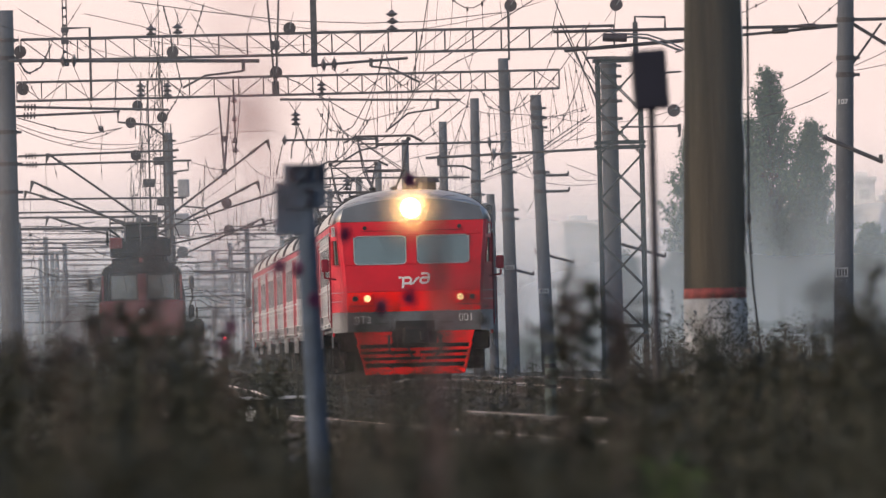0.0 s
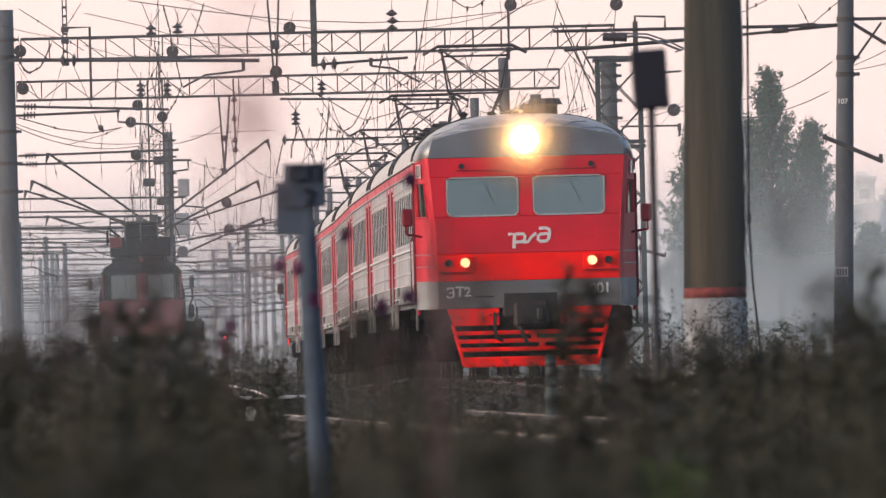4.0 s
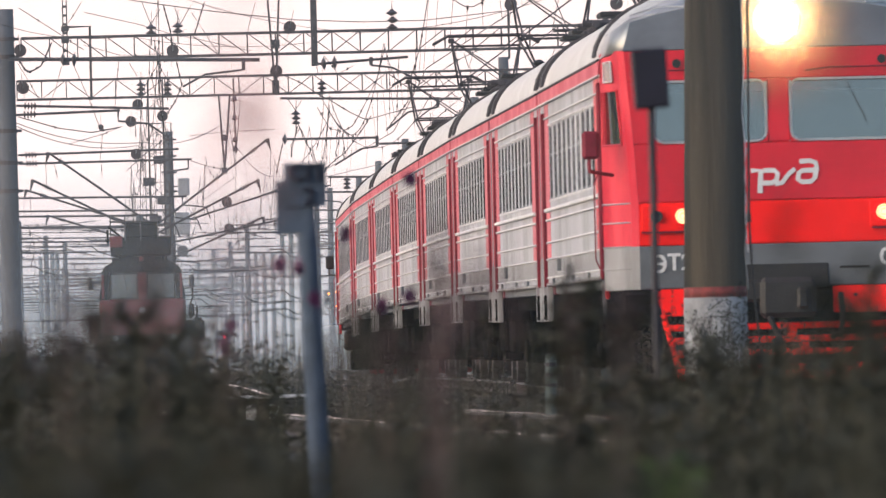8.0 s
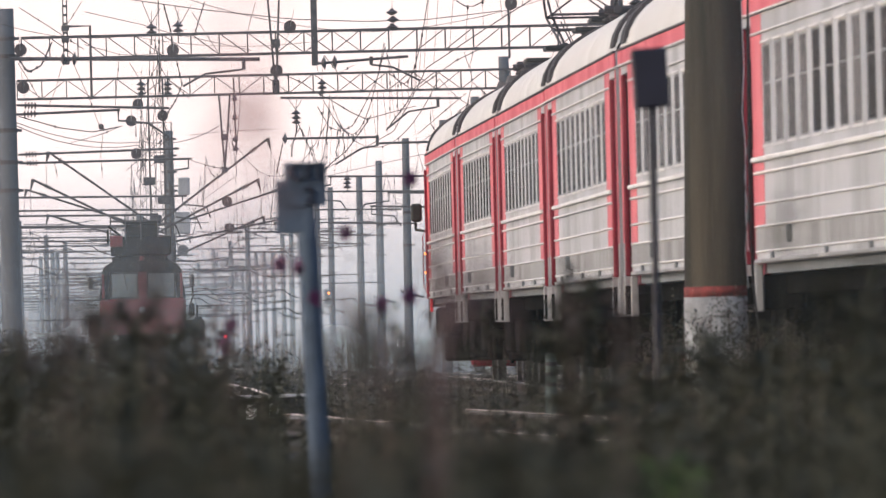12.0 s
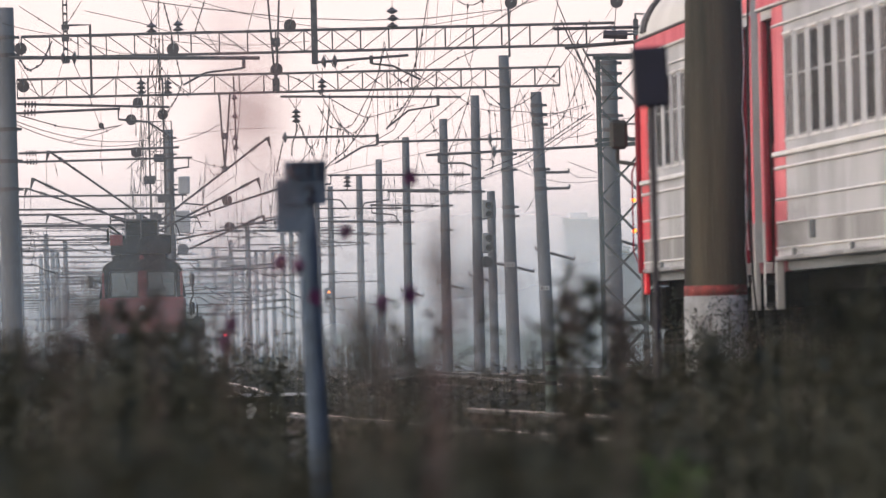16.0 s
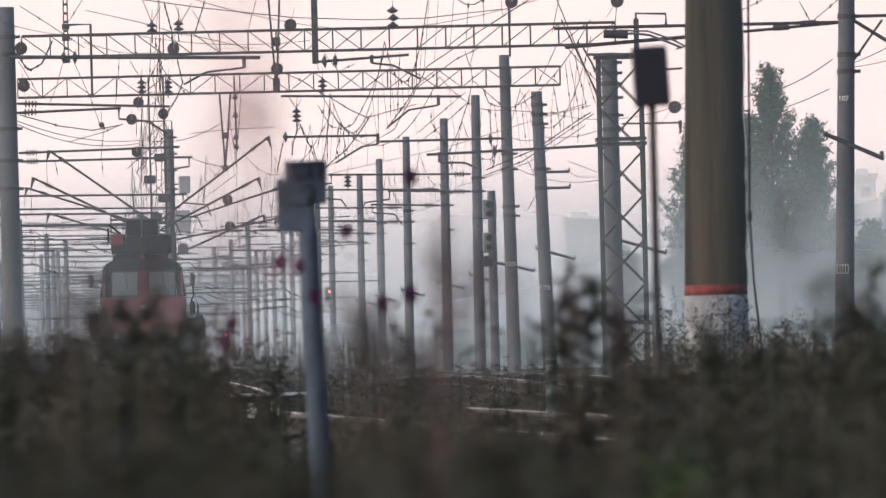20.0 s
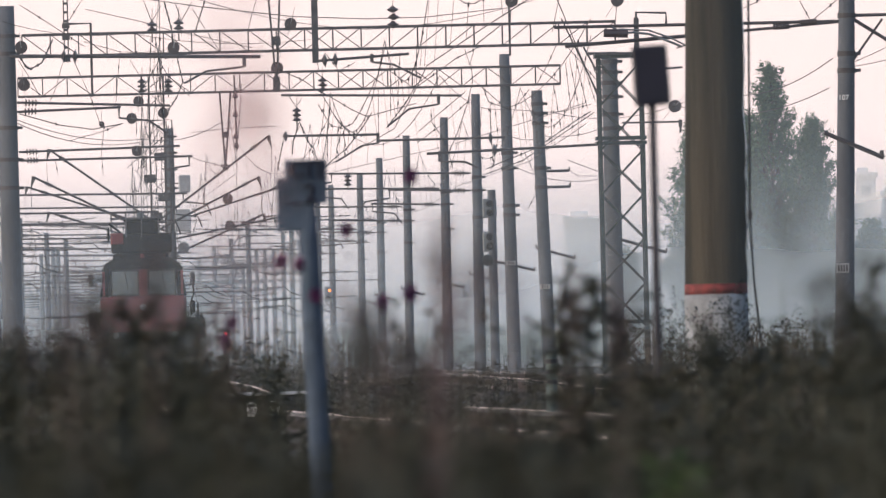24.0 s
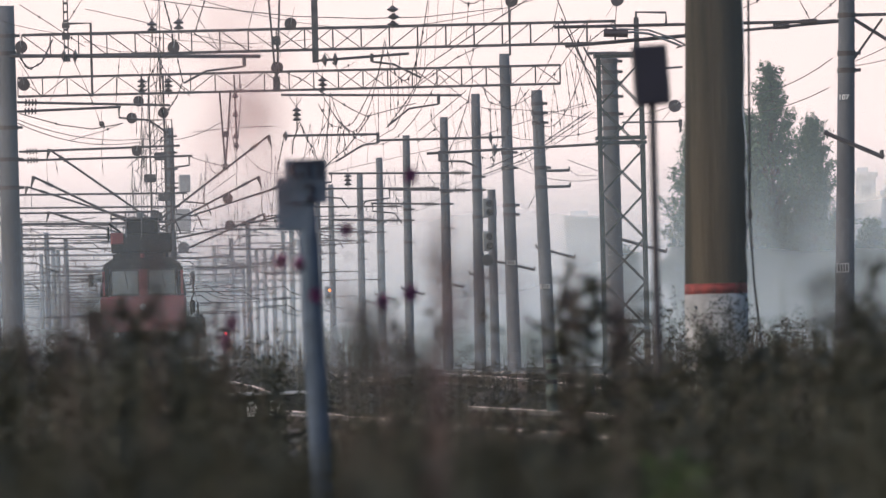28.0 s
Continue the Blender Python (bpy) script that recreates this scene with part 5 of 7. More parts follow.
bent_arm(((-2.4, 8.90), (4.67, 8.72)), ((4.21, 8.72), (4.17, 8.44), (3.13, 8.34), (2.49, 8.01)), 398.5, "insulated steel tube under the first cross-beam", (0.22, 0.265), 0.055)
bent_arm(((6.30, 8.56), (8.86, 8.70)), ((7.81, 8.66), (7.82, 8.49), (8.41, 8.41), (9.18, 8.01)), 398.5, "insulated registration tube with a drooping steady arm", (0.08, 0.20))
bent_arm(((5.92, 8.58), (11.7, 8.43)), ((10.96, 8.44), (10.92, 8.16), (10.01, 8.04), (9.35, 7.53)), 452, "long steel registration tube under the second beam")
bent_arm(((6.0, 7.33), (9.08, 7.31)), ((9.07, 7.31), (9.07, 7.03), (8.56, 6.96), (7.70, 6.46)), 456, "steel registration tube with a drooping steady arm", (0.04,))
bent_arm(((13.1, 7.09), (9.09, 7.08)), None, 454, "insulated cantilever on the leaning pole", (0.12,))
bent_arm(((14.35, 6.05), (9.35, 5.90)), ((9.72, 5.91), (9.74, 5.67), (10.42, 5.65), (10.78, 5.48)), 401, "insulated cantilever reaching from the lattice mast", (0.62,))
bent_arm(((14.84, 6.62), (16.5, 6.61)), ((16.5, 6.61), (16.5, 6.45), (16.5, 6.37), (16.48, 6.30)), 399.2, "short bent arm on the lattice mast", (), 0.028)
bent_arm(((13.82, 8.79), (14.30, 7.88)), None, 399.4, "slanting steel strut on the lattice mast", (), 0.03)
bent_arm(((13.95, 8.60), (15.30, 8.58)), None, 399.3, "steel cross-bar on top of the lattice mast", (), 0.04)
cantilever(-2.4, 2.25, 430, 8.15, 7.95, 0.0, "insulated pole arm over the side track")
cantilever(-2.4, 0.75, 425, 7.78, 7.85, 1.0, "insulated pole arm over the side track")
cantilever(-2.6, 2.75, 470, 7.22, 7.30, 0.0, "double insulated cross tube over the side track")
cantilever(-2.6, 3.2, 475, 7.00, 7.02, -0.4, "double insulated cross tube over the side track")
for i, (y, x1) in enumerate(((527, 8.6), (576, 8.9), (647, 8.4), (710, 8.8), (764, 8.3), (860, 8.7), (913, 8.5), (975, 8.3), (1040, 8.6))):
    for z, xe in ((6.85, x1), (6.2, x1 + 2.2)):
        cantilever(13.9, xe, y - 0.3, z, z + 0.1, 0.8 if i % 2 else -0.8, "hazy insulated cantilever on a concrete pole")
    left = -4.35 if i < 5 or i == 8 else (-3.25 if i % 2 else -2.2)
    concrete_pole(left, y + 13, -0.9, 8.0, 0.185, 0.15, "distant concrete catenary pole fading in the haze", collars=(6.0,))
    for z, xe in ((6.6, 3.4), (5.9, 2.2)):
        cantilever(left + 0.1, xe, y + 13, z, z - 0.1, 0.7, "distant insulated cantilever fading in the haze")
    if i > 3:
        if i % 2:
            concrete_pole(9.35, y + 28, -0.9, 8.4, 0.19, 0.16, "faint concrete pole deep in the haze", collars=(6.3,))
        for z, xe in ((6.3, 4.4), (5.75, 5.0), (7.0, 5.8)) if i % 2 else ():
            cantilever(9.3, xe, y + 28, z, z + 0.05, -0.6, "faint cross tube on a pole in the haze")
        if not i % 2:
            concrete_pole(4.1, y + 40, -0.9, 8.4, 0.19, 0.16, "faint concrete pole deep in the haze", collars=(6.3,))
        for z, xe in () if i % 2 else ((5.75, -1.5), (6.4, 0.2), (7.1, -0.5)):
            cantilever(4.1, xe, y + 40, z, z, 0.5, "faint cross tube on a pole in the haze")
def far_portal(y, k):
    """Two poles and cross tubes, far down the line."""
    f = thing("far_portal", "hazy distant catenary portal across the tracks", "catenary beam", "distant portals", pose(0, y, -0.9))
    for x in ((-3.2, 14.1, 4.1), (-8.5, 14.1, 9.3), (-8.5, 14.1, 4.1))[k % 3]:
        bm = bmesh.new()
        turned(bm, [(0.20, 0), (0.17, 9.4 + 0.5 * ((k + int(x)) % 3))], 8, at=(x, 0, 0))
        part("pole", bm, M_CONCRETE, f)
    for z, xa, xb in ((7.1, -8.5, 4.1), (6.6 + 0.2 * (k % 3), 4.1, 14.1), (7.7, -8.5, 4.1 + k % 4), (8.2, 7.0, 14.1), (5.9, -8.5 + k % 3, 14.1)):
        bm = bmesh.new()
        rod(bm, (xa, -0.2, z), (xb, -0.2, z + 0.1), 0.05)
        part("cross_tube", bm, M_STEEL, f)
        for j in range(2):
            bm = bmesh.new()
            q = xa + (xb - xa) * (0.35 + 0.3 * j)
            pipe(bm, [(q, -0.2, z + 0.05), (q, -0.2, z - 0.4), (q + 0.9 - 1.8 * j, -0.2, z - 0.75)], 0.03)
            part("steady_arm", bm, M_STEEL, f)


for k in range(15):
    far_portal(1085 + 62 * k, k)


def diagonal(x0, z0, x1, z1, y, r=0.045):
    bm = bmesh.new()
    rod(bm, (x0, y, z0), (x1, y, z1), r)
    insulator(bm, Vector((x0, y, z0)).lerp(Vector((x1, y, z1)), 0.1), (x1 - x0, 0, z1 - z0), 3, 0.09, 0.1)
    lo, hi = ((x0, z0), (x1, z1)) if z0 < z1 else ((x1, z1), (x0, z0))
    e = 1 if hi[0] > lo[0] else -1
    rod(bm, (hi[0], y, hi[1] + 0.03), (hi[0] + 0.12 * e, y, hi[1] - 0.42), 0.09, 0.012)
    rod(bm, (hi[0] + 0.12 * e, y, hi[1] - 0.42), (hi[0] + 0.10 * e, y, hi[1] - 1.3), 0.012, n=4)
    tagged(finish("stay_rod", bm, M_STEEL), "slanting steel stay rod of a cantilever", "stay rod", "stay rods")


for x0, z0, x1, z1, y in ((-1.75, 8.0, 2.02, 5.25, 520), (-2.35, 7.0, 2.0, 4.8, 520), (6.3, 8.3, 2.08, 5.2, 520), (5.9, 6.8, 2.08, 4.9, 520),
                          (8.9, 6.3, 2.95, 5.2, 600), (-2.1, 6.5, 2.85, 4.9, 600), (7.0, 6.2, 2.95, 4.5, 600), (-3.0, 7.6, 2.85, 5.6, 600), (8.2, 7.5, 2.95, 5.9, 600)):
    diagonal(x0, z0, x1, z1, y)

# end-on strain insulators, as dark round knobs in the lines
for x, z, y in ((5.53, 9.60, 398), (5.12, 8.37, 398), (2.22, 9.01, 398), (-2.02, 8.09, 399), (1.37, 8.54, 455), (1.14, 8.0, 455), (2.16, 8.15, 455), (1.28, 6.95, 455),
                (4.3, 5.5, 470), (4.45, 4.7, 480), (11.77, 10.1, 398), (14.75, 10.05, 398), (16.3, 7.03, 398), (-2.07, 9.15, 399), (0.17, 7.84, 455)):
    bm = bmesh.new()
    insulator(bm, (x, y - 0.5, z), (0, 1, 0), 5, 0.09 if x == 0.17 else 0.175, 0.15)
    rod(bm, (x, y - 9, z + 0.25), (x, y - 0.5, z), 0.01, n=4)
    rod(bm, (x, y + 0.3, z), (x, y + 9, z - 0.25), 0.01, n=4)
    if (x, y) == (4.45, 480):
        rod(bm, (x, y, z), (4.3, 470, 5.5), 0.01, n=4)
    if z > 9.5:
        rod(bm, (x, y, z), (x, 399.76, 9.43), 0.015, n=4)
    tagged(finish("strain_insulator", bm, M_PORCELAIN), "dark porcelain strain insulator string seen end on", "insulator", "strain insulators")

for x, z, y in ((1.63, 9.53, 398), (2.38, 9.56, 398), (7.33, 8.94, 456), (6.47, 7.99, 456), (1.49, 9.02, 455), (2.34, 9.0, 455), (9.2, 6.6, 520)):
    bm = bmesh.new()
    for j in range(2 if y == 398 else 3):
        turned(bm, [(0.04, 0.09), (0.06, 0.06), (0.155, 0.0), (0.14, -0.03), (0.04, -0.06)], 12, at=(x, y, z + 0.16 - 0.15 * j))
    rod(bm, (x, y, z - 0.35), (x, y, z + 0.3), 0.02, n=5)
    rod(bm, (x, y, z + 0.25), (x + 0.02, y, z + 0.6), 0.012, n=4)
    if y == 398:
        rod(bm, (x, y, z - 0.2), (x, 399.76, 9.43), 0.012, n=4)
    tagged(finish("hanging_insulator", bm, M_PORCELAIN), "dark porcelain insulator hanging from the beam", "insulator", "hanging insulators")


bm = bmesh.new()
for i in range(3):
    c = Vector((8.42 + 0.02 * (i % 2), 398, 9.95 - 0.21 * i))
    turned(bm, [(0.04, 0.10), (0.07, 0.06), (0.17, 0.0), (0.15, -0.03), (0.04, -0.09)], 12, at=c)
rod(bm, (8.42, 398, 10.0), (8.44, 398, 10.6), 0.012, n=4)
rod(bm, (8.42, 398, 9.45), (8.44, 399.8, 9.40), 0.012, n=4)
tagged(finish("hanging_insulator", bm, M_PORCELAIN), "large dark porcelain disc insulator above the beam", "insulator", "hanging insulators")


def line(points, r, label, sag=0.0, n=10, owner=None):
    bm = bmesh.new()
    pts = []
    for a, b in zip(points, points[1:]):
        a, b = Vector(a), Vector(b)
        for i in range(n):
            k = i / n
            p = a.lerp(b, k)
            p.z -= 4 * sag * k * (1 - k)
            pts.append(p)
    pts.append(Vector(points[-1]))
    pipe(bm, pts, r, 4)
    if owner is not None:
        return part("jumper_cable", bm, M_WIRE, owner)
    return tagged(finish("feeder_wire", bm, M_WIRE), label, "overhead wire", "feeder wires")


def overhead_line(xf, ys, dx, label, contact=6.0, height=2.1):
    """Messenger cable with sag, contact wire with stagger, and droppers, span by span."""
    ob = thing("overhead_line", label, "overhead line", "overhead lines")
    for k, (a, b) in enumerate(zip(ys, ys[1:])):
        sa, sb = (0.3, -0.3) if k % 2 else (-0.3, 0.3)
        def mp(t):
            y = a + (b - a) * t
            return Vector((xf(y) + dx + (sa + (sb - sa) * t) * 0.4, y, track_z(y) + contact + height - 4 * (height - 0.5) * t * (1 - t)))
        def cp(t):
            y = a + (b - a) * t
            return Vector((xf(y) + dx + sa + (sb - sa) * t, y, track_z(y) + contact))
        bm = bmesh.new()
        pipe(bm, [mp(i / 12) for i in range(13)], 0.011, 4)
        part("messenger_cable", bm, M_WIRE, ob)
        bm = bmesh.new()
        pipe(bm, [cp(i / 4) for i in range(5)], 0.010, 4)
        part("contact_wire", bm, M_WIRE, ob)
        for i in range(7):
            t = (i + 0.5) / 7
            bm = bmesh.new()
            rod(bm, mp(t), cp(t), 0.006, n=4)
            rod(bm, mp(t) - Vector((0, 0, 0.05)), mp(t) + Vector((0, 0, 0.03)), 0.025, n=4)
            part("dropper", bm, M_WIRE, ob)


SPANS = [150, 215, 275, 335, 400, 455, 527, 576, 647, 710, 764, 860, 913, 975, 1040]
overhead_line(lambda y: 6.76, SPANS, 0.0, "catenary wires above the main line")
overhead_line(lambda y: 1.4, SPANS[2:], 0.0, "catenary wires above the side track")
overhead_line(lambda y: 11.9, SPANS[3:], 0.0, "catenary wires above the outer track")
overhead_line(lambda y: 4.2, [395, 456, 530, 590, 650], 0.0, "slanting spare catenary wires between the tracks", 6.6, 1.7)
overhead_line(lambda y: -6.2, SPANS[6:], 0.0, "distant catenary wires in the haze")
overhead_line(lambda y: 11.9 - (y - 335) * 0.035, [335, 400, 455, 527], 0.0, "crossing catenary wires of the turnout", 6.5, 2.0)

line([(0.3, 380, 10.9), (8.0, 420, 9.9), (14.6, 400, 10.9)], 0.012, "sagging feeder wire above the cross-beam", 0.35)
line([(-2.6, 399, 9.9), (1.0, 402, 9.55), (6.1, 400, 9.2)], 0.010, "thin slack feeder wire along the beam", 0.2)
line([(-2.4, 425, 7.55), (1.5, 440, 7.1), (4.0, 455, 7.8)], 0.014, "slack jumper cable under the beams", 0.25)
line([(-2.4, 425, 7.45), (1.3, 440, 7.0), (2.0, 455, 7.6)], 0.014, "slack jumper cable under the beams", 0.3)
line([(14.3, 440, 7.6), (16.5, 380, 7.1), (17.4, 333, 7.0)], 0.012, "slack feeder wire between the poles", 0.4)
line([(16.2, 400, 7.2), (17.3, 333, 6.3)], 0.012, "slack feeder wire between the poles", 0.5)
line([(13.2, 455, 7.2), (13.9, 440, 6.9), (14.6, 400, 6.6)], 0.012, "slack feeder wire between the poles", 0.15)
line([(13.2, 455, 6.3), (14.8, 400, 5.2)], 0.012, "slack feeder wire between the poles", 0.4)
line([(17.6, 333, 9.4), (15.8, 333, 8.75), (14.6, 333, 9.3)], 0.012, "slack feeder wire high on the pole", 0.25)
line([(17.9, 333, 6.9), (19.5, 320, 7.9)], 0.01, "thin feeder wire running off the pole", 0.1)
line([(17.9, 333, 6.8), (19.5, 320, 7.2)], 0.01, "thin feeder wire running off the pole", 0.1)
jumpers = thing("overhead_line", "thin droppers and slack jumper cables hanging from the beams", "overhead line", "overhead lines")
line([(12.9, 398, 9.2), (13.2, 395, 10.9)], 0.012, "jumper wire at the beam's end", 0.0)
line([(14.2, 399, 7.3), (12.8, 399, 10.9)], 0.02, "slanting jumper cable beside the lattice mast", 0.0)
line([(14.3, 399, 7.2), (13.2, 399, 9.6)], 0.03, "slanting strut cable beside the lattice mast", 0.0)


def strung(points, d, beads, r=0.009):
    """Thin wire with clamps, d metres off: corners in thousandths of a radian right and up."""
    pts = [Vector((a * 0.001 * d, d + 1.5 * i, EYE[2] + e * 0.001 * d)) for i, (a, e) in enumerate(points)]
    bm = bmesh.new()
    pipe(bm, pts, r * 1.2, 4)
    for i in range(beads):
        k = (i + 0.6) / beads * (len(pts) - 1)
        p = pts[int(k)].lerp(pts[min(int(k) + 1, len(pts) - 1)], k % 1)
        rod(bm, p - Vector((0, 0, 0.045)), p + Vector((0, 0, 0.045)), 0.012 + r, n=6)
    part("clamped_wire", bm, M_WIRE, jumpers)


# long feeder wires over the beams
for beads, r, pts in ((0, 0.014, [(2.6, 25.2), (7.4, 24.5), (14.2, 23.7), (19.4, 23.5), (23.8, 23.6), (29.4, 24.2)]),
                      (1, 0.010, [(-0.6, 24.4), (3.4, 23.5), (5.5, 22.9), (7.3, 22.6), (11.3, 21.7)]),
                      (1, 0.009, [(-0.7, 22.1), (1.8, 21.4), (3.3, 21.4), (4.9, 21.6)]),
                      (0, 0.009, [(7.0, 24.2), (8.0, 22.7), (9.0, 21.2)]),
                      (2, 0.010, [(-5.2, 24.8), (-3.0, 23.4), (-0.7, 21.9)])):
    strung(pts, 415, beads, r)
# strings and droppers round the cable mast
for beads, r, pts in ((0, 0.010, [(3.5, 25.0), (4.1, 23.5), (4.8, 24.7)]),
                      (0, 0.010, [(5.8, 24.6), (6.2, 23.5), (7.0, 24.9)]),
                      (8, 0.018, [(5.0, 24.8), (5.5, 22.9), (5.6, 21.8)]),
                      (5, 0.009, [(4.0, 22.3), (3.9, 20.0), (3.7, 18.0), (3.6, 16.0)]),
                      (2, 0.009, [(4.7, 21.1), (4.7, 19.3)]),
                      (8, 0.014, [(5.8, 20.9), (6.2, 19.2), (5.8, 18.2), (5.1, 17.2)]),
                      (2, 0.008, [(1.8, 21.4), (1.4, 17.7)]),
                      (1, 0.008, [(2.5, 20.7), (3.2, 19.6), (3.6, 18.7)]),
                      (3, 0.009, [(4.5, 20.6), (5.2, 19.6), (6.7, 18.2)]),
                      (2, 0.009, [(4.5, 20.6), (3.8, 19.5), (3.2, 18.6)]),
                      (3, 0.010, [(4.3, 22.3), (4.5, 21.1), (5.2, 20.9)])):
    strung(pts, 418, beads, r)
# jumpers, coils and droppers round the side track's arms
for beads, r, pts in ((1, 0.009, [(-0.8, 25.1), (-1.8, 23.7)]),
                      (7, 0.020, [(-5.4, 21.3), (-4.9, 20.5), (-4.6, 20.4), (-3.8, 20.9), (-3.0, 22.6)]),
                      (1, 0.009, [(-5.4, 20.9), (-4.6, 19.6), (-3.9, 18.3)]),
                      (1, 0.009, [(-1.5, 20.8), (-0.4, 18.3), (0.3, 16.3)]),
                      (2, 0.008, [(-2.3, 20.6), (-2.8, 19.0), (-3.3, 18.0)]),
                      (2, 0.016, [(-5.4, 17.1), (-2.6, 16.3), (-0.3, 16.0), (1.8, 16.4)]),
                      (2, 0.008, [(0.5, 15.8), (0.3, 14.3), (0.4, 12.7)]),
                      (1, 0.009, [(-2.0, 15.1), (0.5, 15.8), (1.9, 16.4)]),
                      (2, 0.010, [(2.1, 13.1), (3.3, 14.2), (5.5, 15.9)]),
                      (0, 0.009, [(6.7, 15.5), (9.7, 15.8), (12.8, 15.9)]),
                      (1, 0.009, [(6.7, 13.7), (8.1, 13.3), (9.3, 13.1)]),
                      (5, 0.011, [(14.3, 16.0), (13.9, 14.5), (13.9, 13.9)]),
                      (3, 0.009, [(14.4, 16.0), (14.9, 15.1), (15.5, 13.6)]),
                      (0, 0.008, [(11.5, 24.8), (10.9, 22.7)]),
                      (5, 0.012, [(7.9, 24.9), (7.2, 22.8)]),
                      (1, 0.008, [(-3.0, 13.8), (-2.8, 12.8)])):
    strung(pts, 421, beads, r)
# sagging cables between the second beam and the steady arms
for beads, r, pts in ((5, 0.013, [(13.4, 19.6), (14.7, 19.1), (15.8, 18.4), (16.9, 17.9), (18.3, 17.1), (19.5, 16.6), (21.3, 17.1), (23.2, 17.6)]),
                      (9, 0.011, [(20.6, 21.4), (20.1, 19.4), (19.4, 17.9), (18.9, 16.9), (18.4, 16.1), (17.7, 15.8), (16.9, 16.1), (16.1, 17.7)]),
                      (4, 0.010, [(16.1, 17.8), (17.2, 16.0), (18.4, 15.2), (19.1, 15.1)]),
                      (6, 0.013, [(19.5, 16.6), (19.0, 15.8), (18.5, 15.1), (17.8, 14.2), (17.0, 13.6), (16.2, 12.9)]),
                      (0, 0.010, [(13.6, 18.0), (14.2, 17.2), (14.7, 17.9)]),
                      (2, 0.010, [(14.3, 16.2), (14.9, 14.8), (15.5, 14.2)]),
                      (1, 0.009, [(14.4, 15.8), (13.8, 14.6)])):
    strung(pts, 432, beads, r)
# droppers and curled jumpers under the second beam
for beads, r, pts in ((3, 0.008, [(16.2, 17.7), (16.0, 15.6), (15.7, 14.4)]),
                      (3, 0.012, [(17.3, 16.0), (17.1, 15.3), (17.3, 14.9), (17.1, 14.2), (17.3, 13.9)]),
                      (3, 0.012, [(17.6, 15.7), (17.5, 15.2), (17.7, 14.5), (17.6, 14.1), (17.9, 13.7)]),
                      (1, 0.008, [(20.0, 18.3), (20.0, 15.1)]),
                      (2, 0.008, [(20.9, 19.9), (20.9, 16.4)]),
                      (3, 0.008, [(21.6, 20.9), (21.4, 16.7)]),
                      (9, 0.012, [(22.8, 21.3), (22.8, 18.6), (22.1, 17.4), (21.4, 16.5), (20.8, 15.7)]),
                      (0, 0.009, [(15.6, 20.9), (15.9, 19.7)]),
                      (2, 0.009, [(16.3, 20.9), (17.3, 19.7), (18.5, 20.3)]),
                      (4, 0.008, [(16.6, 17.4), (16.4, 15.3), (16.4, 13.4)]),
                      (5, 0.012, [(13.2, 14.8), (13.0, 13.8), (12.8, 12.7)])):
    strung(pts, 434, beads, r)
# wires over the row of concrete poles
for beads, r, pts in ((0, 0.010, [(26.2, 20.9), (26.6, 19.9), (27.0, 20.9)]),
                      (8, 0.011, [(26.6, 19.9), (26.8, 18.8), (26.5, 17.3), (25.8, 15.2), (25.2, 13.8)]),
                      (5, 0.010, [(26.8, 18.7), (28.5, 17.3), (29.2, 16.8), (30.1, 17.1), (31.1, 18.2)]),
                      (7, 0.011, [(27.4, 18.2), (27.9, 17.2), (29.5, 16.7), (32.4, 16.5), (33.6, 16.6), (35.6, 17.1)]),
                      (1, 0.010, [(22.8, 15.2), (24.5, 16.6), (26.4, 18.1)]),
                      (3, 0.012, [(22.8, 18.4), (25.7, 20.4), (27.4, 21.2)]),
                      (2, 0.010, [(22.7, 14.4), (24.8, 15.9), (26.7, 17.5)]),
                      (5, 0.010, [(23.7, 16.7), (23.8, 15.9), (24.5, 15.0), (25.1, 13.9), (25.5, 12.7)])):
    strung(pts, 436, beads, r)
# droppers beside the leaning poles
for beads, r, pts in ((4, 0.009, [(27.9, 17.2), (28.0, 14.9), (28.2, 12.7)]),
                      (4, 0.009, [(28.2, 17.0), (28.5, 14.8), (28.2, 12.6)]),
                      (1, 0.008, [(27.3, 16.8), (27.2, 14.8)]),
                      (2, 0.008, [(30.1, 17.1), (30.5, 14.2)]),
                      (2, 0.009, [(32.2, 16.5), (32.3, 14.1)]),
                      (2, 0.009, [(32.7, 21.1), (32.1, 19.7), (31.4, 18.4)]),
                      (5, 0.014, [(27.5, 12.4), (28.4, 12.8), (31.3, 13.9), (33.0, 15.0), (34.4, 15.9), (35.6, 16.6)]),
                      (2, 0.012, [(27.3, 12.0), (30.2, 13.0), (32.9, 14.7), (35.6, 16.4)]),
                      (0, 0.009, [(33.3, 12.9), (35.5, 12.1)]),
                      (0, 0.009, [(33.2, 12.3), (34.1, 11.8), (35.5, 11.8)])):
    strung(pts, 438, beads, r)
# fan of thin droppers at the end of the first beam
for beads, r, pts in ((3, 0.008, [(33.3, 19.8), (33.8, 15.8)]),
                      (4, 0.008, [(33.6, 20.0), (34.3, 16.6), (34.3, 14.3)]),
                      (3, 0.009, [(34.0, 20.2), (34.9, 16.6)]),
                      (3, 0.008, [(34.5, 19.9), (35.5, 17.0)]),
                      (3, 0.008, [(32.4, 18.4), (33.0, 15.1)]),
                      (3, 0.009, [(34.9, 20.5), (36.1, 17.5), (36.4, 16.6)]),
                      (2, 0.010, [(33.4, 21.0), (35.6, 18.6)])):
    strung(pts, 404, beads, r)
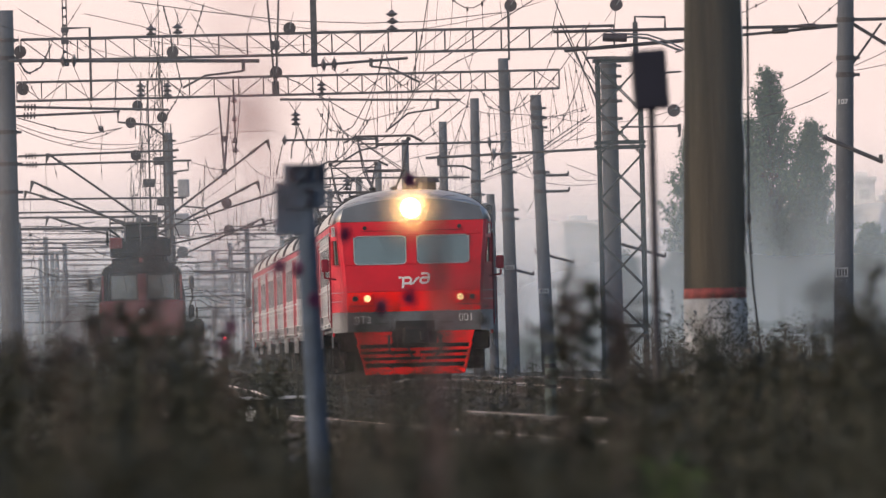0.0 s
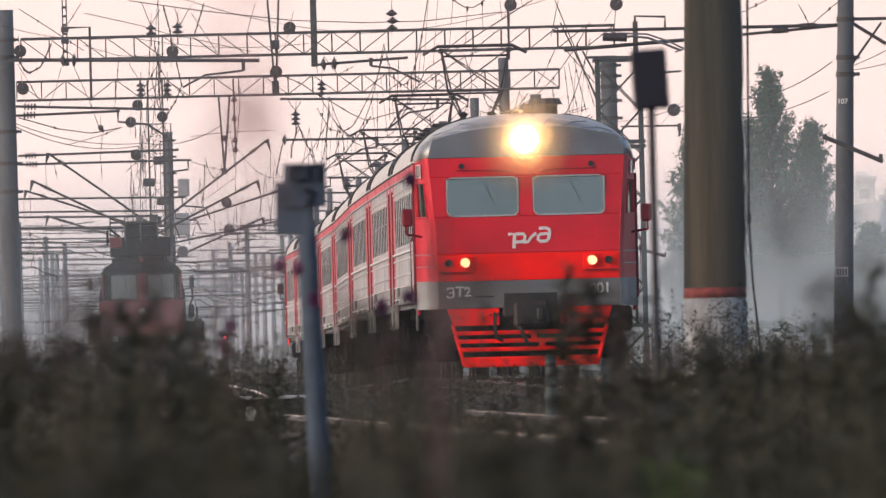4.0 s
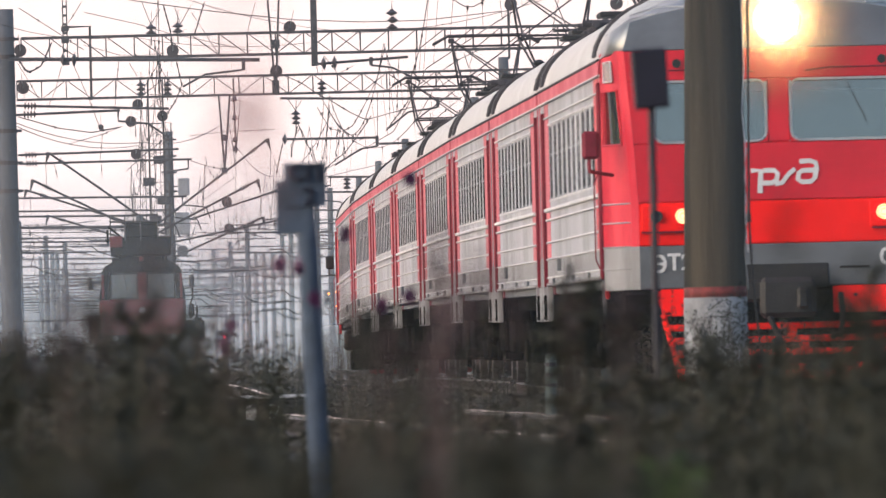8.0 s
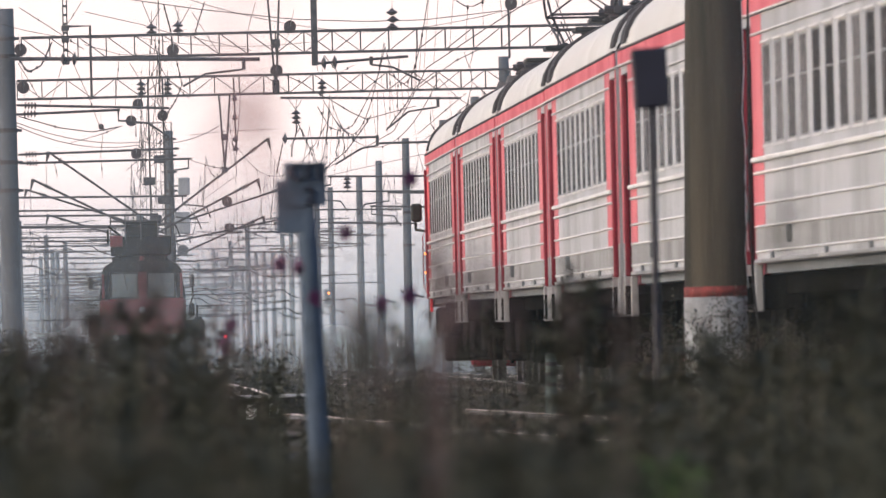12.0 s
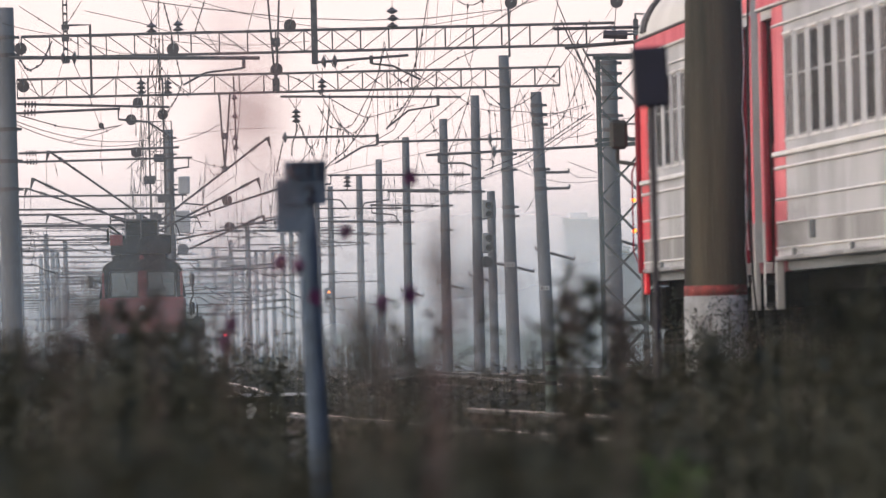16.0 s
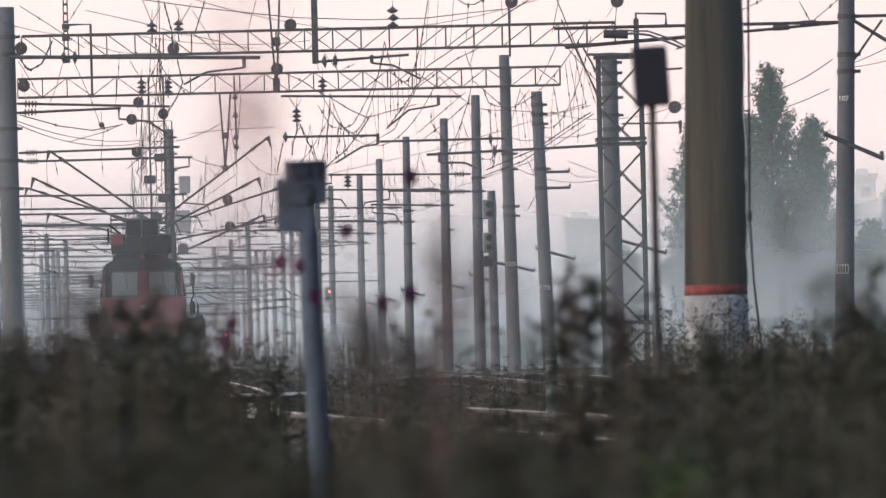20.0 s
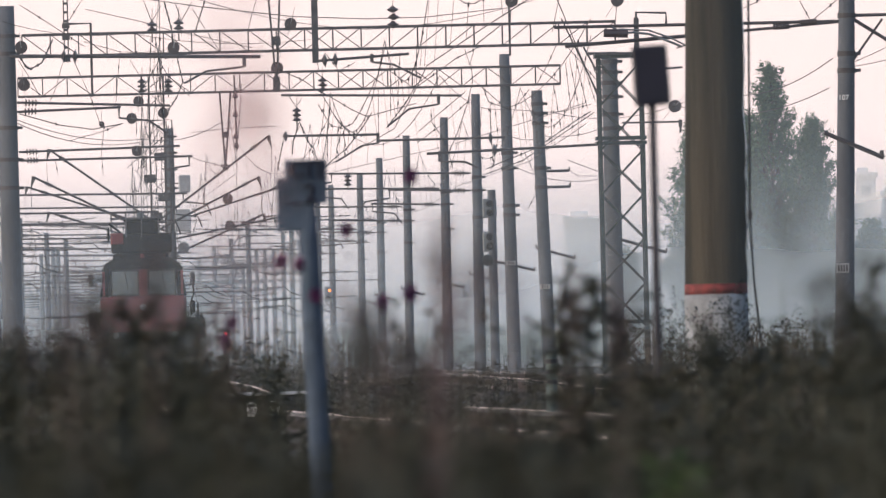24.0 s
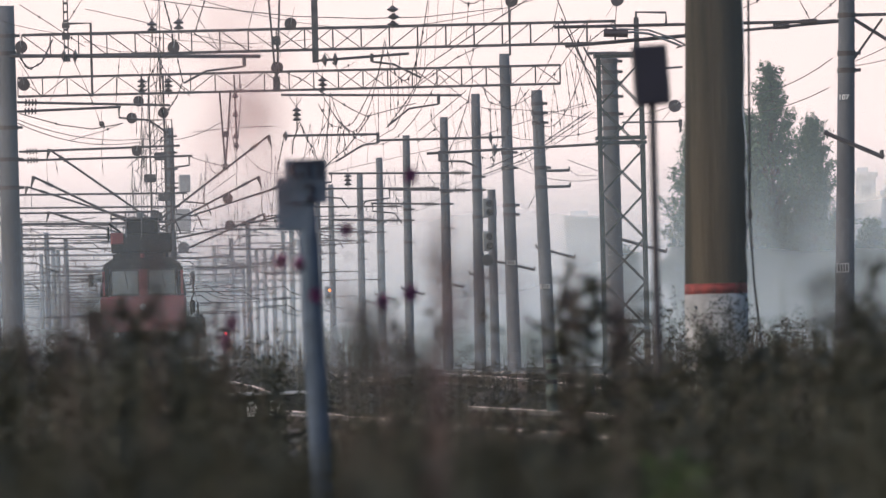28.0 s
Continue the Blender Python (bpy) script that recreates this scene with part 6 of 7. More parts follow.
# droppers far down the line and loops on the outer poles
for pts, d, beads in (([(2.4, 12.0), (2.6, 7.6)], 520, 3), ([(3.2, 11.4), (3.2, 7.2)], 520, 3), ([(9.8, 12.4), (9.9, 7.4)], 540, 3),
                      ([(8.2, 11.0), (8.4, 6.8)], 560, 3), ([(42.6, 24.2), (45.0, 22.9), (48.2, 24.4)], 340, 3), ([(50.0, 23.8), (51.0, 22.4), (53.6, 24.4)], 335, 2),
                      ([(27.0, 13.2), (27.4, 9.2)], 530, 3), ([(24.4, 12.6), (24.6, 8.8)], 530, 3), ([(21.0, 12.6), (21.2, 8.6)], 570, 3), ([(30.2, 13.6), (31.4, 11.2), (30.6, 9.6)], 460, 3)):
    strung(pts, d, beads)


# cross-spans of many tracks seen through one another
rng = random.Random(63)
for k in range(120):
    d = rng.uniform(520, 685)
    a, e = rng.uniform(-7.0, 13.0), rng.uniform(2.6, 9.6)
    w = rng.uniform(3.0, 8.0)
    if k % 4 == 3:
        strung([(a, e + 0.9), (a + 0.2, e - 0.2), (a - 0.1, e - 1.2)], d, 2, 0.012)
    elif k % 4 == 2:
        strung([(a, e), (a + w * 0.3, e + 0.05), (a + w * 0.42, e - 0.35), (a + w * 0.6, e - 0.6)], d, 2, 0.018)
    else:
        strung([(a, e), (a + w * 0.5, e - 0.06), (a + w, e + rng.uniform(-0.15, 0.25))], d, 3, 0.018)


# ---- signals and line-side gear ----
def signal_head(parent, x, z0, z1, w, lamps):
    bm = bmesh.new()
    block(bm, x - w / 2, x + w / 2, -0.12, 0.12, z0, z1, 0.04)
    s = part("signal_head", bm, M_GREY, parent)
    for z, mat in lamps:
        bm = bmesh.new()
        turned(bm, [(0.11, 0.0), (0.13, -0.22), (0.12, -0.22), (0.09, -0.03)], 12, "y", at=(x, -0.12, z))
        part("hood", bm, M_BLACK, s)
        bm = bmesh.new()
        turned(bm, [(0.085, -0.14), (0.05, -0.16)], 12, "y", at=(x, 0, z))
        part("lens", bm, mat, s)


sig = thing("signal_mast", "grey railway signal mast with two dark lamp heads", "railway signal", "railway signals", pose(13.36, 480, -0.7))
bm = bmesh.new()
turned(bm, [(0.16, 0), (0.14, 6.4)], 14)
part("post", bm, M_CONCRETE, sig)
signal_head(sig, -0.08, 5.45, 6.1, 0.48, ((5.62, M_BLACK), (5.92, M_BLACK)))
signal_head(sig, -0.10, 4.3, 4.98, 0.48, ((4.48, M_BLACK), (4.8, M_BLACK)))
bm = bmesh.new()
turned(bm, [(0.2, -0.06), (0.2, 0.06)], 16, "y", at=(-0.2, -0.2, 4.0))
part("route_disc", bm, M_GREEN_STEEL, sig)
sig2 = thing("line_signal", "line-side signal head with a lit orange lamp on a pole", "railway signal", "railway signals", pose(13.87, 859.4, 3.25))
signal_head(sig2, 0.0, 0.0, 0.95, 0.5, ((0.35, M_BLACK),))
bm = bmesh.new()
block(bm, -0.05, 0.05, 0.1, 0.5, 0.4, 0.5)
part("bracket", bm, M_STEEL, sig2)
bm = bmesh.new()
turned(bm, [(0.07, -0.36), (0.04, -0.40)], 14, "y", at=(0.05, 0, 0.70))
part("lit_lens", bm, M_SIGNAL, sig2, "lit orange signal lens")
bx = thing("equipment_box", "pale grey equipment boxes and horn on a concrete pole", "equipment box", "", pose(3.52, 599.5, 4.6))
for z0, z1, x0, x1 in ((2.6, 3.35, -0.1, 0.4), (0.95, 1.9, -0.3, 0.38)):
    bm = bmesh.new()
    block(bm, x0, x1, -0.25, 0.25, z0, z1, 0.05)
    part("box", bm, M_PALE, bx)
bm = bmesh.new()
turned(bm, [(0.08, 0.2), (0.1, 0.0), (0.25, -0.25), (0.24, -0.25)], 14, "y", at=(0.05, 0, 0.25))
part("horn", bm, M_CONCRETE, bx)
bm = bmesh.new()
rod(bm, (-0.45, 0.0, 0.2), (-0.45, 0.0, 3.2), 0.05)
for z in (0.25, 1.4, 3.0):
    rod(bm, (-0.5, 0.0, z), (0.0, 0.0, z), 0.03)
for z in (0.25, 1.4, 3.0):
    rod(bm, (-0.45, 0.0, z), (-0.45, 0.45, z), 0.03)
part("rack", bm, M_STEEL, bx)
dw = thing("dwarf_signal", "low dwarf signal with a lit red lamp", "railway signal", "railway signals", pose(4.05, 460, -0.72))
bm = bmesh.new()
block(bm, -0.10, 0.10, -0.12, 0.12, 0, 1.85, 0.03)
part("body", bm, M_BLACK, dw)
bm = bmesh.new()
turned(bm, [(0.05, -0.13), (0.03, -0.16)], 12, "y", at=(0, 0, 1.72))
part("lens", bm, M_REDGLOW, dw, "lit red lens")
mk = thing("switch_marker", "low dark switch box with two white plates beside the rails", "track marker", "", pose(1.57, 140, -0.45))
bm = bmesh.new()
block(bm, -0.62, 0.58, -0.1, 0.5, 0, 0.45, 0.02)
part("body", bm, M_BLACK, mk)
# pale paint on the lid carries the light along the box's top edge
bm = bmesh.new()
block(bm, -0.66, 0.62, -0.14, 0.54, 0.45, 0.48, 0.006)
part("lid", bm, M_PALE, mk, "lid painted pale for the lit top edge")
for x in (-0.15, 0.08):
    bm = bmesh.new()
    block(bm, x, x + 0.10, -0.115, -0.095, 0.24, 0.39, 0.004)
    part("plate", bm, M_LETTER, mk)
km = thing("distance_marker", "small white distance board on a thin post", "track marker", "", pose(13.58, 640, -0.75))
bm = bmesh.new()
rod(bm, (0, 0, 0), (0, 0, 1.5), 0.03)
part("post", bm, M_WHITE, km)
bm = bmesh.new()
block(bm, -0.18, 0.18, -0.03, -0.01, 1.3, 1.62, 0.005)
part("board", bm, M_LETTER, km)

sp_ = thing("striped_post", "short pale teal post with dark stripes in the weeds", "track marker", "", pose(3.48, 110, -0.55))
bm = bmesh.new()
rod(bm, (0, 0, 0), (0.02, 0, 0.94), 0.045, n=12)
part("post", bm, M_TEAL, sp_)
for z in (0.68, 0.76, 0.84):
    bm = bmesh.new()
    rod(bm, (0.018, 0, z), (0.018, 0, z + 0.03), 0.048, n=12)
    part("stripe", bm, M_SIGN_DARK, sp_)
for x, y, z in ((13.23, 454.7, 3.05), (13.84, 439.7, 2.2)):
    n = thing("pole_plate", "small white plate fixed to a concrete pole", "plate", "pole plates", pose(x, y, z))
    bm = bmesh.new()
    block(bm, -0.15, 0.15, -0.04, 0.10, -0.07, 0.07, 0.01)
    part("board", bm, M_WHITE, n)
    for j in range(3):
        bm = bmesh.new()
        block(bm, -0.10 + 0.075 * j, -0.055 + 0.075 * j, -0.046, -0.04, -0.045, 0.045)
        part("mark", bm, M_STEEL, n)

# near sign: two plates on a pipe
sg = thing("number_sign", "pale blue enamel sign plates with dark characters on a pipe post", "sign", "", pose(0.63, 40, -0.95))
bm = bmesh.new()
rod(bm, (0.012, 0, 0), (-0.045, 0, 1.93), 0.034, 0.027, n=16)
part("post", bm, M_SIGN, sg)
bm = bmesh.new()
block(bm, -0.10, 0.018, -0.034, -0.030, 1.81, 1.935, 0.002)
part("plate", bm, M_SIGN, sg, "upper plate with dark characters")
bm = bmesh.new()
block(bm, -0.125, -0.02, -0.026, -0.022, 1.735, 1.885, 0.002)
part("plate", bm, M_SIGN, sg, "lower plate set behind")
turn = pose(0, 0, 0, 90, 0, 0)
for tx, s, x, z in (("\u0421\u041f", 0.064, -0.041, 1.903), ("2", 0.070, -0.030, 1.838)):
    lettering("inscription", tx, s, M_SIGN_DARK, sg, pose(x, -0.0365, z) @ turn)

# dark box marker on a thin post
bxs = thing("box_marker", "black box marker seen from behind on a thin post", "track marker", "", pose(1.575, 40, -0.95))
bm = bmesh.new()
rod(bm, (0.0, 0, 0), (0.0, 0, 2.1), 0.011, n=10)
part("post", bm, M_SIGN_DARK, bxs)
bm = bmesh.new()
block(bm, -0.050, 0.050, -0.03, 0.03, -0.085, 0.085, 0.006)
o = part("box", bm, M_SIGN_DARK, bxs)
o.matrix_basis = pose(-0.002, 0, 2.15, 0, -3.0, 0)


# ---- red works vehicle on the side track ----
def build_works_vehicle():
    v = thing("works_vehicle", "orange-red rail works vehicle with a dark platform on its roof", "rail vehicle", "", pose(1.42, 455, track_z(455)))
    bm = bmesh.new()
    block(bm, -1.44, 1.34, 0.0, 5.5, 1.25, 2.70, 0.08)
    part("cab_body", bm, M_ORANGE_CAB, v)
    # cab head draws in towards the roof
    for s in (-1, 1):
        bm = bmesh.new()
        c = [(s * 1.40 - 0.05, 0.05, 2.70), (s * 1.12 - 0.05, 0.05, 2.70), (s * 1.06 - 0.05, 0.12, 3.58), (s * 1.24 - 0.05, 0.12, 3.58)]
        f = [bm.verts.new(p) for p in c]
        k = [bm.verts.new((x, 5.5, z)) for x, y, z in c]
        bm.faces.new(f)
        bm.faces.new(k[::-1])
        for i in range(4):
            bm.faces.new((f[i], k[i], k[(i + 1) % 4], f[(i + 1) % 4]))
        part("corner_post", bm, M_UNDER, v, "dark cab corner post")
        bm = bmesh.new()
        block(bm, *sorted((s * 1.30 - 0.05, s * 1.22 - 0.05)), 0.0, 0.05, 2.72, 3.5, 0.01)
        part("post_trim", bm, M_ORANGE_CAB, v)
    bm = bmesh.new()
    block(bm, -0.17, 0.10, 0.03, 0.2, 2.70, 3.58, 0.02)
    part("window_post", bm, M_ORANGE_CAB, v)
    for x0, x1 in ((-1.08, -0.17), (0.10, 1.02)):
        bm = bmesh.new()
        for a, b, c, d in ((x0, x1, 2.70, 2.76), (x0, x1, 3.50, 3.58), (x0, x0 + 0.05, 2.76, 3.50), (x1 - 0.05, x1, 2.76, 3.50)):
            block(bm, a, b, 0.05, 0.14, c, d)
        w = part("windscreen", bm, M_BLACK, v)
        bm = bmesh.new()
        block(bm, x0 + 0.04, x1 - 0.04, 0.09, 0.10, 2.75, 3.51)
        part("pane", bm, M_VGLASS, w)
        bm = bmesh.new()
        rod(bm, (x0 + 0.45, 0.02, 3.5), (x0 + 0.55, 0.03, 2.95), 0.014)
        part("wiper", bm, M_BLACK, v)
        bm = bmesh.new()
        block(bm, x0 + 0.22, x0 + 0.62, 0.9, 1.1, 2.6, 3.25, 0.08)
        part("seat", bm, M_UNDER, v, "dark seat back behind the windscreen")
    bm = bmesh.new()
    block(bm, -1.3, 1.2, 1.9, 2.0, 2.70, 3.58)
    part("cab_bulkhead", bm, M_PALE, v, "pale inner wall of the cab")
    bm = bmesh.new()
    sec = [(-1.36, 3.56), (-1.24, 3.76), (-0.95, 3.92), (0.85, 3.92), (1.12, 3.76), (1.26, 3.56)]
    a = [bm.verts.new((x, -0.05, z)) for x, z in sec]
    b = [bm.verts.new((x, 5.6, z)) for x, z in sec]
    for i in range(5):
        bm.faces.new((a[i], a[i + 1], b[i + 1], b[i]))
    bm.faces.new(a)
    bm.faces.new(b[::-1])
    part("roof", bm, M_UNDER, v, "dark grey arched roof")
    bm = bmesh.new()
    turned(bm, [(0.06, 3.92), (0.075, 3.96), (0.06, 4.06)], 10, at=(-0.05, 0.0, 0))
    part("beacon", bm, M_ORANGE_CAB, v)
    bm = bmesh.new()
    turned(bm, [(0.10, 0.0), (0.12, -0.06), (0.09, -0.06)], 14, "y", at=(-0.05, 0.0, 2.33))
    part("headlamp", bm, M_PALE, v)
    # lifting platform: deck with panelled skirt, winch housing and rails
    bm = bmesh.new()
    block(bm, -1.04, 0.91, 0.6, 3.6, 4.10, 4.70, 0.04)
    for x in (-0.7, -0.3, 0.1, 0.5):
        block(bm, x - 0.02, x + 0.02, 0.57, 0.6, 4.12, 4.68)
    for x in (-0.8, 0.7):
        for y in (0.9, 3.2):
            rod(bm, (x, y, 3.85), (x, y, 4.12), 0.07)
    part("work_platform", bm, M_UNDER, v, "dark lifting work platform")
    bm = bmesh.new()
    block(bm, -0.92, 0.80, 0.95, 3.3, 3.80, 4.11, 0.06)
    block(bm, -1.00, -0.70, 0.80, 1.3, 3.84, 4.06, 0.04)
    part("lifting_frame", bm, M_UNDER, v, "dark lifting gear under the platform")
    bm = bmesh.new()
    block(bm, -0.56, 0.52, 0.75, 2.4, 4.70, 5.12, 0.05)
    block(bm, -0.50, 0.46, 0.72, 0.75, 4.80, 5.02)
    rod(bm, (-0.62, 0.8, 5.14), (0.56, 0.8, 5.16), 0.04)
    part("winch_housing", bm, M_UNDER, v, "dark winch housing on the platform")
    bm = bmesh.new()
    block(bm, -1.06, -0.64, 0.5, 1.0, 4.38, 4.74, 0.03)
    part("locker", bm, M_ORANGE_CAB, v)
    bm = bmesh.new()
    block(bm, -0.20, 0.02, 0.9, 1.2, 5.12, 5.40, 0.03)
    part("control_box", bm, M_GREY, v)
    for z in (5.22, 5.42):
        bm = bmesh.new()
        pipe(bm, [(-1.04, 0.6, z), (0.50, 0.6, z), (0.50, 3.5, z), (-1.04, 3.5, z), (-1.04, 0.6, z)], 0.022)
        part("railing", bm, M_STEEL, v)
    for x in (-1.02, -0.55, -0.05, 0.50):
        for y in (0.6, 3.5):
            bm = bmesh.new()
            rod(bm, (x, y, 4.6), (x, y, 5.44), 0.022)
            part("railing_post", bm, M_STEEL, v)
    bm = bmesh.new()
    for p, q in (((-1.10, 5.05), (-0.72, 4.75)), ((-1.20, 4.62), (-1.0, 4.62)), ((-1.12, 4.5), (-1.12, 4.95))):
        rod(bm, (p[0], 0.55, p[1]), (q[0], 0.55, q[1]), 0.04)
    part("hand_winch", bm, M_UNDER, v)
    # dark deck, lockers and hoses round the foot of the cab
    bm = bmesh.new()
    block(bm, -1.6, 1.70, -0.35, 0.0, 0.70, 1.55, 0.06)
    part("front_deck", bm, M_UNDER, v, "dark front deck and buffer beam")
    bm = bmesh.new()
    block(bm, 1.30, 1.93, -0.2, 1.4, 1.28, 1.98, 0.05)
    block(bm, 1.60, 1.86, -0.22, 0.3, 1.98, 2.06, 0.02)
    part("side_locker", bm, M_UNDER, v)
    bm = bmesh.new()
    block(bm, -1.80, -1.42, -0.2, 1.2, 1.30, 2.2, 0.06)
    part("side_locker", bm, M_UNDER, v)
    bm = bmesh.new()
    pipe(bm, [(1.50, -0.1, 2.05), (1.50, -0.1, 2.55), (1.58, -0.1, 2.72), (1.56, -0.1, 3.05)], 0.03)
    block(bm, 1.44, 1.62, -0.15, 0.15, 2.10, 2.52, 0.05)
    rod(bm, (1.70, -0.1, 2.05), (1.70, -0.1, 2.45), 0.03)
    part("hose_reel", bm, M_UNDER, v)
    for x in (-0.95, 0.95):
        bm = bmesh.new()
        turned(bm, [(0.08, 0.0), (0.08, -0.4), (0.24, -0.42), (0.24, -0.47)], 14, "y", at=(x, -0.35, 1.05))
        part("buffer", bm, M_BLACK, v)
        bm = bmesh.new()
        turned(bm, [(0.10, 0.0), (0.10, -0.05)], 12, "y", at=(x, -0.36, 1.45))
        part("lamp", bm, M_GREY, v)
    for s, x in ((-1, -1.72), (1, 1.55)):
        bm = bmesh.new()
        rod(bm, (s * 1.30, 0.1, 3.0), (x, -0.05, 3.05), 0.02)
        block(bm, x - 0.08, x + 0.08, -0.12, -0.02, 3.02, 3.44, 0.04)
        part("mirror", bm, M_BLACK, v)
    for y in (1.2, 4.4):
        for s in (-1, 1):
            bm = bmesh.new()
            turned(bm, [(0.05, -0.08), (0.40, -0.06), (0.45, -0.07), (0.45, 0.06), (0.05, 0.08)], 18, "x", at=(s * 0.76, y, 0.45))
            part("wheel", bm, M_STEEL, v)
    bm = bmesh.new()
    block(bm, -1.2, 1.2, 0.1, 5.4, 0.6, 1.26, 0.04)
    part("chassis", bm, M_UNDER, v)


build_works_vehicle()


# ---- distance: trees, bushes and far blocks ----
def leaf_cloud(verts, faces, centre, radius, n, size, rng):
    for _ in range(n):
        d = Vector((rng.gauss(0, 1), rng.gauss(0, 1), rng.gauss(0, 1))).normalized() * rng.random() ** 0.45
        c = Vector(centre) + Vector((d.x * radius[0], d.y * radius[1], d.z * radius[2]))
        u = Vector((rng.gauss(0, 1), rng.gauss(0, 1), rng.gauss(0, 1))).normalized()
        w = u.orthogonal().normalized()
        s = size * rng.uniform(0.6, 1.4)
        k = len(verts)
        verts += [c - u * s, c + w * s * 0.6, c + u * s, c - w * s * 0.6]
        faces.append((k, k + 1, k + 2, k + 3))


def from_lists(name, verts, faces, mat, parent=None):
    me = bpy.data.meshes.new(name)
    me.from_pydata([tuple(v) for v in verts], [], faces)
    me.materials.append(mat)
    o = new(name, me)
    if parent is not None:
        o.parent = parent
    return o


def build_tree(x, y, h, w, seed, label, bare=0.12, lean=0.0, full=1.9):
    rng = random.Random(seed)
    t = thing("tree", label, "tree", "line-side trees", pose(x, y, -0.8))
    bm = bmesh.new()
    pts = [Vector((rng.uniform(-0.15, 0.15) * i, 0, h * 0.86 * i / 7)) for i in range(8)]
    for i in range(7):
        rod(bm, pts[i], pts[i + 1], 0.38 * (1 - i / 7.5), 0.38 * (1 - (i + 1) / 7.5), n=8)
    part("trunk", bm, M_BARK, t)
    verts, faces = [], []
    bm = bmesh.new()
    for i in range(230):
        k = bare + (1 - bare) * (i + rng.random()) / 230
        env = w * (0.04 + 0.96 * min(1.0, full * (1 - k)) ** 0.9)
        a = rng.uniform(0, 2 * math.pi)
        reach = env * rng.uniform(0.35, 1.0)
        tip = Vector((math.cos(a) * reach + lean * h * k, math.sin(a) * reach, h * k))
        root = Vector((lean * h * k * 0.5, 0, max(0.5, h * k - reach * 1.1 - 0.8)))
        rod(bm, root, tip, 0.07, 0.015, n=4)
        # leaves sit in sprays along the twigs at the limb's outer half
        for _ in range(int(6 + 2 * reach)):
            u = rng.uniform(0.45, 1.0)
            at = root.lerp(tip, u)
            twig = Vector((rng.gauss(0, 0.5), rng.gauss(0, 0.5), rng.uniform(0.1, 1.0))).normalized() * rng.uniform(0.5, 1.1)
            for _ in range(16):
                c = at + twig * rng.random() + Vector((rng.gauss(0, 0.10), rng.gauss(0, 0.10), rng.gauss(0, 0.10)))
                d = Vector((rng.gauss(0, 1), rng.gauss(0, 1), rng.gauss(0, 1))).normalized()
                e = d.orthogonal().normalized()
                z = rng.uniform(0.08, 0.15)
                q = len(verts)
                verts += [c - d * z, c + e * z * 0.6, c + d * z, c - e * z * 0.6]
                faces.append((q, q + 1, q + 2, q + 3))
    part("limbs", bm, M_BARK, t)
    from_lists("crown", verts, faces, M_TREE, t)
    return t


build_tree(47.9, 1000, 20.3, 5.2, 3, "tall poplar, grey-green in the smoke", lean=-0.008, full=1.7)
build_tree(49.7, 985, 16.2, 3.8, 5, "poplar beside the taller one, grey-green in smoke", lean=0.008, full=2.0)
build_tree(46.3, 1010, 17.0, 3.4, 8, "leafy tree half hidden by the near pole", full=2.4)
build_tree(43.2, 1015, 16.6, 2.9, 12, "leafy tree behind the near pole", lean=-0.02, full=3.0)
build_tree(51.8, 1020, 10.5, 2.6, 31, "rounded leafy tree below the poplars", full=2.6)
build_tree(54.4, 995, 9.0, 2.9, 17, "rounded roadside tree in the smoke")
build_tree(41.0, 1100, 8.0, 3.0, 23, "low leafy tree in the smoke")
build_tree(57.6, 1030, 8.5, 3.4, 29, "low leafy tree in the smoke")
rng = random.Random(77)
verts, faces = [], []
for _ in range(260):
    y = rng.uniform(900, 1250)
    x = y * rng.uniform(0.016, 0.062)
    s = rng.uniform(1.0, 2.6)
    leaf_cloud(verts, faces, (x, y, -0.6 + s * 0.5), (s * 1.3, s * 1.3, s * 0.8), 260, 0.09, rng)
tagged(from_lists("bushes", verts, faces, M_TREE), "hazy thicket of bushes along the railway", "bushes", kind="stuff")


def far_block(x, y, w, h, floors, bays, label):
    b = thing("apartment_block", label, "building", "distant apartment blocks", pose(x, y, -1))
    bm = bmesh.new()
    block(bm, -w / 2, w / 2, 0, 12, 0, h)
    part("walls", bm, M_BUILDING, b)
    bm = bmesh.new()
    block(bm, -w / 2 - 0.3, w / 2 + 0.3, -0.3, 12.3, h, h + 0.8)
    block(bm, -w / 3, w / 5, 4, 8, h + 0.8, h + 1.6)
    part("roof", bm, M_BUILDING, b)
    # windows almost as white as the walls, faded by colour as haze would
    first = None
    for i in range(floors):
        for j in range(bays):
            m = pose(-w / 2 + (j + 0.5) * w / bays, -0.05, 1.4 + i * (h - 1) / floors)
            if first is None:
                bm = bmesh.new()
                block(bm, -0.75, 0.75, -0.02, 0.06, 0, 1.5)
                first = part("window", bm, M_FRAME, b)
                first.matrix_basis = m
            else:
                again(first, m, b)


far_block(75.3, 2200, 5.2, 20.3, 7, 2, "pale apartment block fading into the haze")
far_block(79.5, 2230, 6.0, 16.5, 5, 2, "low pale apartment block in the haze")
far_block(119.6, 2200, 3.2, 26, 8, 1, "narrow pale tower block in the haze")
far_block(116.3, 2180, 3.4, 21.5, 7, 1, "pale tower block in the haze")
far_block(123.5, 2190, 4.0, 23, 7, 2, "pale tower block in the haze")


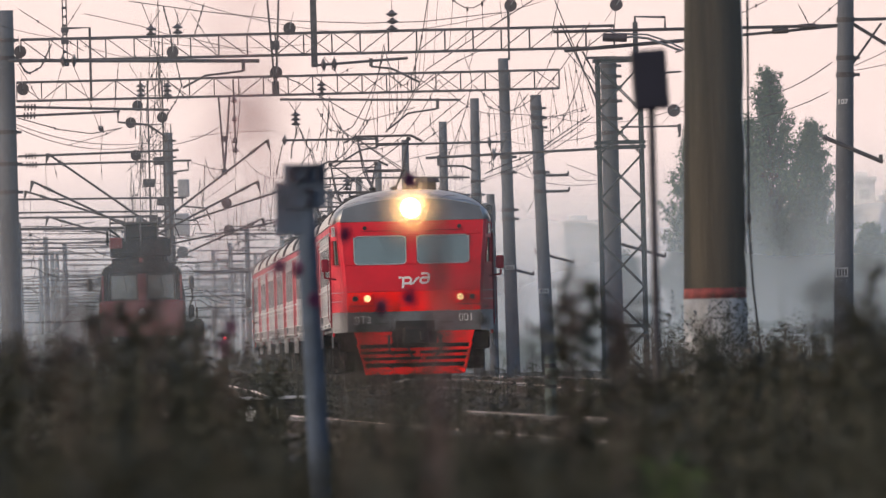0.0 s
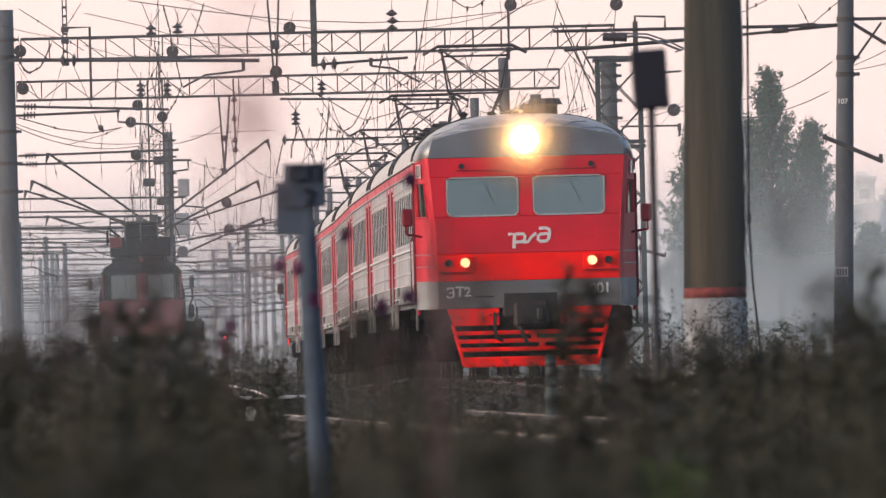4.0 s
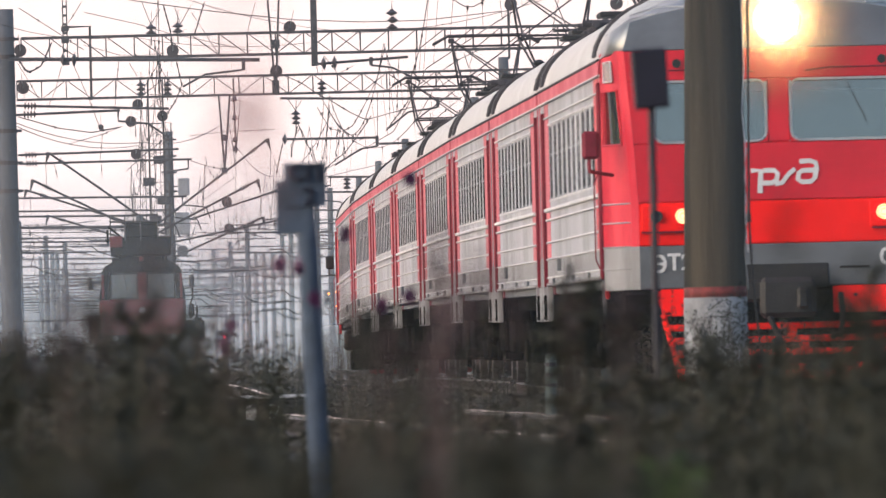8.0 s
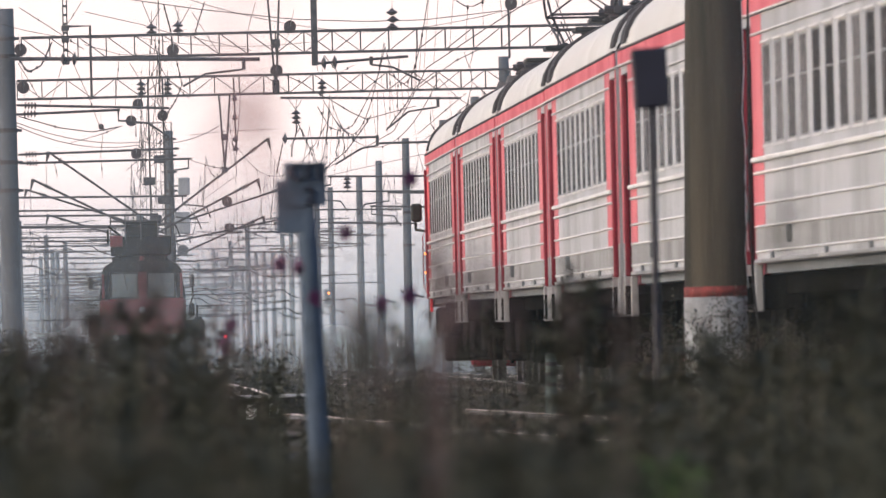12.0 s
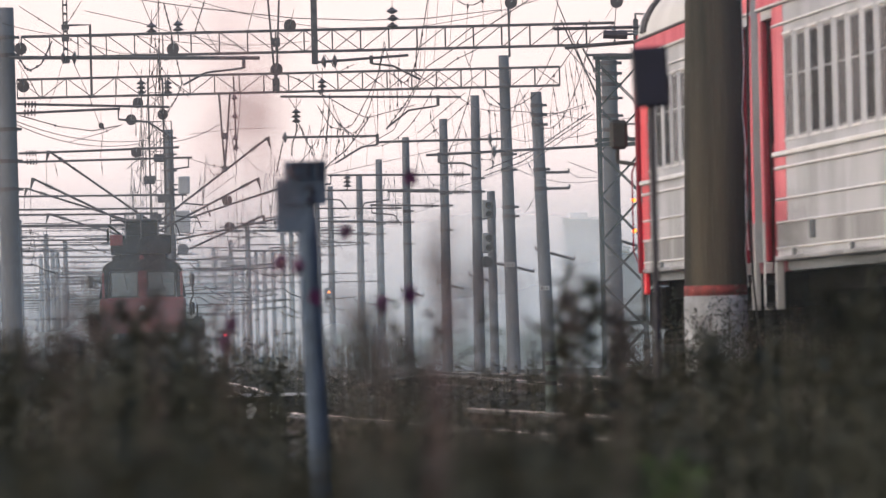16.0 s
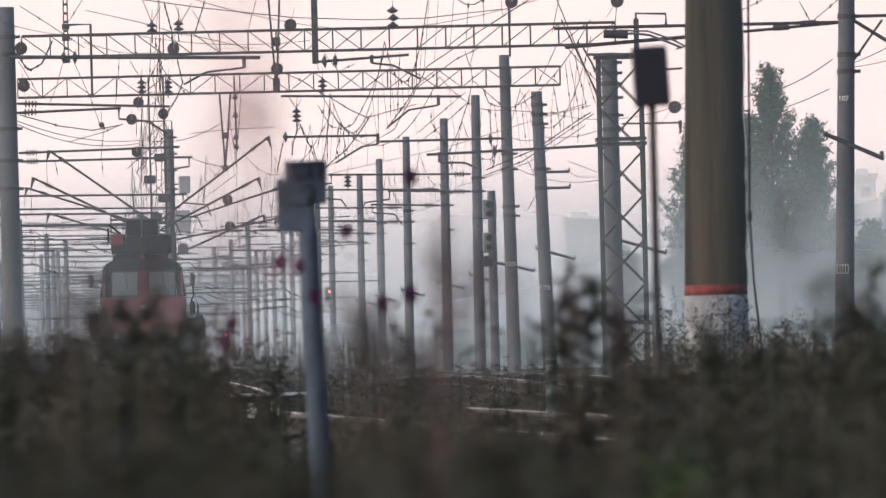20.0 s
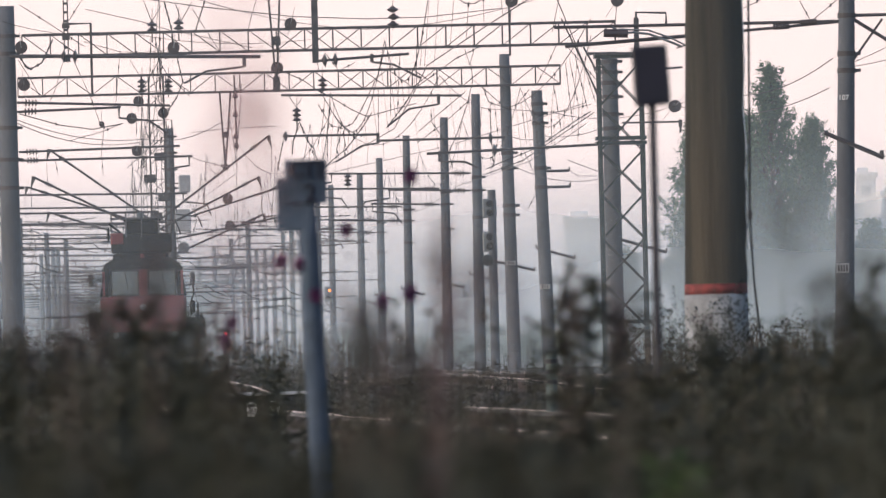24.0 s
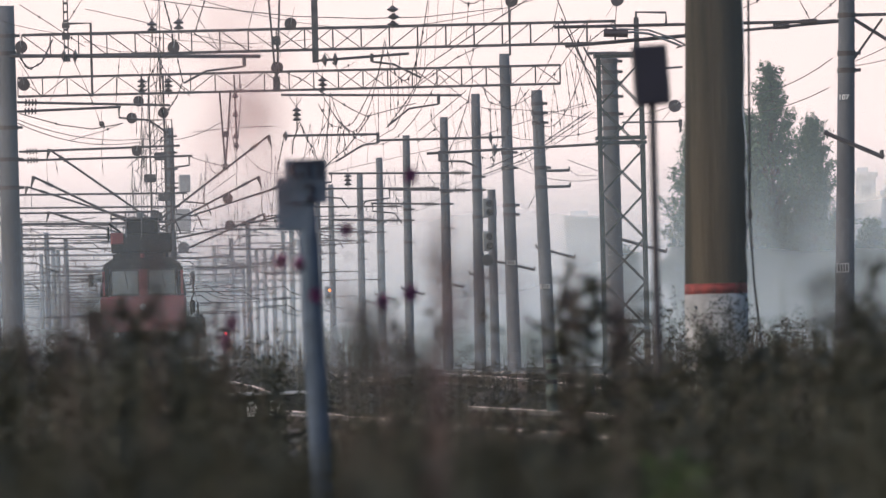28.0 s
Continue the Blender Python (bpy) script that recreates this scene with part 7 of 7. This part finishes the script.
# ---- smoke and haze lying over the line ----
def mist_bank(y, density, low, high, size, x0, x1, label, tone=(0.455, 0.520, 0.55), rest=0.07):
    bm = bmesh.new()
    q = [bm.verts.new(p) for p in ((x0, 0, -1.5), (x1, 0, -1.5), (x1, 0, 60), (x0, 0, 60))]
    bm.faces.new(q)
    o = finish("mist_bank", bm, mist("mist", density, low, high, size, tone, rest))
    o.matrix_basis = pose(0, y, 0)
    return tagged(o, label, "mist", "mist banks", "stuff")


BANKS = [mist_bank(92, 0.024, 0.5, 4.5, 0.3, -8, 14, "faint evening haze drifting over the near tracks", rest=2.0),
         mist_bank(322, 0.06, 0.5, 6.0, 0.12, -20, 40, "faint evening haze over the curve", (0.46, 0.485, 0.51), rest=0.4),
         mist_bank(392, 0.115, 0.5, 9.0, 0.08, -20, 50, "thin bluish smoke over the tracks", (0.45, 0.49, 0.51), 0.5),
         mist_bank(690, 0.38, 0.5, 10.0, 0.06, -25, 60, "bluish smoke drifting over the tracks", (0.39, 0.43, 0.455)),
         mist_bank(950, 0.31, -4.0, 19.0, 0.07, -60, 120, "dense bluish evening haze", (0.38, 0.45, 0.455)),
         mist_bank(1450, 0.60, 0.0, 24.0, 0.04, -150, 250, "dense bluish evening haze", (0.355, 0.388, 0.417))]


# ---- weeds ----
def stalk(verts, faces, base, top, r, rng, leaves, leaf, lo, bend=0.03, head=0.0):
    """A bent stem with narrow leaves from the share lo upwards, and a seed head."""
    base, top = Vector(base), Vector(top)
    h = (top - base).length
    side = Vector((rng.uniform(-1, 1), rng.uniform(-1, 1), 0)) * bend * h
    pts = [base.lerp(top, k) + side * math.sin(math.pi * k * 0.7) * k for k in (0, 0.4, 0.7, 0.88, 1.0)]
    k0 = len(verts)
    for i, p in enumerate(pts):
        q = r * (1 - 0.75 * i / 4)
        for j in range(3):
            w = 2.1 * j + i * 0.3
            verts.append(p + Vector((math.cos(w) * q, math.sin(w) * q, 0)))
    for i in range(4):
        for j in range(3):
            a, b = k0 + 3 * i + j, k0 + 3 * i + (j + 1) % 3
            faces.append((a, b, b + 3, a + 3))
    for _ in range(leaves):
        k = rng.uniform(lo, 1.0)
        at = base.lerp(top, k) + side * math.sin(math.pi * k * 0.7) * k
        w = rng.uniform(0, 6.28)
        d = Vector((math.cos(w), math.sin(w), rng.uniform(-0.5, 0.9))).normalized()
        s = leaf * rng.uniform(0.5, 1.3)
        n = d.cross(Vector((0, 0, 1))).normalized() * s * 0.16
        tip = at + d * s - Vector((0, 0, s * 0.25))
        mid = at + d * s * 0.5
        q = len(verts)
        verts += [at, mid + n, tip, mid - n]
        faces.append((q, q + 1, q + 2, q + 3))
    for _ in range(int(head * 60)):
        c = top + Vector((rng.gauss(0, 0.4), rng.gauss(0, 0.4), rng.uniform(-2.2, 0.3))) * head
        u = Vector((rng.gauss(0, 1), rng.gauss(0, 1), rng.gauss(0, 1))).normalized() * head * 0.16
        w = u.orthogonal() * 0.7
        q = len(verts)
        verts += [c - u, c + w, c + u, c - w]
        faces.append((q, q + 1, q + 2, q + 3))


def weed_field(name, seed, n, d0, d1, top0, spread, leaf, leaves, mat, label, lo=0.6, a0=-0.010, a1=0.060, r=0.004, head=0.0, slope=0.0):
    """Weeds over a wedge of ground; their tops gather about top0 (thousandths of a radian against the level of the eye)."""
    rng = random.Random(seed)
    verts, faces = [], []
    for _ in range(n):
        d = rng.uniform(d0, d1)
        a = rng.uniform(a0, a1)
        if 0.0122 < a < 0.0172 and d < 40:
            a += 0.006 if a > 0.0146 else -0.006    # kept clear of the sign's post
        e = (rng.gauss(top0, spread) + slope * (a - a0) / (a1 - a0)) * 0.001
        x = a * d
        z = ground_z(x, d)
        top = max(z + 0.15, EYE[2] + e * d)
        stalk(verts, faces, (x + rng.uniform(-0.05, 0.05), d, z), (x, d + rng.uniform(-0.1, 0.1), top), r, rng, leaves, leaf, lo, head=head)
    return tagged(from_lists(name, verts, faces, mat), label, "weeds", kind="stuff")


weed_field("dry_weeds", 13, 70, 9, 15, -4.6, 2.2, 0.03, 10, M_WEED, "dark bare stalks close to the lens", 0.3, r=0.003)
weed_field("dry_weeds", 14, 150, 66, 92, 0.1, 1.0, 0.04, 22, M_DRY, "fine dry stalks before the near pole", 0.4, a0=0.036, a1=0.058, r=0.003, head=0.02)
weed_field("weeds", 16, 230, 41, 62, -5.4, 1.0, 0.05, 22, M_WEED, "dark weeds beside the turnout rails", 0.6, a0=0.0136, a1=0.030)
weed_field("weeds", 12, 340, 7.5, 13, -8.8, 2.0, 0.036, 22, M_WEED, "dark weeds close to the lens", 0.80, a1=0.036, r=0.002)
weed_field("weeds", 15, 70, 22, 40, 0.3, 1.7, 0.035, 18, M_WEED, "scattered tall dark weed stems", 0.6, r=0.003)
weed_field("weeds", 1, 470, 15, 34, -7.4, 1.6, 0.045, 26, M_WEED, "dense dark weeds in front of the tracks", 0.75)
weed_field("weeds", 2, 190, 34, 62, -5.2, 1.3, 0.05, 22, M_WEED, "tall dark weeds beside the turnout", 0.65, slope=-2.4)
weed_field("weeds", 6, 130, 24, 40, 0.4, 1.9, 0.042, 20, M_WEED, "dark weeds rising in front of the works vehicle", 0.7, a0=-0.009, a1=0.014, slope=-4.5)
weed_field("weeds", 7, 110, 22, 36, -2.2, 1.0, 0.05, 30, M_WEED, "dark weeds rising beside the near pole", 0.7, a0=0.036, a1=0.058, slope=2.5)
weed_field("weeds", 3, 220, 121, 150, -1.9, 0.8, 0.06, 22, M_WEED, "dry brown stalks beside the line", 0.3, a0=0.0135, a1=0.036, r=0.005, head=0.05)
weed_field("dry_weeds", 8, 330, 100, 180, 0.3, 0.8, 0.06, 26, M_DRY, "dry brown stalks around the near pole", 0.2, a0=0.036, a1=0.057, r=0.005, head=0.05)
weed_field("weeds", 4, 460, 140, 330, -1.3, 0.7, 0.06, 24, M_WEED, "low weeds between the tracks", 0.2, a0=-0.012, a1=0.018, r=0.006)
weed_field("dry_weeds", 5, 420, 340, 520, 0.3, 0.9, 0.08, 24, M_DRY, "hazy dry stalks beside the tracks", 0.2, a0=0.010, a1=0.022, r=0.008, head=0.08)
weed_field("dry_weeds", 9, 240, 300, 390, 1.3, 0.8, 0.12, 26, M_DRY, "hazy dry stalks beside the side track", 0.2, a0=-0.010, a1=0.0, r=0.007, head=0.06)


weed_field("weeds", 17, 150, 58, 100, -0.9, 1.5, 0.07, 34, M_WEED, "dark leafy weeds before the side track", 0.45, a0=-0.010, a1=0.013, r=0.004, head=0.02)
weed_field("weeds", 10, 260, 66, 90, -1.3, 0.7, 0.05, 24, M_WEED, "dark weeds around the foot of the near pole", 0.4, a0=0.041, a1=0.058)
weed_field("dry_weeds", 18, 150, 30, 52, -2.6, 1.5, 0.03, 14, M_DRY, "thin reddish-brown dry stems among the dark weeds", 0.35, r=0.0035, head=0.03)
weed_field("dry_weeds", 19, 70, 22, 30, -6.5, 2.0, 0.03, 12, M_DRY, "thin blurred dry stems in the near thicket", 0.3, r=0.003)
weed_field("weeds", 11, 42, 22, 32, 1.0, 2.0, 0.04, 28, M_WEED, "tall dark weeds before the works vehicle", 0.8, a0=-0.002, a1=0.0075)


def seed_stalks(seed, n, d0, d1, a0, a1, top0, spread, specks, size, mat, label):
    """Thin upright stalks set all over with small dry seed clusters, thicker towards the ground."""
    rng = random.Random(seed)
    verts, faces = [], []
    for _ in range(n):
        d, a = rng.uniform(d0, d1), rng.uniform(a0, a1)
        x = a * d
        foot = Vector((x + rng.uniform(-0.06, 0.06), d, ground_z(x, d)))
        tip = Vector((x, d, EYE[2] + rng.gauss(top0, spread) * 0.001 * d))
        stalk(verts, faces, foot, tip, 0.0022, rng, 6, 0.03, 0.3, 0.02)
        for _ in range(specks):
            k = 1 - rng.random() ** 1.5 * 0.8
            c = foot.lerp(tip, k) + Vector((rng.gauss(0, 1), rng.gauss(0, 0.6), rng.gauss(0, 1))) * (0.012 + 0.07 * (1 - k))
            u = Vector((rng.gauss(0, 1), rng.gauss(0, 1), rng.gauss(0, 1))).normalized() * size * rng.uniform(0.5, 1.5)
            w = u.orthogonal() * 0.6
            q = len(verts)
            verts += [c - u, c + w, c + u, c - w]
            faces.append((q, q + 1, q + 2, q + 3))
    return tagged(from_lists("dry_weeds", verts, faces, mat), label, "weeds", kind="stuff")


seed_stalks(71, 34, 88, 91, 0.0392, 0.0462, 1.9, 0.9, 60, 0.008, M_WEED, "fine seed-covered stalks before the pole's white base")
seed_stalks(72, 26, 88, 91, 0.0440, 0.0500, 1.2, 1.0, 60, 0.008, M_WEED, "fine seed-covered stalks beside the near pole")


def tall_weed(a, d, e, seed, leaves, leaf, mat, name, label, lo=0.75, head=0.0, r=0.004):
    rng = random.Random(seed)
    verts, faces = [], []
    x = a * d
    stalk(verts, faces, (x - 0.02, d, ground_z(x, d)), (x, d, EYE[2] + e * d), r, rng, leaves, leaf, lo, 0.02, head)
    return tagged(from_lists(name, verts, faces, mat), label, "weed", "tall weeds")


k = 0
for a, d, e, n, leaf in ((0.0335, 24, 0.0050, 70, 0.06), (0.0345, 25, 0.0040, 60, 0.06), (0.0362, 24, 0.0030, 60, 0.06), (0.0315, 26, 0.0026, 50, 0.055),
                         (0.0265, 30, 0.0035, 34, 0.05), (0.0205, 28, 0.0032, 30, 0.05), (0.0240, 26, 0.0024, 30, 0.05), (0.0560, 20, 0.0050, 36, 0.05),
                         (0.0545, 21, 0.0035, 36, 0.05), (0.0530, 20, 0.0022, 36, 0.05), (0.0020, 24, 0.0024, 60, 0.05), (0.0040, 22, 0.0018, 70, 0.05),
                         (-0.0010, 24, 0.0016, 60, 0.05), (-0.0050, 22, 0.0012, 70, 0.05), (0.0085, 26, 0.0012, 50, 0.05), (-0.0065, 20, 0.0018, 60, 0.05)):
    k += 1
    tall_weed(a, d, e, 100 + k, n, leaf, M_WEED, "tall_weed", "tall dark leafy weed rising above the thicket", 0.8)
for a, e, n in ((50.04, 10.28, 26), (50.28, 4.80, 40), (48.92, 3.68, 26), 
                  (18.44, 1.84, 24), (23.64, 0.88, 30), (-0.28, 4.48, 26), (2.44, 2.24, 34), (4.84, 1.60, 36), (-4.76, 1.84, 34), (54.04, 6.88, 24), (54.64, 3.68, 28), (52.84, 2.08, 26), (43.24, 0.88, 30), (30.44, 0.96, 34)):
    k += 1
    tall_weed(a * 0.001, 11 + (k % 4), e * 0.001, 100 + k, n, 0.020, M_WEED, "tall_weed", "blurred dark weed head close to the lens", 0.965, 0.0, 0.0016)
for a, e, n in ((24.84, 6.28, 26), (30.36, 7.04, 18), (33.32, 5.68, 26), (31.24, 3.68, 22), (39.24, 6.48, 20), (39.72, 2.88, 26), (21.64, 1.68, 22), (-3.16, 2.88, 22), (-1.16, 5.68, 18), (9.64, 0.48, 20), (-1.86, 6.3, 34), (-1.2, 5.0, 36), (-0.5, 4.0, 36), (0.4, 3.2, 34), (2.2, 7.6, 30), (3.4, 6.6, 30), (18.84, 3.68, 34), (19.40, 2.24, 34), (20.44, 2.68, 30), (20.92, 0.48, 34), (17.72, 0.88, 30), (22.52, 1.88, 28), (25.56, 6.88, 30), (18.2, 5.2, 20), (19.7, 4.9, 18), (26.0, 8.6, 20), (31.0, 5.0, 22)):
    k += 1
    tall_weed(a * 0.001, 9 + (k % 5), e * 0.001, 300 + k, n, 0.012, M_SORREL, "sorrel_stem", "blurred purple-brown seed spike close to the lens", 0.972, 0.0, 0.0012)
def branched_weed(d, stems, r, leaves, leaf, mat, label, seed):
    """A weed of several bent branches d metres off; their bends in thousandths of a radian right and up."""
    rng = random.Random(seed)
    a0 = stems[0][0][0] * 0.001 * d
    base = Vector((a0, d, ground_z(a0, d)))
    w = thing("tall_weed", label, "weed", "tall weeds", pose(*base))
    for stem in stems:
        pts = [Vector((a * 0.001 * d, d + rng.uniform(-0.05, 0.05), EYE[2] + e * 0.001 * d)) - base for a, e in stem]
        if stem is stems[0]:
            pts.insert(0, Vector((0, 0, 0)))
        bm = bmesh.new()
        pipe(bm, pts, r, 5)
        part("stem", bm, mat, w)
        verts, faces = [], []
        for p, q in list(zip(pts, pts[1:]))[(1 if stem is stems[0] else 0):]:
            for _ in range(leaves):
                at = p.lerp(q, rng.random())
                u = Vector((rng.gauss(0, 1), rng.gauss(0, 1), rng.gauss(0, 1))).normalized()
                v = u.orthogonal().normalized() * 0.35
                z = leaf * rng.uniform(0.5, 1.3)
                k0 = len(verts)
                verts += [at, at + (u + v) * z * 0.5, at + u * z, at + (u - v) * z * 0.5]
                faces.append((k0, k0 + 1, k0 + 2, k0 + 3))
        tagged(from_lists("leaves", verts, faces, mat, w), kind="stuff")


branched_weed(25, [[(33.2, -3.5), (33.0, 0.0), (32.4, 2.2)], [(32.4, 2.4), (33.8, 2.1), (35.2, 2.3), (36.4, 1.5), (37.4, 0.8)], [(32.4, 2.4), (32.9, 4.2), (33.4, 5.6)],
                   [(35.2, 2.3), (35.0, 3.6), (34.8, 4.2)], [(33.0, 0.2), (31.6, 0.8), (30.6, 1.3)], [(36.4, 1.5), (36.5, -1.0), (36.7, -3.5)], [(34.2, -3.5), (34.6, 0.0), (34.5, 2.1)]],
              0.0048, 10, 0.026, M_WEED, "branching dark leafy weed before the tracks", 501)
branched_weed(9.5, [[(23.4, -1.2), (26.2, 2.7), (28.2, 5.2)]], 0.0016, 10, 0.012, M_SORREL, "slanting blurred dry stalk close to the lens", 502)
branched_weed(9.0, [[(18.4, -2.0), (18.9, 1.4), (19.8, 3.2)], [(18.9, 1.4), (18.0, 2.6)]], 0.0022, 12, 0.012, M_WEED, "blurred dark stalk close to the lens", 503)
branched_weed(10, [[(24.2, -2.0), (24.0, 3.0), (24.4, 6.5), (24.2, 9.0)], [(24.0, 3.0), (25.2, 5.5)], [(24.1, 4.5), (23.2, 7.0)], [(24.3, 2.0), (25.6, 3.8)]],
              0.0018, 16, 0.011, M_SORREL, "blurred purple-brown dock plant close to the lens", 508)
branched_weed(27, [[(2.6, -2.0), (2.2, 1.6), (1.4, 4.0)], [(2.2, 1.6), (3.4, 3.0), (4.2, 4.2)], [(1.9, 2.4), (0.6, 3.0)]], 0.003, 14, 0.026, M_WEED, "branching dark weed before the works vehicle", 504)
branched_weed(26, [[(5.6, -2.0), (5.4, 1.0), (6.0, 3.2)], [(5.4, 1.0), (6.6, 2.0)], [(5.5, 0.2), (4.4, 1.6)]], 0.003, 14, 0.026, M_WEED, "branching dark weed before the works vehicle", 505)
branched_weed(24, [[(54.2, -4.0), (54.0, 1.0), (54.8, 5.0)], [(54.0, 1.0), (52.6, 3.0)], [(54.4, 3.0), (55.6, 5.6)], [(54.1, 0.0), (55.2, 2.0)]], 0.0035, 12, 0.028, M_WEED, "branching dark leafy weed at the thicket's edge", 506)
branched_weed(25, [[(43.4, -4.5), (43.0, -1.0), (42.4, 0.8)], [(43.0, -1.0), (44.2, 0.4)], [(43.2, -2.0), (41.6, -0.6)]], 0.004, 18, 0.028, M_WEED, "branching dark leafy weed beside the near pole", 507)
for a, d, e in ((0.0222, 30, 0.0120), (0.0175, 30, 0.0083), (0.0128, 30, 0.0062), (0.0092, 28, 0.0020), (0.0152, 30, 0.0037), (0.0141, 31, 0.0060), (0.0088, 29, 0.0005), (0.0200, 27, 0.0031), (0.0219, 26, 0.0037)):
    k += 1
    rng = random.Random(k)
    t = thing("thistle", "purple thistle head on a thin dry stem", "thistle", "thistles", pose(a * d, d, ground_z(a * d, d)))
    top = EYE[2] + e * d - ground_z(a * d, d)
    verts, faces = [], []
    stalk(verts, faces, (0.01, 0, 0), (0, 0, top), 0.0015, rng, 4, 0.03, 0.4, 0.01)
    from_lists("stem", verts, faces, M_WEED, t)
    verts, faces = [], []
    leaf_cloud(verts, faces, (0, 0, top), (0.014, 0.014, 0.017), 80, 0.007, rng)
    from_lists("flower_head", verts, faces, M_THISTLE, t)
for a, d, e in ((0.0080, 6.0, 0.022), (0.0106, 6.4, 0.017), (0.0070, 6.2, 0.011), (0.0098, 7.0, 0.013), (0.0570, 7.0, 0.016)):
    k += 1
    rng = random.Random(k)
    x = a * d
    g = thing("sorrel_stem", "thin dry stem with reddish seed heads close to the lens", "grass stem", "dry grass stems", pose(x, d, ground_z(x, d)))
    top = EYE[2] + e * d - ground_z(x, d)
    verts, faces = [], []
    stalk(verts, faces, (0, 0, 0), (0.01, 0, top + 0.08), 0.0006, rng, 0, 0.03, 0.6, 0.01)
    from_lists("stem", verts, faces, M_WEED, g)
    verts, faces = [], []
    leaf_cloud(verts, faces, (0.01, 0, top), (0.010, 0.02, 0.09), 44, 0.0036, rng)
    tagged(from_lists("seed_head", verts, faces, M_REDSTEM, g), kind="stuff")
verts, faces = [], []
rng = random.Random(9)
for _ in range(60):
    d = rng.uniform(17, 20)
    x = d * rng.uniform(0.0375, 0.042)
    stalk(verts, faces, (x, d, ground_z(x, d)), (x, d, EYE[2] - d * rng.uniform(0.008, 0.0105)), 0.003, rng, 16, 0.05, 0.75)
tagged(from_lists("fresh_grass", verts, faces, M_BRIGHT), "patch of fresh green grass among dark weeds", "grass", kind="stuff")


# ---- what moves ----
def carriage_pose(front, back_to_front):
    ya, yb = front + 3.0, front + 17.0
    dx, dz = track_x(yb) - track_x(ya), track_z(yb) - track_z(ya)
    yaw, pitch = -math.degrees(math.atan2(dx, 14.0)), math.degrees(math.atan2(dz, 14.0))
    m = pose(track_x(ya) - 3.0 * dx / 14.0, front, track_z(ya) - 3.0 * dz / 14.0, pitch, 0, yaw)
    if back_to_front:
        m = m @ pose(0, 19.6, 0, 0, 0, 180)
    return m


def motions():
    for i, (car, flip) in enumerate(TRAIN):
        rows = []
        for k in range(57):
            t = 0.5 * k
            rows.append((t, carriage_pose(304.2 - 20.5 * t + CAR * i, flip)))
        walk(car, rows)
    for i, bank in enumerate(BANKS):
        y = bank.matrix_basis.translation.y
        walk(bank, [(0.0, pose(0, y, 0)), (14.0, pose(0.25 + 0.1 * i, y, 0.02)), (28.0, pose(0.5 + 0.2 * i, y, 0.0))])


motions()
